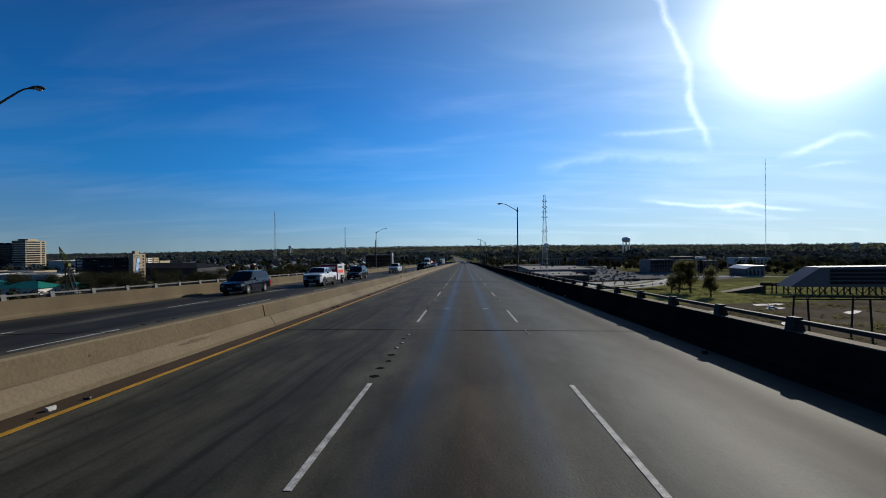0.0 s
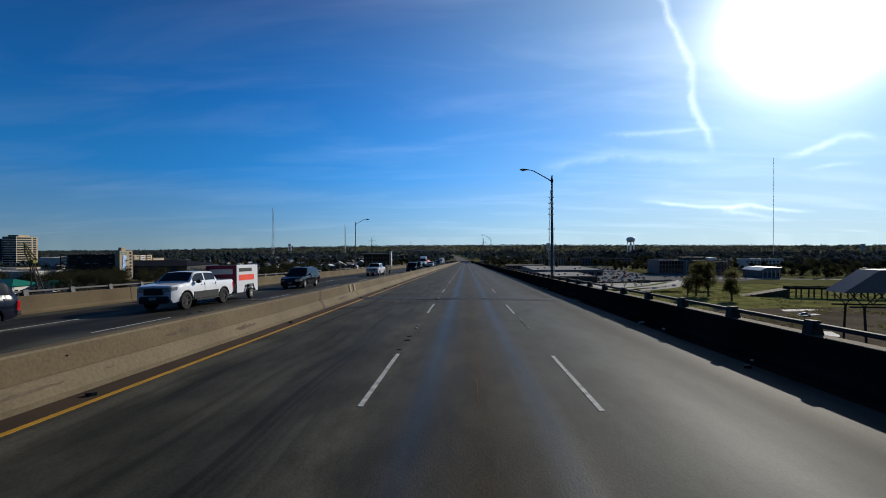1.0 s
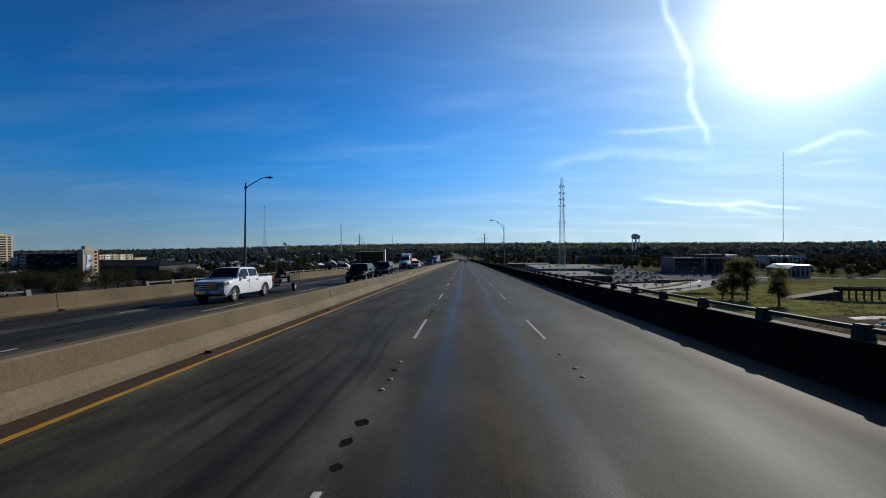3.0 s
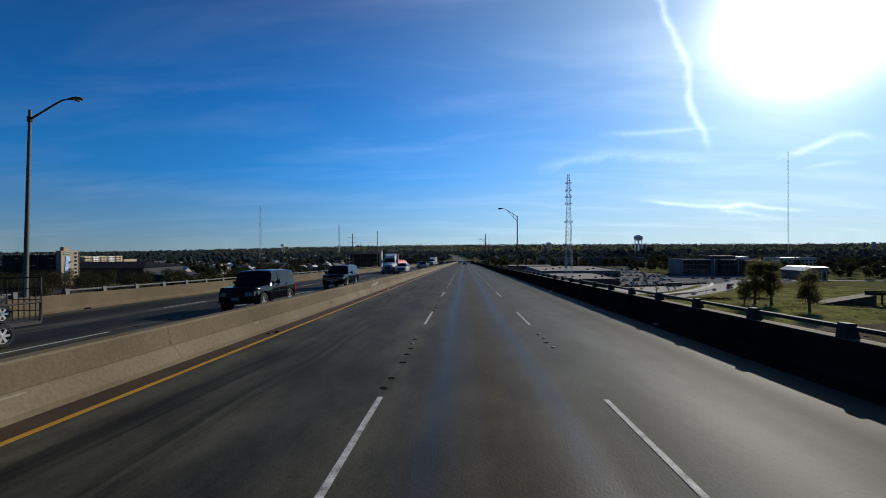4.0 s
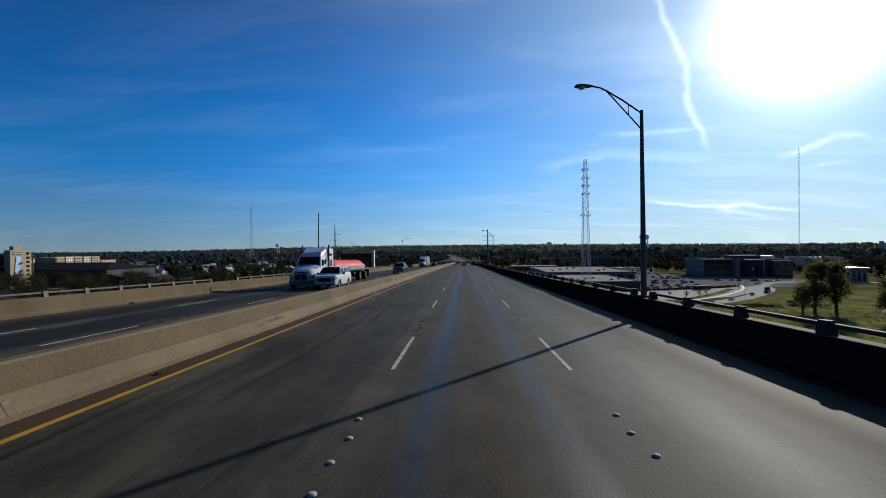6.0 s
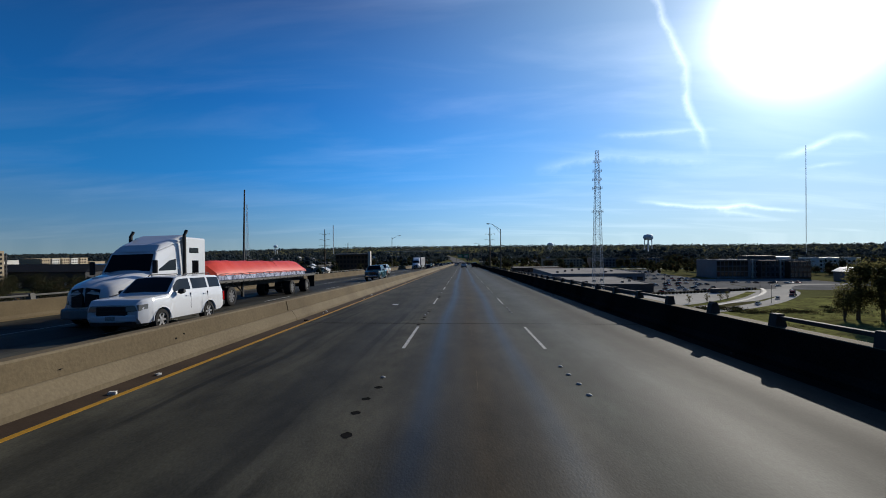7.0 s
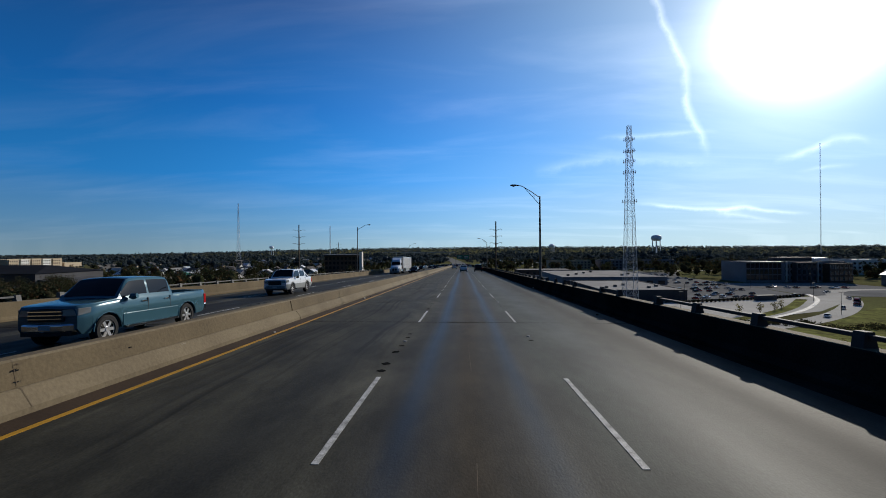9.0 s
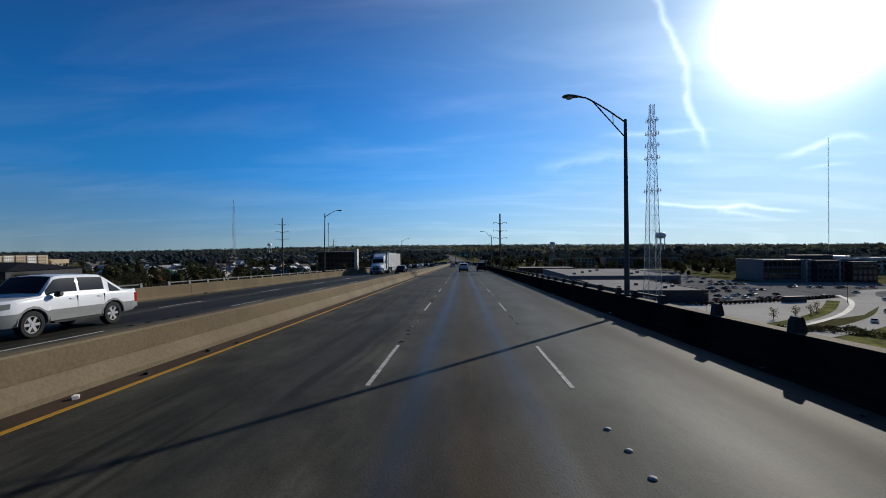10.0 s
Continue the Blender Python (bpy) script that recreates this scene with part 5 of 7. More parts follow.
def water_tower(x, y, top, r, mat, label):
    ob = thing("water_tower", label, "water tower", pose(x, y, GROUND))
    H = top - GROUND
    part("tank", Shape().tube([(0, 0, H - r * 1.3), (0, 0, H - r * 1.22), (0, 0, H - r * 1.0), (0, 0, H - r * 0.72), (0, 0, H - r * 0.4), (0, 0, H - r * 0.18), (0, 0, H - r * 0.04), (0, 0, H)], [r * 0.35, r * 0.72, r * 0.93, r, r * 0.97, r * 0.8, r * 0.4, r * 0.05], 20), mat, ob, smooth=True)
    part("walkway", Shape().tube([(0, 0, H - r * 0.78), (0, 0, H - r * 0.68)], r * 1.05, 20), mat, ob)
    for k in range(6):
        a = k * math.pi / 3
        part("leg", Shape().tube([(r * 0.95 * math.cos(a), r * 0.95 * math.sin(a), 0), (r * 0.8 * math.cos(a), r * 0.8 * math.sin(a), H - r)], 0.6, 6), mat, ob)
    part("riser", Shape().tube([(0, 0, 0), (0, 0, H - r)], 0.9, 8), mat, ob)


water_tower(413, 1127, 24.0, 10.2, haze_tank_paint, "pale grey round water tower on six legs")
water_tower(-874, 2134, 18, 9.5, haze_tank_paint, "distant round water tower")
water_tower(430, 2300, 18, 14, haze_tank_paint, "far grey water tower above the trees")
ob, w, d, h = block("far small tall block above the trees", 1608, 1619, 1864, 1872, 6, pale_steel, roof_grey)

# far overpass and side ramp
op = thing("overpass", "pale concrete overpass crossing the far motorway", "bridge", pose(-330, 1960, land(-180, 1960), 0, 0, 8))
part("deck", Shape().box(0, 300, -6, 6, 12, 15.5), concrete_light, op)
for i in range(8):
    part("pier", Shape().box(18 + i * 37, 22 + i * 37, -4, 4, 0, 12), concrete_light, op)
rp = thing("side_bridge", "flat pale road bridge beside the motorway", "bridge", pose(34, 898, GROUND))
part("deck", Shape().box(-6, 110, -5, 5, 4.6, 6.2), concrete_light, rp)
for i in range(6):
    part("pier", Shape().box(4 + i * 18, 6 + i * 18, -4, 4, 0, 4.6), concrete_light, rp)

# sign gantry over the carriageway
p = BRIDGE @ Vector((0, 640, 0))
sg = thing("sign_gantry", "green overhead direction signs on a steel gantry", "road sign", pose(0, p.y, p.z))
part("post", Shape().tube([(7.4, 0, -1), (7.4, 0, 9)], 0.22, 8), galvanised, sg)
part("post", Shape().tube([(-7.2, 0, 0.5), (-7.2, 0, 9)], 0.22, 8), galvanised, sg)
part("beam", Shape().tube([(-7.2, 0, 8.6), (7.4, 0, 8.6)], 0.2, 6), galvanised, sg)
for x in (-6.0, 0.8):
    part("sign_panel", Shape().box(x, x + 5.8, -0.35, -0.25, 6.6, 10.4), sign_green, sg, "green sign panel with unreadable white writing")
    for k in range(2):
        part("sign_bar", Shape().box(x + 0.8, x + 4.6, -0.38, -0.35, 7.4 + 1.3 * k, 8.0 + 1.3 * k), white_wall, sg)

# ---- suburb ----
rh = random.Random(11)
protos = []
for k, (wall, roof, lab) in enumerate(((white_wall, shingle, "white timber house with a grey shingle roof"), (tan_wall, shingle, "tan house with a dark shingle roof"), (grey_wall, roof_grey, "grey house with a pale roof"), (brick_wall, shingle, "brown brick house with a dark roof"), (white_wall, roof_white, "small white house with a bright metal roof"))):
    protos.append(gable_house(pose(-300 - 30 * k, 690 + 16 * k, GROUND, 0, 0, 20 * k), 9 + k, 13, 4.2 + 0.6 * (k % 2), 3.5, wall, roof, lab))
house_spots = []
for i in range(215):
    if i >= 150:
        x, y = rh.uniform(-520, -170), rh.uniform(620, 1500)
    elif i < 95:
        x, y = rh.uniform(-640, -150), rh.uniform(600, 1250)
    elif i < 118:
        x, y = rh.uniform(-175, -70), rh.uniform(700, 1150)
    else:
        x, y = rh.uniform(60, 700), rh.uniform(850, 1300)
    if 95 <= i < 112:
        x, y = rh.uniform(-330, -150), rh.uniform(560, 720)
    house_spots.append((x, y))
    copy_thing(rh.choice(protos), pose(x, y, GROUND, 0, 0, rh.choice([0, 90, 180, 270]) + rh.uniform(-25, 25)))
house_spots = np.array(house_spots)


# ---- trees ----
def mesh_from(name, v, f, mat, smooth=False):
    me = bpy.data.meshes.new(name)
    me.vertices.add(len(v))
    me.vertices.foreach_set("co", np.asarray(v, dtype=np.float32).ravel())
    n = f.shape[1]
    me.loops.add(f.size)
    me.loops.foreach_set("vertex_index", f.astype(np.int32).ravel())
    me.polygons.add(len(f))
    me.polygons.foreach_set("loop_start", np.arange(0, f.size, n, dtype=np.int32))
    me.update(calc_edges=True)
    me.materials.append(mat)
    if smooth:
        me.shade_smooth()
    return me


bm = bmesh.new()
bmesh.ops.create_icosphere(bm, subdivisions=1, radius=1)
ICO_V = np.array([q.co for q in bm.verts])
ICO_F = np.array([[q.index for q in fc.verts] for fc in bm.faces])
bm.free()
rn = np.random.RandomState(7)


def clumps(centres, radii):
    """Ragged leafy clumps at the given centres."""
    k = len(centres)
    jit = rn.uniform(0.72, 1.18, (k, len(ICO_V), 1))
    v = centres[:, None, :] + ICO_V[None] * jit * radii[:, None, :]
    f = ICO_F[None] + (np.arange(k) * len(ICO_V))[:, None, None]
    return v.reshape(-1, 3), f.reshape(-1, 3)


def in_clearing(x, y):
    if y < 1060 and -42 < x < 34:
        return True
    if 34 <= x < 345 and 90 < y < (590 if x > 200 else 640):
        return True
    if 34 <= x < 330 and 640 <= y < 815 and not (y > 740 and x < 120) and ((y < 700 and x < 215) or (y > 765 and rn.rand() < 0.75)):
        return True
    if -445 < x < -215 and 250 < y < 545:
        return True
    if -720 < x < -430 and 380 < y < 780 and rn.rand() < 0.9:
        return True
    if -170 < x < -95 and 600 < y < 690:
        return True
    dx, dy = x - house_spots[:, 0], y - house_spots[:, 1]
    far = np.hypot(x, y)
    along, side = (dx * x + dy * y) / far, (dx * y - dy * x) / far
    if np.any((np.abs(side - 5) < 9) & (along < 14) & (along > -42)) and rn.rand() < 0.93:
        return True
    return abs(x + 7 + 0.00016 * max(0, y - 1000) ** 2) < 18


def wood(name, count, dmin, dmax, power, lumps, cards, size, mat, label, turn=(-0.95, 0.95), grow=1.0):
    """Far trees: crowns of several ragged lumps with leaf sprays standing out of them."""
    centres, radii, sprays, done = [], [], [], 0
    while done < count:
        d = dmin + (dmax - dmin) * rn.rand() ** power
        a = rn.uniform(*turn)
        x, y = d * math.sin(a), d * math.cos(a)
        if in_clearing(x, y):
            continue
        done += 1
        h = grow * rn.choice([7, 9, 10, 11.5, 13, 17]) * rn.uniform(0.85, 1.15) * (1 + 0.5 * noise.noise(Vector((x / 130, y / 130, 0.3))))
        r = h * rn.uniform(0.40, 0.62)
        base = np.array((x, y, land(x, y) + h * 0.56))
        p = rn.normal(0, 0.5, (lumps, 3))
        p /= np.maximum(1.0, np.linalg.norm(p, axis=1) / 0.8)[:, None]
        centres.append(base + p * np.array((r, r, h * 0.42)))
        k = r * rn.uniform(0.26, 0.46, (lumps, 1))
        radii.append(np.concatenate([k, k, k * 0.8], 1))
        if cards:
            p = rn.normal(0, 0.6, (cards, 3))
            p /= np.maximum(1.0, np.linalg.norm(p, axis=1) / 1.1)[:, None]
            p = base + p * np.array((r, r, h * 0.44))
            u = rn.normal(0, 1, (cards, 3))
            w = np.cross(u, rn.normal(0, 1, (cards, 3)))
            u /= np.linalg.norm(u, axis=1)[:, None]
            w /= np.linalg.norm(w, axis=1)[:, None]
            k = rn.uniform(0.6, 1.3, (cards, 1)) * size
            sprays.append(np.stack([p - u * k, p + w * k * 0.75, p + u * k * 0.9, p - w * k * 0.7], 1).reshape(-1, 3))
    v, f = clumps(np.concatenate(centres), np.concatenate(radii))
    tagged(part(name, mesh_from(name, v, f, mat, True), mat), label, "woods", "", "stuff")
    if cards:
        v = np.concatenate(sprays)
        tagged(part(name, mesh_from(name, v, np.arange(len(v)).reshape(-1, 4), mat), mat), label, "woods", "", "stuff")


def leafy_wood(name, count, dmin, dmax, cards, mat, label):
    """Nearer trees: a dark core with a ragged crown of small leaf sprays."""
    cs, rs, v = [], [], []
    while len(cs) < count:
        d = dmin + (dmax - dmin) * rn.rand() ** 0.75
        a = rn.uniform(-0.95, 0.95)
        x, y = d * math.sin(a), d * math.cos(a)
        if in_clearing(x, y):
            continue
        h = rn.choice([6, 8, 10, 12, 15]) * rn.uniform(0.85, 1.15)
        r = h * rn.uniform(0.30, 0.46)
        c = np.array((x, y, GROUND + h * 0.58))
        size = np.array((r, r, h * 0.42))
        cs.append(c)
        rs.append(size * 0.62)
        lobes = rn.normal(0, 0.45, (6, 3))
        p = lobes[rn.randint(0, 6, cards)] + rn.normal(0, 0.33, (cards, 3))
        p /= np.maximum(1.0, np.linalg.norm(p, axis=1) / 1.1)[:, None]
        p = c + p * size
        u = rn.normal(0, 1, (cards, 3))
        w = np.cross(u, rn.normal(0, 1, (cards, 3)))
        u /= np.linalg.norm(u, axis=1)[:, None]
        w /= np.linalg.norm(w, axis=1)[:, None]
        k = rn.uniform(0.35, 0.85, (cards, 1))
        v.append(np.stack([p - u * k, p + w * k * 0.7, p + u * k, p - w * k * 0.7], 1).reshape(-1, 3))
    v = np.concatenate(v)
    tagged(part(name, mesh_from(name, v, np.arange(len(v)).reshape(-1, 4), mat), mat), label, "woods", "", "stuff")
    v, f = clumps(np.array(cs), np.array(rs))
    tagged(part(name, mesh_from(name, v, f, mat), mat), label, "woods", "", "stuff")


leafy_wood("suburb_trees", 1500, 290, 1000, 210, leaf, "dark evergreen and bare trees between the houses")
wood("middle_woods", 4200, 830, 1900, 1.0, 6, 64, 0.75, leaf_hazed, "dense dark woods over the suburbs")
wood("far_woods", 8500, 1700, 4700, 0.9, 3, 16, 1.7, leaf_hazed, "wooded plain reaching the horizon")
wood("tower_grove", 120, 1010, 1110, 1.0, 6, 64, 0.75, leaf_hazed, "close grove of tall trees before the water tower", (0.29, 0.43), 1.3)


def scrub(name, count, area, mat, label):
    """Low dry brush: loose tufts of small sprays over a stretch of ground."""
    x0, x1, y0, y1 = area
    out = []
    for _ in range(count):
        x, y = rn.uniform(x0, x1), rn.uniform(y0, y1)
        if noise.noise(Vector((x / 22, y / 22, 1.7))) < 0.02:
            continue
        h = rn.uniform(0.4, 1.5)
        p = np.array((x, y, GROUND + h * 0.45)) + rn.normal(0, 1, (34, 3)) * np.array((h * 0.7, h * 0.7, h * 0.22))
        u = rn.normal(0, 1, (34, 3)) * (1, 1, 1.4)
        w = np.cross(u, rn.normal(0, 1, (34, 3)))
        u /= np.linalg.norm(u, axis=1)[:, None]
        w /= np.linalg.norm(w, axis=1)[:, None]
        k = rn.uniform(0.12, 0.34, (34, 1))
        out.append(np.stack([p - u * k, p + w * k * 0.6, p + u * k, p - w * k * 0.6], 1).reshape(-1, 3))
    v = np.concatenate(out)
    tagged(part(name, mesh_from(name, v, np.arange(len(v)).reshape(-1, 4), mat), mat), label, "scrub", "", "stuff")


scrub("waste_scrub", 1500, (45, 300, 150, 262), leaf_olive, "dry olive brush growing over the waste ground")
scrub("field_scrub", 700, (62, 290, 262, 345), leaf_olive, "rough tufts of grass and weeds on the field")
scrub("bank_scrub", 700, (98, 186, 336, 355), leaf, "dark low brush along the bank of a ditch")
scrub("verge_scrub", 500, (40, 62, 160, 420), leaf, "dark weeds growing beside the bridge")


def tree(m, height, spread, seed, label, leaves=2600, mat=None, low=0.16, droop=0.0):
    ob = thing("tree", label, "tree", m)
    r = random.Random(seed)
    trunk = Shape()
    bend = r.uniform(-0.6, 0.6)
    trunk.tube([(0, 0, 0), (bend * 0.4, 0.1, height * 0.22), (bend, 0.2, height * 0.5), (bend * 1.2, 0, height * 0.86)], [height * 0.03, height * 0.022, height * 0.014, height * 0.004], 8)
    for q in range(2):  # stems that fork from the foot
        a = r.uniform(0, 6.28)
        trunk.tube([(0, 0, 0), (math.cos(a) * 0.6, math.sin(a) * 0.6, height * 0.25), (math.cos(a) * spread * 0.4, math.sin(a) * spread * 0.4, height * 0.62)], [height * 0.018, height * 0.013, height * 0.004], 6)
    tips = []
    for k in range(34):
        z = height * r.uniform(low, 0.84)
        a = r.uniform(0, 6.28)
        l = spread * r.uniform(0.5, 0.9) * (1.1 - 0.75 * abs(z / height - 0.42))
        p0 = Vector((bend * min(1, z / height * 2), 0.1, z))
        p1 = p0 + Vector((math.cos(a) * l * 0.55, math.sin(a) * l * 0.55, l * 0.35))
        p2 = p0 + Vector((math.cos(a) * l, math.sin(a) * l, l * (r.uniform(0.2, 0.75) - droop)))
        trunk.tube([p0, p1, p2], [height * 0.009, height * 0.006, height * 0.002], 5)
        tips += [p1, p2, (p1 + p2) / 2]
    tips += [Vector((bend, 0, height * q)) for q in (0.8, 0.88, 0.95)]
    part("trunk", trunk, bark, ob)
    rr = np.random.RandomState(seed)
    c = np.array([tips[i] for i in rr.randint(0, len(tips), leaves)]) + rr.normal(0, 1, (leaves, 3)) * np.array([spread * 0.19, spread * 0.19, spread * 0.24])
    u = rr.normal(0, 1, (leaves, 3))
    u /= np.linalg.norm(u, axis=1)[:, None]
    w = np.cross(u, rr.normal(0, 1, (leaves, 3)))
    w /= np.linalg.norm(w, axis=1)[:, None]
    s_ = rr.uniform(0.16, 0.42, (leaves, 1)) * max(height, 19) / 22
    v = np.stack([c - u * s_, c + w * s_ * 0.7, c + u * s_, c - w * s_ * 0.7], 1).reshape(-1, 3)
    f = np.arange(leaves * 4).reshape(-1, 4)
    part("crown", mesh_from("crown", v, f, mat or leaf), mat or leaf, ob)
    return ob


tree(pose(151, 318, GROUND), 14, 4.0, 1, "olive-green tree with an open crown and forked stems on the field", 2600, leaf_olive, 0.22)
tree(pose(157, 319, GROUND), 24, 5.2, 2, "tall dense olive-green tree on the field", 6200, leaf_olive, 0.2)
tree(pose(163, 315, GROUND), 24, 5.0, 3, "tall olive-green tree leaning over the field", 6200, leaf_olive, 0.2)
tree(pose(163.5, 290, GROUND), 21, 5.0, 4, "drooping olive-green tree standing alone on the field", 6500, leaf_olive, 0.2, 0.35)
near = [tree(pose(-262, 330, GROUND), 13, 6.5, 11, "dark green tree below the bridge", 3600), tree(pose(-285, 345, GROUND), 12, 7, 12, "dark spreading tree below the bridge", 3600), tree(pose(-240, 352, GROUND), 14, 5.5, 13, "half-bare brown tree below the bridge", 1500)]
rt = random.Random(5)
for i in range(60):
    copy_thing(rt.choice(near), pose(rt.uniform(-430, -190), rt.uniform(310, 450), GROUND, 0, 0, rt.uniform(0, 360)))
for i in range(14):
    copy_thing(rt.choice(near), pose(rt.uniform(-250, -200), rt.uniform(430, 600), GROUND, 0, 0, rt.uniform(0, 360)))
for x, y in ((118, 372), (130, 377), (141, 384), (149, 391)):
    tree(pose(x, y, GROUND + 0.1), 4.5, 1.6, int(x), "small bare young tree in the lot", 90, leaf_olive)

# ---- vehicles ----
def arc(cy, cz, r, n=7):
    """Wheel-arch points from front to back over the wheel."""
    return [(cy - r * math.cos(math.pi * k / n), cz + r * math.sin(math.pi * k / n)) for k in range(n + 1)]


def side_slab(outline, w, taper=0.0, z_mid=0.0):
    """A (y, z) outline made w wide, with its top drawn in by taper."""
    s = Shape()
    n = len(outline)
    zs = [z for _, z in outline]
    top = max(zs)
    half = lambda z: w / 2 - taper * max(0.0, (z - z_mid) / max(0.01, top - z_mid))
    v = [(-half(z), y, z) for y, z in outline] + [(half(z), y, z) for y, z in outline]
    return s.add(v, [(i, (i + 1) % n, n + (i + 1) % n, n + i) for i in range(n)] + [tuple(range(n)), tuple(range(2 * n - 1, n - 1, -1))])


def line_at(pts, y):
    for (a, za), (b, zb) in zip(pts, pts[1:]):
        if a <= y <= b:
            return za + (zb - za) * (y - a) / max(1e-6, b - a)
    return pts[-1][1] if y > pts[-1][0] else pts[0][1]


class CarForm:
    """A car's skin as cross-sections along y: sides with a tucked sill and a shoulder, glasshouse drawn in above it, crowned roof."""

    def __init__(self, w, length, clr, belt, tops, lows, height, taper, bed=None):
        self.w, self.length, self.clr, self.belt, self.tops, self.lows, self.height, self.taper, self.bed = w, length, clr, belt, tops, lows, height, taper, bed

    def top(self, y):
        return line_at(self.tops, y)

    def shoulder(self, y):
        return min(self.belt, self.top(y) - 0.05)

    def half(self, y, z):
        front = max(0.0, (0.6 - y) / 0.6)
        back = max(0.0, (y - self.length + 0.4) / 0.4)
        tuck = max(0.0, 1 - (z - self.clr) / 0.26)
        b = self.shoulder(y)
        high = max(0.0, (z - b + 0.26) / 0.26)
        return (self.w / 2 - 0.055 * tuck ** 2 - 0.05 * min(1.1, high) ** 2) * (1 - 0.15 * front ** 2.2 - 0.07 * back ** 2)

    def glass_x(self, y, v):
        """Half width of the glasshouse at the share v of its height."""
        b = self.shoulder(y)
        frac = min(1.0, max(0.0, (self.top(y) - b - 0.05) / (self.height - self.belt - 0.05)))
        return self.half(y, b) - 0.015 - (0.012 + self.taper * frac) * v ** 1.25

    def section(self, y, cap=None):
        lo, b, t = line_at(self.lows, y), self.shoulder(y), self.top(y)
        if cap:
            b = max(min(b, cap), lo + 0.06)
            return [(self.half(y, z), z) for z in [lo + (b - lo) * q for q in (0, 0.2, 0.45, 0.7, 0.88, 1)]]
        side = [(self.half(y, z), z) for z in [lo + (b - lo) * q for q in (0, 0.2, 0.45, 0.7, 0.88, 1)]]
        xb = side[-1][0]
        if self.bed and self.bed < y < self.length - 0.09:
            return side + [(xb - 0.02, b + 0.025), (xb - 0.10, b + 0.025), (xb - 0.12, b), (xb - 0.13, b - 0.45), (xb * 0.5, b - 0.45), (0.0, b - 0.45)]
        h = t - b
        xr = self.glass_x(y, 0.9)
        return side + [(self.glass_x(y, q), b + h * q) for q in (0.22, 0.55, 0.85)] + [(xr - 0.045, b + h * 0.96), (xr * 0.62, t), (0.0, t + 0.018)]

    def over(self, y, x):
        """Height of the skin above the half width x."""
        pts = self.section(y)[8:]
        for (xa, za), (xc, zc) in zip(pts, pts[1:]):
            if xc <= abs(x) <= xa:
                return za + (zc - za) * (xa - abs(x)) / max(1e-6, xa - xc)
        return pts[0][1]

    def skin(self, cap=None, grow=0.0):
        ys = set([y for y, _ in self.tops] + [y for y, _ in self.lows] + [self.length * k / 16 for k in range(1, 16)] + [0.03, 0.12, 0.3, self.length - 0.06, self.length - 0.2])
        if self.bed:
            ys |= {self.bed - 0.004, self.bed + 0.004, self.length - 0.094, self.length - 0.086}
        ys = sorted(y for y in ys if 0 <= y <= self.length)
        v = []
        for y in ys:
            right = [(x + grow, z) if x > 0 else (x, z) for x, z in self.section(y, cap)]
            pts = right + [(-x, z) for x, z in reversed(right) if x > 0]
            ring = len(pts)
            near_nose, near_tail = max(0.0, 1 - y / 0.32), max(0.0, 1 - (self.length - y) / 0.2)
            for x, z in pts:
                bow = 1 - (x / (self.w / 2)) ** 2
                v.append((x, y - 0.09 * bow * near_nose + 0.05 * bow * near_tail, z))
        n = len(ys)
        f = [(i * ring + j, i * ring + (j + 1) % ring, (i + 1) * ring + (j + 1) % ring, (i + 1) * ring + j) for i in range(n - 1) for j in range(ring)]
        m = ring // 2
        for base in (0, (n - 1) * ring):  # end faces as strips from side to side
            f += [(base + j, base + j + 1, base + ring - 2 - j, base + ring - 1 - j) for j in range(m - (1 - ring % 2))]
        return Shape().add(v, f)

    def side_pane(self, sgn, y0, y1, v0=0.17, v1=0.83):
        """A side window that follows the glasshouse between y0 and y1, cut off where the pillar comes down."""
        ok = [y0 + (y1 - y0) * k / 14 for k in range(15)]
        ok = [y for y in ok if self.top(y) - self.shoulder(y) > 0.20]
        rows = []
        for y in ok:
            b, h = self.shoulder(y), self.top(y) - self.shoulder(y)
            rows.append([(sgn * (self.glass_x(y, q) + 0.007), y, b + h * q) for q in (v0, (v0 + v1) / 2, v1)])
        return slab(rows, (-sgn * 0.02, 0, 0))

    def end_pane(self, y0, y1, share, out):
        """A windscreen or rear window that lies on the slope between y0 and y1."""
        rows = []
        for k in range(6):
            y = y0 + (y1 - y0) * k / 5
            w = self.glass_x(y, 0.9) * share
            rows.append([(x, y + out * 0.012, self.over(y, x) + 0.010) for x in [w * q / 4 for q in range(-4, 5)]])
        return slab(rows, (0, -out * 0.015, -0.012))


def slab(rows, back):
    """A thin solid sheet over a grid of points, thickened along back."""
    n, m = len(rows), len(rows[0])
    v = [p for row in rows for p in row]
    v += [(x + back[0], y + back[1], z + back[2]) for x, y, z in v]
    k = n * m
    f = [(i * m + j, i * m + j + 1, (i + 1) * m + j + 1, (i + 1) * m + j) for i in range(n - 1) for j in range(m - 1)]
    f += [tuple(k + q for q in reversed(c)) for c in f]
    rim = [i * m for i in range(n)] + [(n - 1) * m + j for j in range(1, m)] + [i * m + m - 1 for i in range(n - 2, -1, -1)] + list(range(m - 2, 0, -1))
    return Shape().add(v, f + [(a, b, b + k, a + k) for a, b in zip(rim, rim[1:] + rim[:1])])


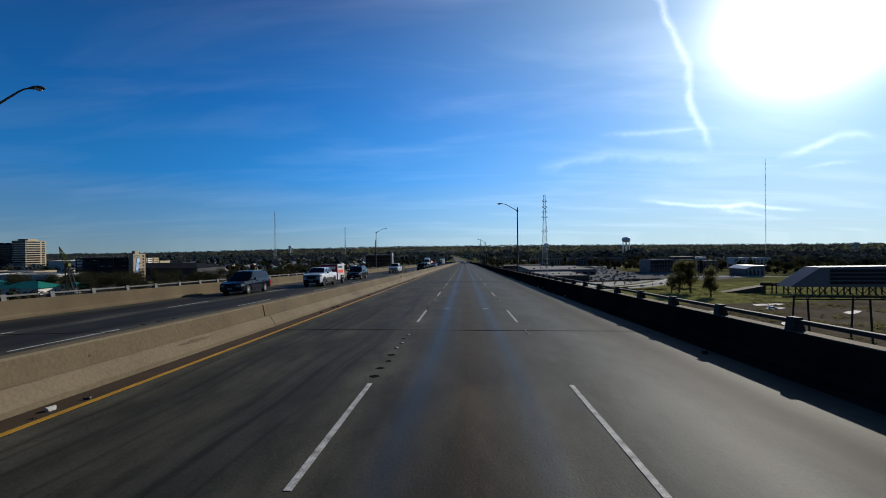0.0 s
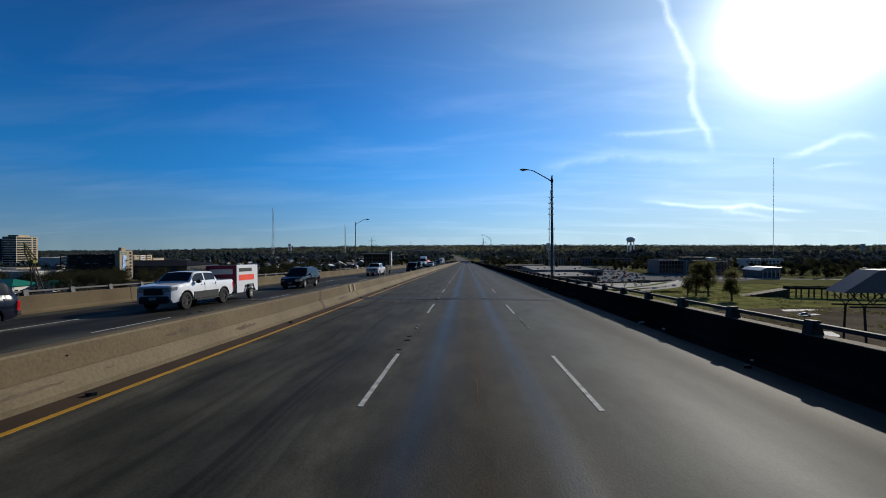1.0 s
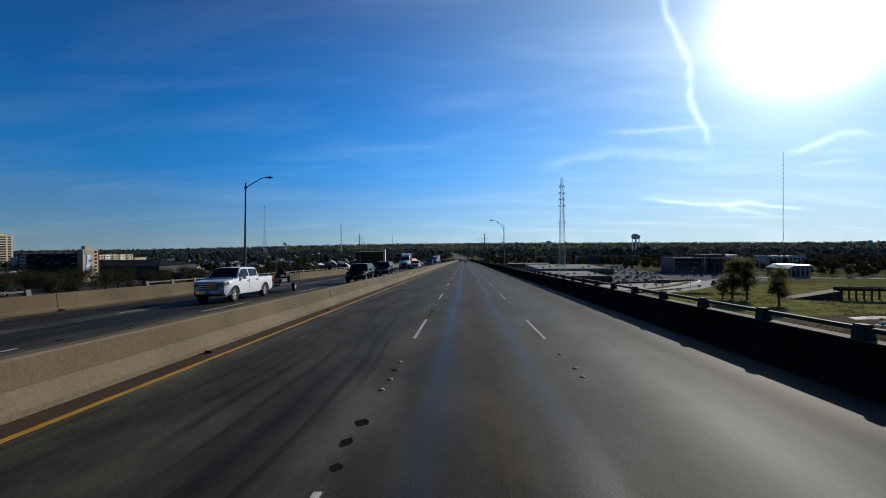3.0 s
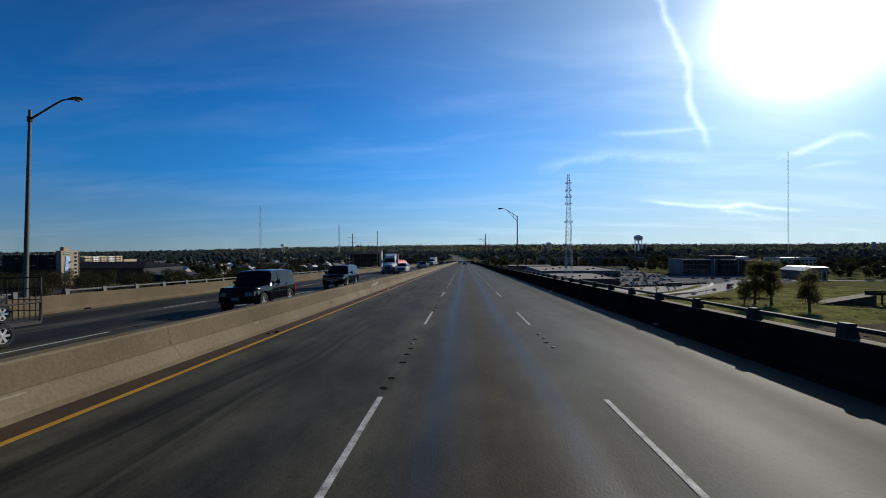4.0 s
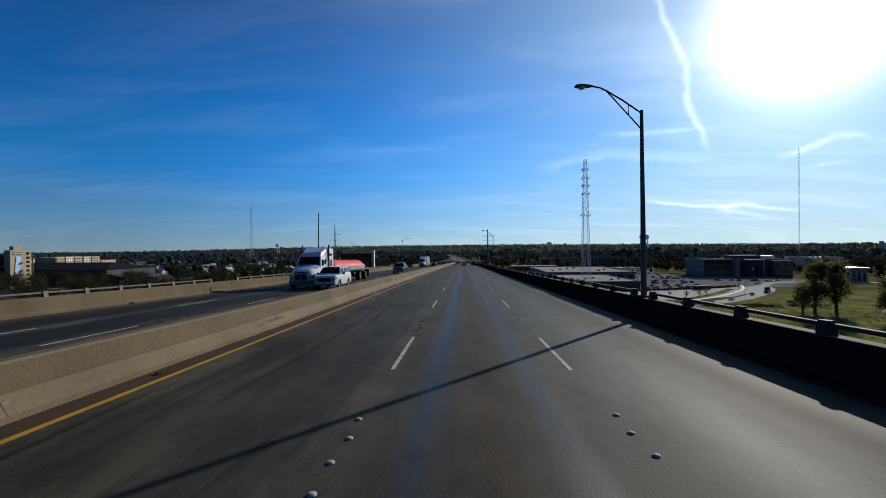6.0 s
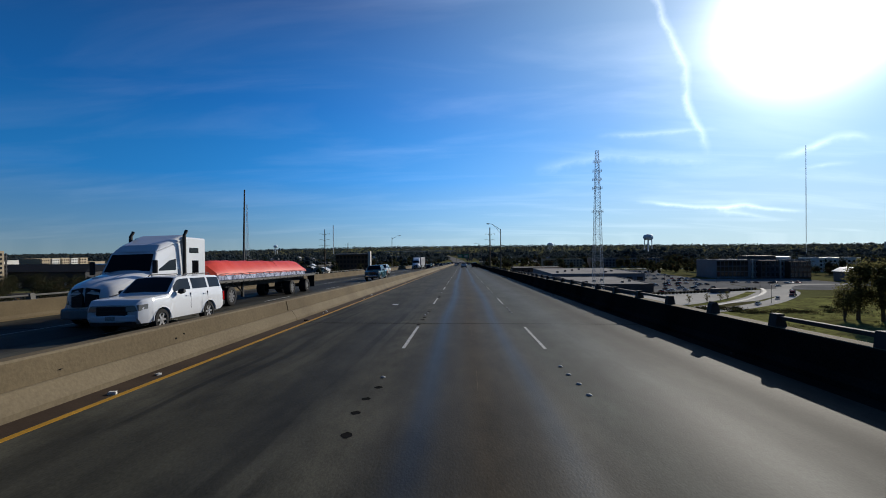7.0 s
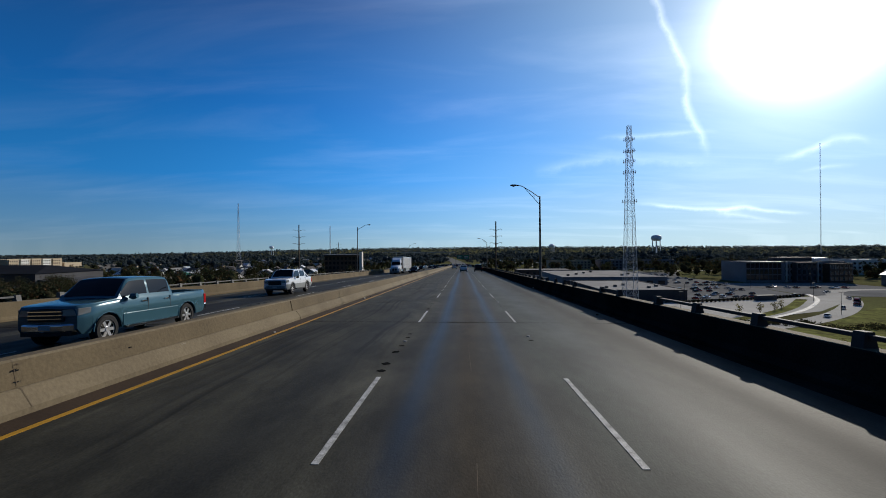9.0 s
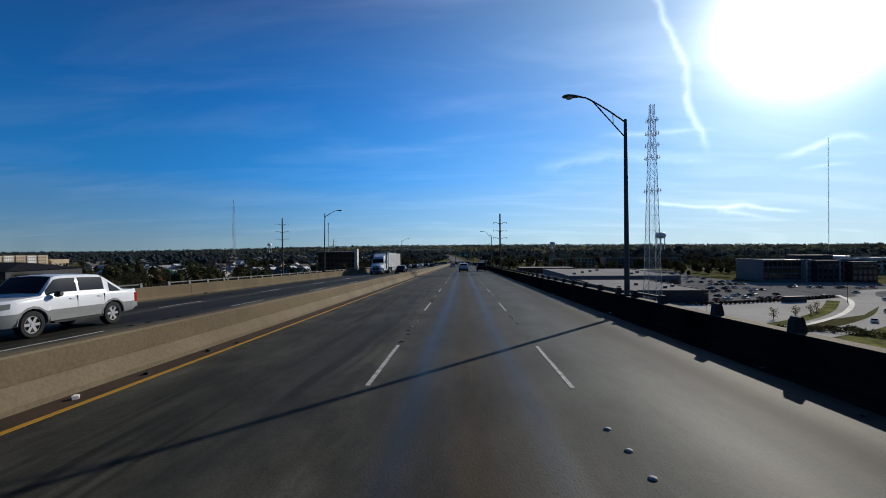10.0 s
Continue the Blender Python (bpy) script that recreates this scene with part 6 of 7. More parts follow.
def quad_pane(c, s0, s1, t0, t1, out, thick=0.02):
    """A thin pane on the quad c (bottom-left, bottom-right, top-right, top-left), moved out along out."""
    c = [Vector(p) for p in c]
    at = lambda s, t: (c[0] * (1 - s) + c[1] * s) * (1 - t) + (c[3] * (1 - s) + c[2] * s) * t
    q = [at(s0, t0), at(s1, t0), at(s1, t1), at(s0, t1)]
    o = Vector(out).normalized()
    v = [p - o * thick for p in q] + [p + o * 0.008 for p in q]
    return Shape().add(v, [(0, 1, 2, 3), (4, 7, 6, 5), (0, 4, 5, 1), (1, 5, 6, 2), (2, 6, 7, 3), (3, 7, 4, 0)])


wheel_cache = {}


def wheel(parent, x, y, r, w, side, rim_mat, spokes=6):
    """A tyre with its spoked rim; side is +1 or -1, the outer side."""
    key = (round(r, 2), round(w, 2), side, spokes)
    if key not in wheel_cache:
        t = Shape()
        n = 24
        prof = [(-w / 2, r * 0.66), (-w / 2, r * 0.92), (-w / 2 + 0.03, r), (w / 2 - 0.03, r), (w / 2, r * 0.92), (w / 2, r * 0.66)]
        v = [(px, pr * math.cos(2 * math.pi * j / n), pr * math.sin(2 * math.pi * j / n)) for px, pr in prof for j in range(n)]
        t.add(v, [(i * n + j, i * n + (j + 1) % n, (i + 1) % 6 * n + (j + 1) % n, (i + 1) % 6 * n + j) for i in range(6) for j in range(n)])
        rim = Shape()
        x0 = side * (w / 2 - 0.03)
        rr = r * 0.67
        ring = [(x0, rr * math.cos(2 * math.pi * j / n), rr * math.sin(2 * math.pi * j / n)) for j in range(n)]
        ring2 = [(x0, rr * 0.86 * math.cos(2 * math.pi * j / n), rr * 0.86 * math.sin(2 * math.pi * j / n)) for j in range(n)]
        rim.add(ring + ring2, [(j, (j + 1) % n, n + (j + 1) % n, n + j) for j in range(n)])
        for k in range(spokes):
            a = 2 * math.pi * k / spokes
            ca, sa = math.cos(a), math.sin(a)
            ww = rr * 0.16
            for e in ((0.1, 0.9),):
                p = [(x0 + side * 0.006, ca * rr * q - sa * ww * b, sa * rr * q + ca * ww * b) for q in e for b in (-1, 1)]
                rim.add(p, [(0, 1, 3, 2)])
        rim.tube([(x0 - side * 0.02, 0, 0), (x0 + side * 0.02, 0, 0)], rr * 0.26, 10)
        back = Shape().tube([(x0 - side * 0.08, 0, 0), (x0 - side * 0.06, 0, 0)], rr * 0.98, n)
        wheel_cache[key] = (t.mesh("tyre", True), rim.mesh("rim"), back.mesh("wheel_disc"))
    tm, rm, bk = wheel_cache[key]
    ob = part("wheel", tm.copy(), rubber, parent, m=pose(x, y, r))
    ob.name = "wheel"
    part("rim", rm.copy(), rim_mat, ob)
    part("brake_disc", bk.copy(), dark_steel, ob)
    return ob


def car(label, category, m, body_paint, L=4.8, W=1.9, H=1.75, clr=0.25, belt=1.08, hood=1.02, nose=0.72, ws0=1.25, ws1=2.05, roof_end=4.35, tail=4.72, axles=(0.92, 3.72), r=0.36,
        bed=None, rim_mat=None, cladding=None, panes=((0.03, 0.36), (0.40, 0.68), (0.72, 0.95)), boxy=0.0, grille=None, name="car", chrome_trim=False, roof_rack=False, taper=0.16, clad_top=None):
    """A car with its nose at y = 0 and its tail at y = L. bed: where a pickup's open bed begins."""
    rim_mat = rim_mat or alloy
    grille = grille or trim_black
    ob = thing(name, label, category, m, "cars on the motorway")
    ra = r * 1.22
    wt = W / 2 - taper - 0.04
    ge, re = bed if bed else tail, roof_end
    tops = [(0.0, nose + 0.08), (0.04, nose + 0.15), (0.14, hood - 0.10 * (1 - boxy) - 0.035), (0.4, hood - 0.04), (ws0 - 0.15, hood + 0.01), (ws0, hood + 0.035), ((ws0 + ws1) / 2, (hood + H) / 2 + 0.03), (ws1 - 0.06, H - 0.055), (ws1 + 0.1, H - 0.012), (ws1 + 0.45, H + 0.004), (re - 0.6, H), (re - 0.12, H - 0.02), (re, H - 0.06)]
    tops += [(bed, belt + 0.05), (L, belt + 0.05)] if bed else [(ge - 0.02, belt + 0.06), (L - 0.02, belt - 0.02), (L, belt - 0.12)]
    tops.sort()
    lows = [(0.0, clr + 0.16), (0.12, clr)]
    for ay in axles:
        lows += [(ay - ra - 0.001, clr)] + arc(ay, r, ra, 8) + [(ay + ra + 0.001, clr)]
    lows += [(L - 0.25, clr + 0.05), (L, clr + 0.2)]
    form = CarForm(W, L, clr, belt, tops, lows, H, taper, bed)
    part("body", form.skin(), body_paint, ob, smooth=True)
    if clad_top:
        part("lower_cladding", form.skin(clad_top, 0.014), cladding, ob, "grey plastic lower cladding", smooth=True)
    part("underbody", Shape().box(-W / 2 + 0.2, W / 2 - 0.2, 0.25, L - 0.25, clr - 0.02, clr + 0.5), trim_black, ob)
    part("windshield", form.end_pane(ws0 + 0.06, ws1 - 0.04, 0.88, -1), car_glass, ob, smooth=True)
    part("rear_window", form.end_pane(re + 0.03, re + 0.03 + (ge - re - 0.06) * 0.7, 0.86, 1), car_glass, ob, smooth=True)
    span = ge - ws0
    for sgn in (1, -1):
        for s0, s1 in panes:
            part("side_window", form.side_pane(sgn, ws0 + span * s0, ws0 + span * s1), car_glass, ob, smooth=True)
        for k, (s0, s1) in enumerate(panes[:2]):
            yd = ws0 + span * (s1 - 0.05)
            part("door_handle", Shape().box(sgn * (W / 2 - 0.02), sgn * (W / 2 + 0.015), yd - 0.2, yd, belt - 0.14, belt - 0.10), chrome if chrome_trim else body_paint, ob)
            part("door_seam", Shape().box(sgn * (W / 2 - 0.03), sgn * (W / 2 + 0.003), yd + 0.08, yd + 0.095, clr + 0.25, belt - 0.03), trim_black, ob)
        mirror = part("mirror", Shape().tube([(sgn * (W / 2 - 0.02), ws0 + 0.42, belt + 0.02), (sgn * (W / 2 + 0.07), ws0 + 0.42, belt + 0.06), (sgn * (W / 2 + 0.22), ws0 + 0.44, belt + 0.08)], [0.03, 0.10, 0.08], 8), trim_black if not chrome_trim else body_paint, ob)
        part("headlight", Shape().add([(sgn * (W / 2 - 0.52), -0.10, nose - 0.12), (sgn * (W / 2 - 0.14), -0.02, nose - 0.12), (sgn * (W / 2 - 0.03), 0.28, nose - 0.06), (sgn * (W / 2 - 0.52), 0.3, nose - 0.12), (sgn * (W / 2 - 0.52), -0.09, nose + 0.06), (sgn * (W / 2 - 0.14), -0.01, nose + 0.08), (sgn * (W / 2 - 0.03), 0.30, nose + 0.10), (sgn * (W / 2 - 0.52), 0.3, nose + 0.08)], [(0, 1, 2, 3), (4, 5, 6, 7), (0, 1, 5, 4), (1, 2, 6, 5), (2, 3, 7, 6), (3, 0, 4, 7)]), head_lens, ob, bevel=0.015)
        part("taillight", Shape().box(sgn * (W / 2 - 0.2), sgn * (W / 2 - 0.02), L - 0.12, L + 0.008, belt - 0.5, belt - 0.12), lens_red, ob, bevel=0.02)
        if cladding:
            part("cladding", Shape().box(sgn * (W / 2 - 0.05), sgn * (W / 2 + 0.012), axles[0] + ra + 0.04, axles[1] - ra - 0.04, clr + 0.05, clr + 0.42), cladding, ob, bevel=0.012)
            part("running_board", Shape().box(sgn * (W / 2 - 0.05), sgn * (W / 2 + 0.1), axles[0] + ra + 0.1, axles[1] - ra - 0.1, clr - 0.02, clr + 0.04), chrome if chrome_trim else trim_black, ob)
        for ay in axles:
            wheel(ob, sgn * (W / 2 - 0.13), ay, r, 0.24, sgn, rim_mat)
            lip = Shape().tube([(sgn * (W / 2 - 0.005), ay - ra * math.cos(math.pi * k / 8), r + ra * math.sin(math.pi * k / 8)) for k in range(9)], 0.022, 5)
            part("wheel_arch", lip, cladding or body_paint, ob)
    part("grille", Shape().box(-W / 2 + 0.5, W / 2 - 0.5, -0.105, 0.1, nose - 0.26, nose + 0.05), grille, ob, bevel=0.03)
    for k in range(3):
        part("grille_bar", Shape().box(-W / 2 + 0.52, W / 2 - 0.52, -0.116, 0.0, nose - 0.2 + 0.1 * k, nose - 0.17 + 0.1 * k), chrome if chrome_trim else dark_steel, ob)
    bumper = Shape()
    bx = [-W / 2 + 0.13, -W / 2 + 0.24, -W / 4, 0, W / 4, W / 2 - 0.24, W / 2 - 0.13]
    by = [0.22, -0.03, -0.115, -0.135, -0.115, -0.03, 0.22]
    bz = [(0.02, 0.07), (0.0, 0.12), (0.0, 0.26), (0.03, 0.31), (0.14, 0.31), (0.14, 0.07)]
    bumper.add([(x, y + dy, clr + dz) for x, y in zip(bx, by) for dy, dz in bz], [(i * 6 + k, i * 6 + (k + 1) % 6, (i + 1) * 6 + (k + 1) % 6, (i + 1) * 6 + k) for i in range(6) for k in range(6)] + [tuple(range(6)), tuple(range(36, 42))])
    part("front_bumper", bumper, chrome if chrome_trim and bed else (cladding or body_paint), ob, bevel=0.015)
    part("air_dam", Shape().box(-W / 2 + 0.3, W / 2 - 0.3, -0.1, 0.2, clr - 0.02, clr + 0.09), trim_black, ob)
    part("number_plate", Shape().box(-0.16, 0.16, -0.145, -0.12, clr + 0.14, clr + 0.27), faded_paint, ob, "plain pale number plate")
    part("rear_bumper", Shape().box(-W / 2 + 0.04, W / 2 - 0.04, L - 0.12, L + 0.07, clr + 0.14, clr + 0.36), chrome if chrome_trim else (cladding or trim_black), ob, bevel=0.04)
    if bed:
        part("bed_liner", Shape().box(-W / 2 + 0.26, W / 2 - 0.26, bed + 0.05, L - 0.13, belt - 0.46, belt - 0.41), trim_black, ob, "dark open load bed")
    if roof_rack:
        for sgn in (-1, 1):
            part("roof_rail", Shape().tube([(sgn * wt * 0.85, ws1 + 0.5, H), (sgn * wt * 0.85, ws1 + 0.6, H + 0.06), (sgn * wt * 0.85, re - 0.5, H + 0.06), (sgn * wt * 0.85, re - 0.4, H)], 0.02, 6), trim_black, ob)
    return ob


def on_left(x, y):
    return BRIDGE @ pose(x, y, left_z(x), 0, -math.degrees(math.atan(CROSS)))


white_paint_car = paint("white_car_paint", (0.56, 0.57, 0.58))
black_paint_car = paint("black_car_paint", (0.004, 0.0045, 0.006), spec=0.22)
navy_paint_car = paint("dark_blue_car_paint", (0.004, 0.006, 0.014), 0.1, 0.25)
teal_paint_car = paint("blue_green_metallic_paint", (0.038, 0.09, 0.115), 0.2)
silver_paint_car = paint("silver_car_paint", (0.42, 0.43, 0.44), 0.6)
grey_cladding = material("grey_plastic_cladding", (0.16, 0.17, 0.165), 0.6, var=0.1, bump=0.0)
red_paint_car = paint("red_car_paint", (0.3, 0.02, 0.02))

SUV = dict(L=4.75, W=1.92, H=1.76, clr=0.27)
BIG_SUV = dict(L=5.13, W=2.0, H=1.90, belt=1.22, hood=1.2, nose=0.88, ws0=1.35, ws1=2.0, roof_end=4.95, tail=5.05, axles=(0.98, 3.92), r=0.40, boxy=0.6, clr=0.35)
PICKUP = dict(L=5.7, W=2.0, H=1.92, belt=1.25, hood=1.27, nose=1.03, ws0=1.25, ws1=1.85, roof_end=3.6, tail=3.85, bed=3.75, axles=(0.84, 4.49), r=0.42, clr=0.40, boxy=0.7, panes=((0.03, 0.5), (0.54, 0.93)))
car("dark blue mid-size SUV with bright alloy wheels", "car", on_left(-17.6, 23.8), navy_paint_car, **SUV, roof_rack=True)
car("white double-cab pickup with black wheel arches towing a box trailer", "pickup truck", on_left(-14.6, 32.7), white_paint_car, **{**PICKUP, "L": 5.2, "W": 1.92, "H": 1.82, "axles": (0.92, 4.15), "bed": 3.55, "tail": 3.6, "roof_end": 3.35}, rim_mat=trim_black, cladding=trim_black, name="pickup_truck")
car("dark blue SUV with silver roof rails", "car", on_left(-14.8, 48.8), black_paint_car, **SUV, roof_rack=True)
car("white double-cab pickup towing a small open trailer", "pickup truck", on_left(-14.2, 77.8), white_paint_car, **PICKUP, chrome_trim=True, name="pickup_truck")
car("shiny black full-size SUV with chrome door handles", "car", on_left(-11.25, 111.0), black_paint_car, **BIG_SUV, chrome_trim=True, cladding=black_paint_car, roof_rack=True)
car("white boxy three-row SUV with dark windows", "car", on_left(-11.6, 152.2), white_paint_car, **{**BIG_SUV, "L": 4.85, "H": 1.84, "roof_end": 4.65, "tail": 4.78, "axles": (0.93, 3.7), "r": 0.37}, roof_rack=True)
car("blue-green crew-cab pickup with chrome trim and bumper", "pickup truck", on_left(-11.5, 191.9), teal_paint_car, **PICKUP, chrome_trim=True, cladding=teal_paint_car, name="pickup_truck")
av = car("white pickup with grey lower cladding and sloping sail panels", "pickup truck", on_left(-14.5, 213.2), white_paint_car, **{**PICKUP, "L": 5.3, "axles": (0.95, 4.08), "bed": 3.9, "tail": 3.95, "roof_end": 3.74, "H": 1.95}, cladding=grey_cladding, clad_top=0.80, name="pickup_truck")
for sgn in (-1, 1):
    part("sail_panel", Shape().add([(sgn * 0.94, 3.8, 1.18), (sgn * 0.94, 4.8, 1.18), (sgn * 0.80, 3.7, 1.86), (sgn * 0.87, 3.8, 1.18), (sgn * 0.87, 4.8, 1.18), (sgn * 0.74, 3.7, 1.86)], [(0, 1, 2), (3, 5, 4), (0, 3, 4, 1), (1, 4, 5, 2), (2, 5, 3, 0)]), white_paint_car, av, "white sail panel")
    part("sail_window", Shape().add([(sgn * 0.95, 3.99, 1.25), (sgn * 0.95, 4.5, 1.25), (sgn * 0.85, 3.95, 1.62), (sgn * 0.90, 3.99, 1.25), (sgn * 0.90, 4.5, 1.25), (sgn * 0.81, 3.95, 1.62)], [(0, 1, 2), (3, 5, 4), (0, 3, 4, 1), (1, 4, 5, 2), (2, 5, 3, 0)]), car_glass, av)

# boxy off-roader with spare wheel
jeep = car("black boxy off-road car with round lamps and a spare wheel", "car", on_left(-10.45, 94.3), black_paint_car, L=4.4, W=1.88, H=1.85, clr=0.42, belt=1.22, hood=1.16, nose=0.85, ws0=1.5, ws1=1.72, roof_end=4.25, tail=4.32, axles=(0.72, 3.67), r=0.42, boxy=1.0, cladding=black_paint_car, panes=((0.03, 0.3), (0.36, 0.64), (0.70, 0.96)), taper=0.06)
wheel(jeep, 0, 4.55, 0.40, 0.24, 1, alloy).matrix_basis = pose(0, 4.52, 1.0, 0, 0, 90)

# rental box trailer behind the white pickup
bt = thing("box_trailer", "white and red box trailer with orange stripe and grey skirt", "trailer", on_left(-14.7, 38.4), "cars on the motorway")
part("body", Shape().box(-0.95, 0.95, 0, 2.6, 0.42, 2.1), white_paint_car, bt, bevel=0.03)
part("front_panel", Shape().box(-0.93, 0.93, -0.006, 0.05, 0.95, 2.08), material("dark_red_panel", (0.16, 0.02, 0.035), 0.5, var=0.1, bump=0), bt, "dark red front panel")
part("skirt", Shape().box(-0.96, 0.96, -0.012, 0.02, 0.42, 0.95), grey_cladding, bt)
orange = material("orange_red_stripe", (0.65, 0.06, 0.03), 0.5, var=0.1, bump=0)
for sgn in (-1, 1):
    part("stripe", Shape().box(sgn * 0.94, sgn * 0.957, 0.25, 2.1, 1.15, 1.5), orange, bt, "orange-red stripe")
    part("logo_bar", Shape().box(sgn * 0.94, sgn * 0.957, 0.25, 1.8, 1.68, 1.9), trim_black, bt, "dark bar where a name stands")
    part("fender", Shape().tube([(sgn * 1.05, 1.0, 0.5), (sgn * 1.05, 1.15, 0.85), (sgn * 1.05, 1.75, 0.85), (sgn * 1.05, 1.95, 0.5)], 0.08, 6), trim_black, bt)
    wheel(bt, sgn * 1.03, 1.45, 0.34, 0.2, sgn, alloy)
part("logo_bar", Shape().box(-0.7, 0.7, -0.012, 0.0, 1.55, 1.85), white_wall, bt, "pale bar where a name stands")
part("tow_bar", Shape().tube([(-0.5, 0.1, 0.45), (0, -0.9, 0.45), (0.5, 0.1, 0.45)], 0.05, 6), dark_steel, bt)

# open utility trailer with a machine on it
ut = thing("utility_trailer", "small open steel trailer carrying a mower", "trailer", on_left(-14.2, 84.6), "cars on the motorway")
part("bed", Shape().box(-0.95, 0.95, 0, 3.6, 0.5, 0.6), dark_steel, ut)
part("tow_bar", Shape().tube([(-0.6, 0.1, 0.52), (0, -1.0, 0.52), (0.6, 0.1, 0.52)], 0.045, 6), dark_steel, ut)
for sgn in (-1, 1):
    part("side_rail", Shape().tube([(sgn * 0.95, 0.05, 0.6), (sgn * 0.95, 0.05, 1.15), (sgn * 0.95, 3.55, 1.15), (sgn * 0.95, 3.55, 0.6)], 0.03, 6), dark_steel, ut)
    wheel(ut, sgn * 1.08, 2.3, 0.33, 0.2, sgn, alloy)
gate = part("ramp_gate", Shape().tube([(-0.92, 3.62, 0.58), (-0.92, 3.62, 1.9), (0.92, 3.62, 1.9), (0.92, 3.62, 0.58), (-0.92, 3.62, 0.58)], 0.03, 6), dark_steel, ut, "open steel ramp gate")
for k in range(9):
    part("gate_bar", Shape().tube([(-0.74 + 0.185 * k, 3.62, 0.58), (-0.74 + 0.185 * k, 3.62, 1.9)], 0.014, 5), dark_steel, gate)
for k in range(3):
    part("gate_bar", Shape().tube([(-0.92, 3.62, 0.9 + 0.33 * k), (0.92, 3.62, 0.9 + 0.33 * k)], 0.014, 5), dark_steel, gate)
mw = thing("mower", "dusty ride-on mower with a roll bar", "mower", on_left(-14.2, 86.2) @ pose(0, 0, 0.6), "cars on the motorway")
part("engine", Shape().box(-0.35, 0.35, 0.9, 1.6, 0.25, 0.8), trim_black, mw, bevel=0.06)
part("seat", Shape().box(-0.25, 0.25, 0.35, 0.85, 0.5, 0.62).box(-0.25, 0.25, 0.78, 0.88, 0.62, 1.05), trim_black, mw, bevel=0.05)
part("mower_deck", Shape().box(-0.6, 0.6, -0.4, 0.6, 0.12, 0.35), grey_cladding, mw, bevel=0.05)
part("roll_bar", Shape().tube([(-0.4, 0.95, 0.4), (-0.4, 0.95, 1.35), (0.4, 0.95, 1.35), (0.4, 0.95, 0.4)], 0.03, 6), galvanised, mw)
for sgn in (-1, 1):
    wheel(mw, sgn * 0.5, 1.2, 0.28, 0.22, sgn, alloy)
    wheel(mw, sgn * 0.45, -0.3, 0.17, 0.14, sgn, alloy)


# ---- heavy trucks ----
def tractor(label, m, tall=3.6, body=None):
    ob = thing("truck_tractor", label, "truck", m, "heavy trucks")
    body = body or white_paint_car
    hood = Shape()
    rows = [(0.0, 0.72, 0.72, 1.25), (0.06, 0.80, 0.70, 1.45), (0.35, 0.92, 0.70, 1.66), (0.9, 1.02, 0.95, 1.82), (1.5, 1.08, 1.0, 1.96), (2.05, 1.12, 0.85, 2.08)]
    hv = []
    for y, w, lo, hi in rows:
        side = [(w, lo), (w * 1.02, lo + (hi - lo) * 0.5), (w * 0.96, hi - 0.16), (w * 0.78, hi - 0.03), (w * 0.35, hi + 0.04)]
        hv += [(x, y - (0.12 * (1 - (x / w) ** 2) if y < 0.1 else 0), z) for x, z in side + [(-x, z) for x, z in reversed(side)]]
    hood.add(hv, [(i * 10 + k, i * 10 + (k + 1) % 10, (i + 1) * 10 + (k + 1) % 10, (i + 1) * 10 + k) for i in range(5) for k in range(10)] + [tuple(range(10)), tuple(range(50, 60))])
    part("hood", hood, body, ob, smooth=True)
    for s in (-1, 1):
        part("grille", Shape().add([(s * 0.05, -0.14, 0.78), (s * 0.50, -0.10, 0.78), (s * 0.56, -0.02, 1.42), (s * 0.06, -0.10, 1.5), (s * 0.05, 0.1, 0.78), (s * 0.50, 0.1, 0.78), (s * 0.56, 0.15, 1.42), (s * 0.06, 0.15, 1.5)], [(0, 1, 2, 3), (4, 7, 6, 5), (0, 4, 5, 1), (1, 5, 6, 2), (2, 6, 7, 3), (3, 7, 4, 0)]), trim_black, ob, "tall black grille half")
        for k in range(5):
            part("grille_bar", Shape().box(s * 0.07, s * 0.5, -0.145 + 0.006 * k, -0.05, 0.86 + 0.12 * k, 0.875 + 0.12 * k), dark_steel, ob)
    bump = Shape()
    bx, by = [-1.2, -1.0, -0.5, 0, 0.5, 1.0, 1.2], [0.35, -0.02, -0.2, -0.24, -0.2, -0.02, 0.35]
    bump.add([(x, y + d, z) for x, y in zip(bx, by) for d, z in ((0.03, 0.34), (0.0, 0.4), (0.0, 0.66), (0.05, 0.72), (0.25, 0.72), (0.25, 0.34))], [(i * 6 + k, i * 6 + (k + 1) % 6, (i + 1) * 6 + (k + 1) % 6, (i + 1) * 6 + k) for i in range(6) for k in range(6)] + [tuple(range(6)), tuple(range(36, 42))])
    part("bumper", bump, grey_cladding, ob, "grey wrap-round bumper", bevel=0.02)
    cab = Shape()
    cv = [(-1.15, 1.9, 0.8), (1.15, 1.9, 0.8), (1.15, 3.9, 0.8), (-1.15, 3.9, 0.8), (-1.0, 2.35, 2.85), (1.0, 2.35, 2.85), (1.08, 3.9, tall - 0.2), (-1.08, 3.9, tall - 0.2), (-1.12, 1.95, 2.0), (1.12, 1.95, 2.0), (1.15, 3.9, 2.0), (-1.15, 3.9, 2.0)]
    cab.add(cv, [(0, 1, 9, 8), (8, 9, 5, 4), (1, 2, 10, 9), (9, 10, 6, 5), (2, 3, 11, 10), (10, 11, 7, 6), (3, 0, 8, 11), (11, 8, 4, 7), (4, 5, 6, 7), (0, 3, 2, 1)])
    part("cab", cab, body, ob, bevel=0.06)
    C = [Vector(p) for p in cv]
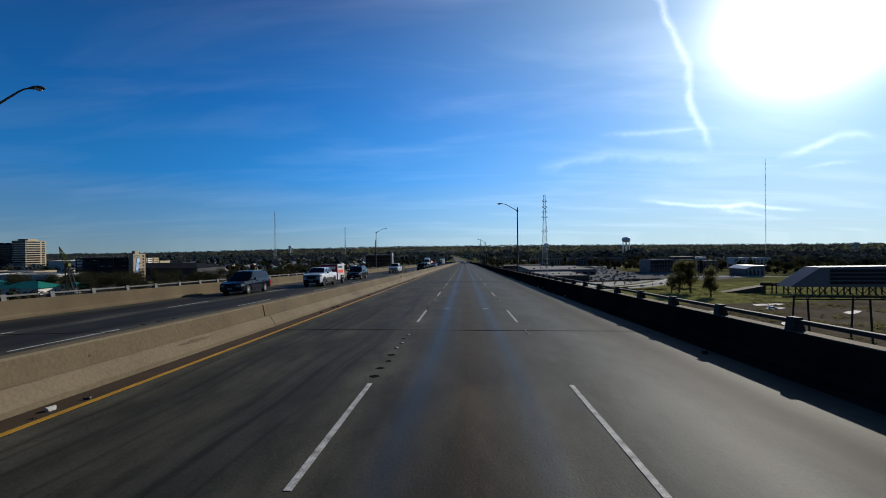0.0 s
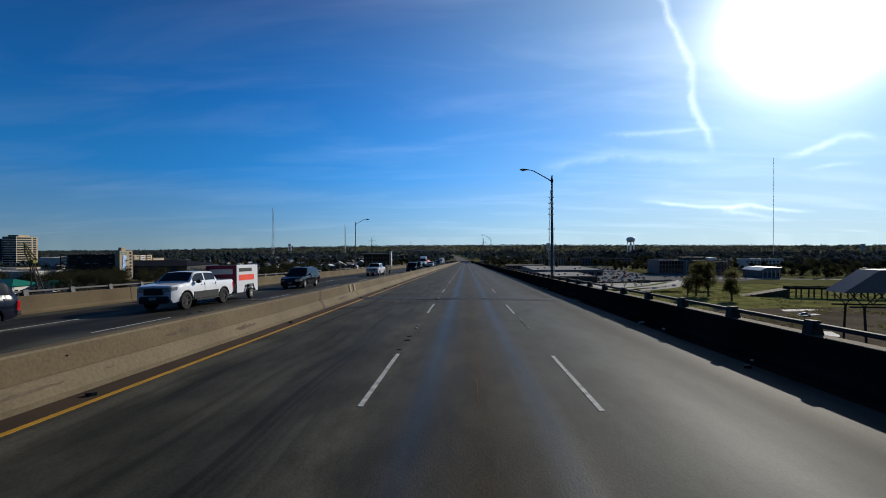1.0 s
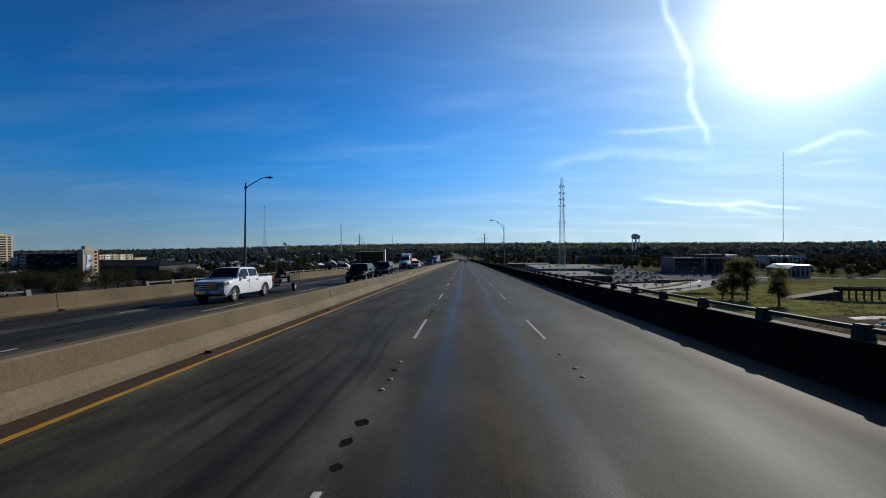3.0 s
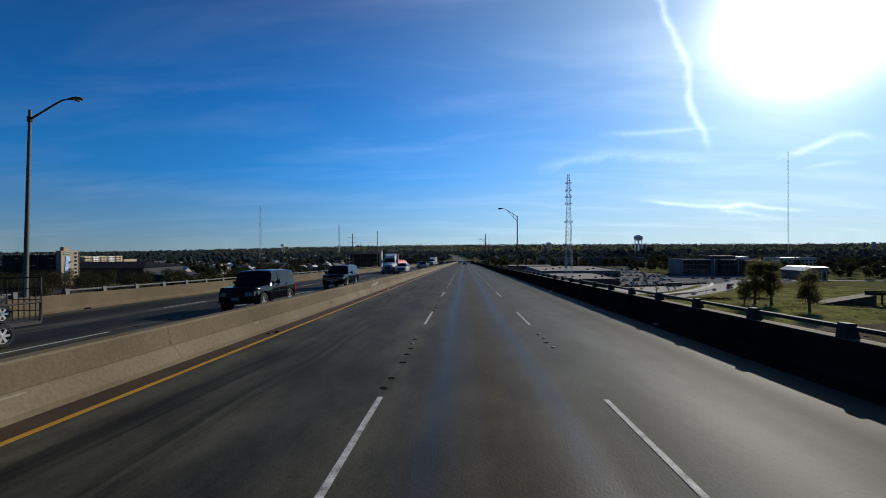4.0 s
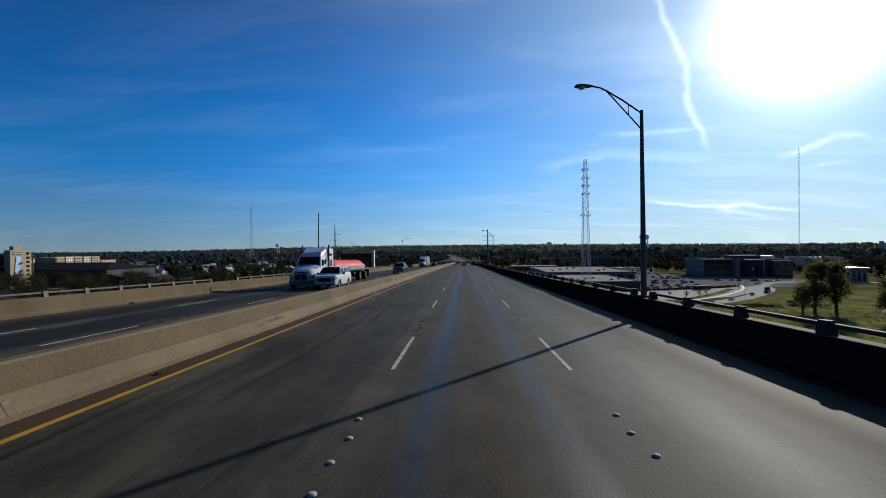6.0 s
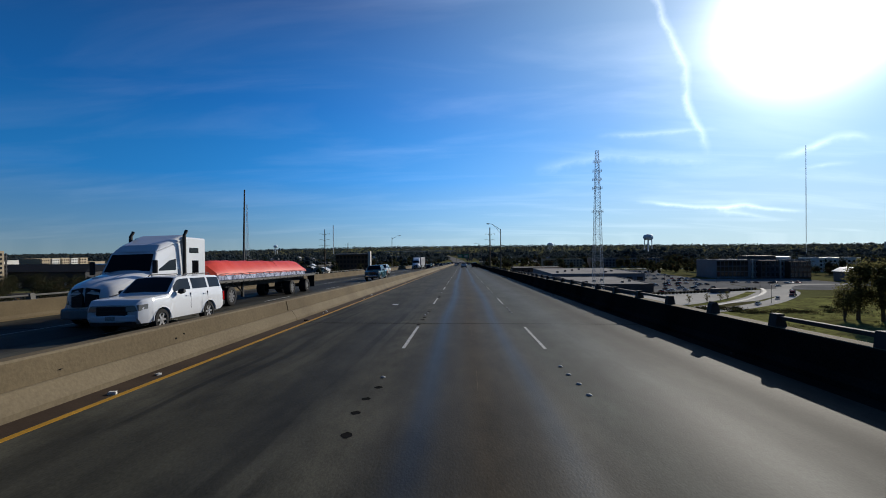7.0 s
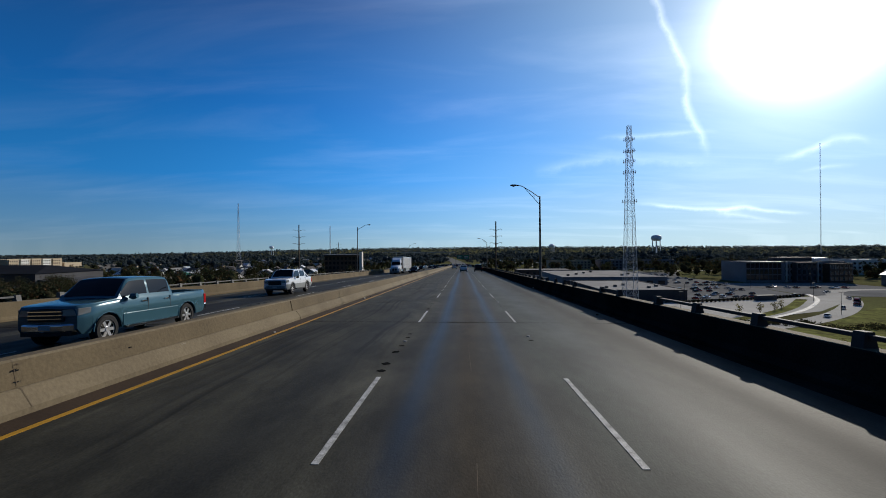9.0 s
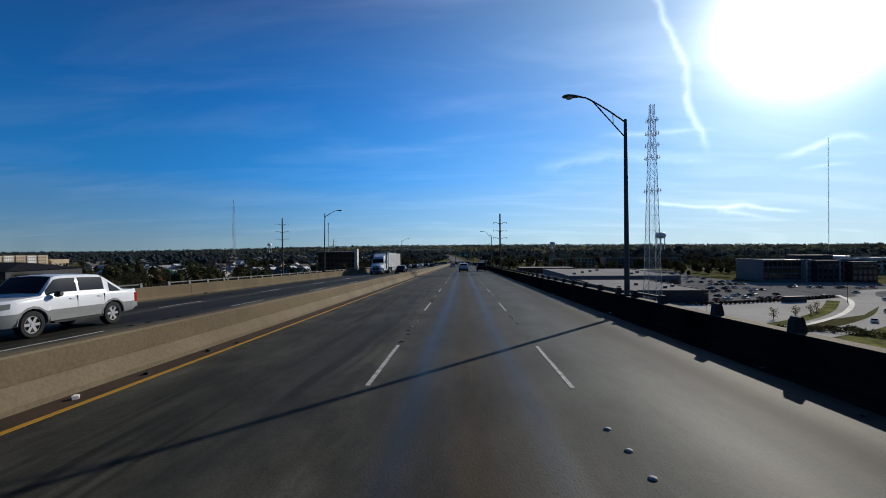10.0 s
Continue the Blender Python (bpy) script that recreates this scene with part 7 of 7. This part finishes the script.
    part("windshield", quad_pane([C[8], C[9], C[5], C[4]], 0.05, 0.95, 0.06, 0.92, (0, -1, 0.4)), car_glass, ob)
    part("sleeper", Shape().box(-1.2, 1.2, 3.9, 5.6, 0.8, tall), body, ob, bevel=0.08)
    for s in (-1, 1):
        part("side_window", quad_pane([C[9 if s > 0 else 8], C[10 if s > 0 else 11], C[6 if s > 0 else 7], C[5 if s > 0 else 4]], 0.18, 0.75, 0.05, 0.62, (s, 0, 0.1)), car_glass, ob)
        part("sleeper_window", Shape().box(s * 1.19, s * 1.212, 4.5, 5.0, 1.9, 2.5), car_glass, ob, bevel=0.01)
        part("sleeper_window", Shape().box(s * 1.19, s * 1.212, 4.3, 5.0, 2.85, 3.1), car_glass, ob, bevel=0.01)
        part("door_seam", Shape().box(s * 1.13, s * 1.155, 3.55, 3.57, 0.95, 2.1), trim_black, ob)
        part("exhaust_pipe", Shape().tube([(s * 1.28, 3.82, 0.9), (s * 1.28, 3.82, tall + 0.05), (s * 1.28, 3.98, tall + 0.28)], 0.075, 10), dark_steel, ob, smooth=True)
        part("fuel_tank", Shape().tube([(s * 1.0, 2.3, 0.72), (s * 1.0, 4.4, 0.72)], 0.3, 14), chrome, ob, smooth=True)
        part("mirror", Shape().box(s * 1.25, s * 1.45, 1.75, 1.85, 1.95, 2.5), trim_black, ob, bevel=0.03)
        part("mirror_arm", Shape().tube([(s * 1.05, 2.2, 2.4), (s * 1.35, 1.8, 2.4)], 0.02, 6), chrome, ob)
        part("headlight", Shape().add([(s * 0.66, -0.04, 0.86), (s * 0.84, 0.06, 0.86), (s * 0.98, 0.42, 0.98), (s * 0.66, 0.3, 0.86), (s * 0.68, 0.0, 1.12), (s * 0.86, 0.1, 1.16), (s * 0.985, 0.44, 1.24), (s * 0.68, 0.3, 1.12)], [(0, 1, 2, 3), (4, 5, 6, 7), (0, 1, 5, 4), (1, 2, 6, 5), (2, 3, 7, 6), (3, 0, 4, 7)]), head_lens, ob, bevel=0.015)
        part("fender", Shape().tube([(s * 1.08, 0.35, 0.6), (s * 1.1, 0.55, 1.1), (s * 1.1, 1.1, 1.22), (s * 1.1, 1.6, 1.0), (s * 1.1, 1.75, 0.7)], 0.14, 8), body, ob, smooth=True)
        wheel(ob, s * 1.05, 1.05, 0.52, 0.3, s, chrome, 10)
        for y in (6.6, 7.95):
            wheel(ob, s * 0.98, y, 0.52, 0.55, s, steel_rim, 8)
            part("mud_guard", Shape().tube([(s * 0.98, y - 0.55, 0.75), (s * 0.98, y, 1.12), (s * 0.98, y + 0.55, 0.75)], 0.03, 5), trim_black, ob)
    part("chassis", Shape().box(-0.45, 0.45, 0.5, 8.6, 0.62, 0.92), dark_steel, ob)
    part("roof_fairing", Shape().add([(-1.0, 2.35, 2.86), (1.0, 2.35, 2.86), (1.15, 4.2, tall - 0.1), (-1.15, 4.2, tall - 0.1), (-0.85, 2.75, 3.2), (0.85, 2.75, 3.2), (1.05, 4.2, tall + 0.12), (-1.05, 4.2, tall + 0.12)], [(0, 1, 2, 3), (4, 7, 6, 5), (0, 4, 5, 1), (1, 5, 6, 2), (2, 6, 7, 3), (3, 7, 4, 0)]), body, ob, bevel=0.08)
    return ob


def axle_pair(ob, ys):
    for y in ys:
        part("axle", Shape().tube([(-0.95, y, 0.52), (0.95, y, 0.52)], 0.09, 8), dark_steel, ob)
        for s in (-1, 1):
            wheel(ob, s * 1.0, y, 0.52, 0.55, s, steel_rim, 8)


tractor("white long-nose sleeper truck with dark exhaust stacks", on_left(-14.3, 154.2))
fb = thing("flatbed_trailer", "long dark flatbed trailer with a pale side rail", "trailer", on_left(-14.3, 160.4), "heavy trucks")
part("deck", Shape().box(-1.27, 1.27, 0, 15.2, 1.30, 1.42), dark_steel, fb)
for s in (-1, 1):
    part("side_rail", Shape().box(s * 1.26, s * 1.31, 0, 15.2, 1.28, 1.40), galvanised, fb, "pale aluminium side rail")
    part("beam", Shape().extrude_y([(s * 0.5 - 0.08, 0.95), (s * 0.5 + 0.08, 0.95), (s * 0.5 + 0.08, 1.3), (s * 0.5 - 0.08, 1.3)], 1.5, 14.5), dark_steel, fb)
    part("landing_leg", Shape().box(s * 0.85 - 0.06, s * 0.85 + 0.06, 3.6, 3.75, 0.35, 1.3), dark_steel, fb)
    part("brace", Shape().tube([(s * 0.85, 3.7, 0.6), (s * 0.85, 2.6, 1.3)], 0.05, 6), dark_steel, fb)
    part("mud_flap", Shape().box(s * 1.0 - 0.3, s * 1.0 + 0.3, 15.0, 15.03, 0.3, 1.28), trim_black, fb)
    for k in range(24):
        part("winch_hook", Shape().box(s * 1.31, s * 1.34, 0.4 + k * 0.63, 0.5 + k * 0.63, 1.24, 1.34), dark_steel, fb)
axle_pair(fb, (10.3, 13.4))
part("rear_bumper", Shape().box(-1.1, 1.1, 15.1, 15.2, 0.5, 0.62), dark_steel, fb)
load = thing("tarped_load", "red tarpaulin strapped over a low load on the flatbed", "cargo", on_left(-14.3, 160.4) @ pose(0, 0, 1.42), "heavy trucks")
rc = random.Random(8)
n = 40
tarp = Shape()
prof = [(-1.24, 0.28), (-1.2, 0.45), (-0.72, 1.02), (-0.45, 1.1), (0.45, 1.1), (0.72, 1.02), (1.2, 0.45), (1.24, 0.28)]
v = []
for i in range(n + 1):
    y = 0.35 + 12.9 * i / n
    q = min(1.0, 0.72 + i * 0.14, 0.62 + (n - i) * 0.13)
    for x, z in prof:
        v.append((x + rc.uniform(-0.025, 0.025), y + rc.uniform(-0.03, 0.03), 0.28 + (z - 0.28) * q * (1 - 0.05 * math.sin(i * 0.9) ** 2) + rc.uniform(-0.02, 0.02)))
k = len(prof)
tarp.add(v, [(i * k + j, i * k + j + 1, (i + 1) * k + j + 1, (i + 1) * k + j) for i in range(n) for j in range(k - 1)] + [tuple(range(k)), tuple(range(n * k, (n + 1) * k))])
part("tarpaulin", tarp, red_tarp, load, "red vinyl tarpaulin", smooth=True)
part("wrapped_load", Shape().box(-1.22, 1.22, 0.45, 13.1, 0.0, 0.34), blue_tarp, load, "blue and white wrapped goods", bevel=0.04)
for i in range(14):
    y = 0.9 + i * 0.9
    part("strap", Shape().tube([(1.27, y, 0.0), (1.25, y + 0.2, 0.3), (1.27, y + 0.45, 0.02)], 0.012, 4), trim_black, load)
part("strap", Shape().tube([(1.28, 0.5, 0.34)] + [(1.255, 0.5 + 0.65 * i, 0.33 + 0.04 * (i % 2)) for i in range(1, 20)], 0.014, 4), trim_black, load)
part("strap", Shape().tube([(1.25, 8.4, 0.3), (0.74, 8.1, 1.05), (0, 8.0, 1.14), (-0.74, 8.1, 1.05), (-1.25, 8.4, 0.3)], 0.018, 4), trim_black, load)

tractor("white sleeper truck pulling a white box trailer", on_left(-15.4, 277.5))
tractor("dark red sleeper truck on the curved drive below the bridge", pose(190, 399.5, GROUND + 0.13, 0, 0, -45), 3.6, red_paint_car)
vt = thing("box_semitrailer", "tall white box semitrailer", "trailer", on_left(-15.4, 283.6), "heavy trucks")
part("body", Shape().box(-1.28, 1.28, 0, 15.5, 1.2, 4.0), white_paint_car, vt, bevel=0.04)
part("skirt", Shape().box(-1.24, 1.24, 4, 11, 0.5, 1.2), grey_cladding, vt)
for i in range(12):
    part("panel_seam", Shape().box(1.275, 1.288, 0.6 + i * 1.28, 0.64 + i * 1.28, 1.3, 3.9), aluminium, vt)
axle_pair(vt, (12.5, 13.8))


# ---- traffic farther on and parked cars ----
def small_car(paint_mat, label):
    """A plain saloon for the distance, nose at y = 0."""
    ob = thing("car", label, "car", pose(0, 0, -200))
    L, W = 4.6, 1.8
    part("body", side_slab([(0, 0.3), (0, 0.65), (0.2, 0.82), (1.2, 0.92), (3.6, 0.95), (4.5, 0.92), (4.6, 0.7), (4.6, 0.35), (4.4, 0.25), (0.2, 0.25)], W, 0.06, 0.4), paint_mat, ob)
    part("cabin", side_slab([(1.15, 0.9), (1.9, 1.42), (3.2, 1.45), (4.0, 0.93)], W - 0.1, 0.18, 0.9), car_glass, ob)
    part("roof", side_slab([(1.85, 1.4), (1.95, 1.46), (3.15, 1.48), (3.3, 1.4)], W - 0.42), paint_mat, ob)
    for s in (-1, 1):
        part("taillight", Shape().box(s * 0.6, s * 0.85, 4.58, 4.61, 0.65, 0.8), lens_red, ob)
        part("headlight", Shape().box(s * 0.55, s * 0.85, -0.01, 0.05, 0.6, 0.72), lens_clear, ob)
        for y in (0.85, 3.6):
            part("wheel", Shape().tube([(s * 0.72, y, 0.32), (s * 0.92, y, 0.32)], 0.32, 14), rubber, ob)
    return ob


paints = [(white_paint_car, "white saloon car"), (black_paint_car, "black saloon car"), (silver_paint_car, "silver saloon car"), (navy_paint_car, "dark blue saloon car"), (red_paint_car, "dark red saloon car")]
stock = [small_car(pm, lab + " with tinted windows") for pm, lab in paints]
rv = random.Random(21)
used = [False] * 5


def put_car(k, m, group):
    if not used[k]:
        used[k] = True
        stock[k].matrix_basis = m
        o = stock[k]
    else:
        o = copy_thing(stock[k], m)
    tagged(o, group=group)


put_car(1, on_left(-11.4, 279), "cars on the motorway")
for y, x in ((330, -14.5), (352, -11), (372, -14.6), (398, -11.2), (430, -14.5), (470, -11), (500, -14.5), (560, -18), (610, -14.5), (680, -11), (760, -14.5), (850, -11), (341, -18.1), (385, -18), (415, -14.4), (450, -18.1), (486, -11.2), (520, -11), (538, -14.6), (585, -11.1), (632, -18), (655, -14.4), (705, -14.5), (730, -11), (790, -18), (820, -14.4), (885, -14.5), (920, -11)):
    put_car(rv.randrange(4), on_left(x, y), "cars on the motorway")
car("white compact SUV seen from behind", "car", BRIDGE @ pose(0.1, 292, 0, 0, 0, 180), white_paint_car, **SUV)
car("black boxy off-road car seen from behind", "car", BRIDGE @ pose(3.9, 297, 0, 0, 0, 180), black_paint_car, **{**BIG_SUV, "L": 4.6, "roof_end": 4.4, "tail": 4.5, "axles": (0.9, 3.7)})
for y, x in ((352, -3.4), (376, 0.2), (400, 3.7), (440, -3.6), (480, 0.1), (530, 3.7), (600, -3.5), (680, 0.2), (780, 3.6), (418, 0.1), (462, 3.7), (505, -3.5), (560, 0.2), (575, 3.6), (640, 3.7), (720, -3.5), (745, 0.1), (835, 0.1), (880, -3.5)):
    put_car(rv.randrange(5), BRIDGE @ pose(x, y, 0, 0, 0, 180), "cars on the motorway")

# parked cars in rows on the lot
for row, (x0, y0, dx, dy, n) in enumerate(((124, 430, 5.2, 1.2, 9), (124, 446, 5.2, 1.0, 11), (126, 470, 5.0, 0.6, 13), (128, 486, 5.0, 0.6, 12), (166, 520, 4.6, 0.2, 9), (166, 540, 4.6, 0, 9), (168, 575, 4.6, 0, 8), (168, 592, 4.6, 0, 9), (160, 640, 5, 0, 12), (160, 656, 5, 0, 11), (216, 500, 5.2, -1.2, 10), (150, 690, 5, 0.3, 14))):
    for i in range(n):
        if rv.random() < 0.2:
            continue
        put_car(rv.choice([0, 1, 2, 2, 3, 1, 4]), pose(x0 + dx * i + rv.uniform(-0.3, 0.3), y0 + dy * i, GROUND + 0.12, 0, 0, rv.choice([0, 180]) + rv.uniform(-4, 4)), "parked cars on the lot")
for x, y, a in ((176, 390, 140), (212, 430, 150), (150, 366, 130), (228, 462, 110), (194, 440, 40), (290, 476, 95), (166, 232, 70)):
    put_car(rv.choice([0, 1, 2]), pose(x, y, GROUND + 0.2, 0, 0, a), "cars on the street")
for i in range(16):
    put_car(rv.randrange(4), pose(-410 + 10 * (i % 8) + rv.uniform(-1, 1), 372 + 14 * (i // 8), GROUND + 0.12, 0, 0, 90 + rv.uniform(-5, 5)), "parked cars below the bridge")
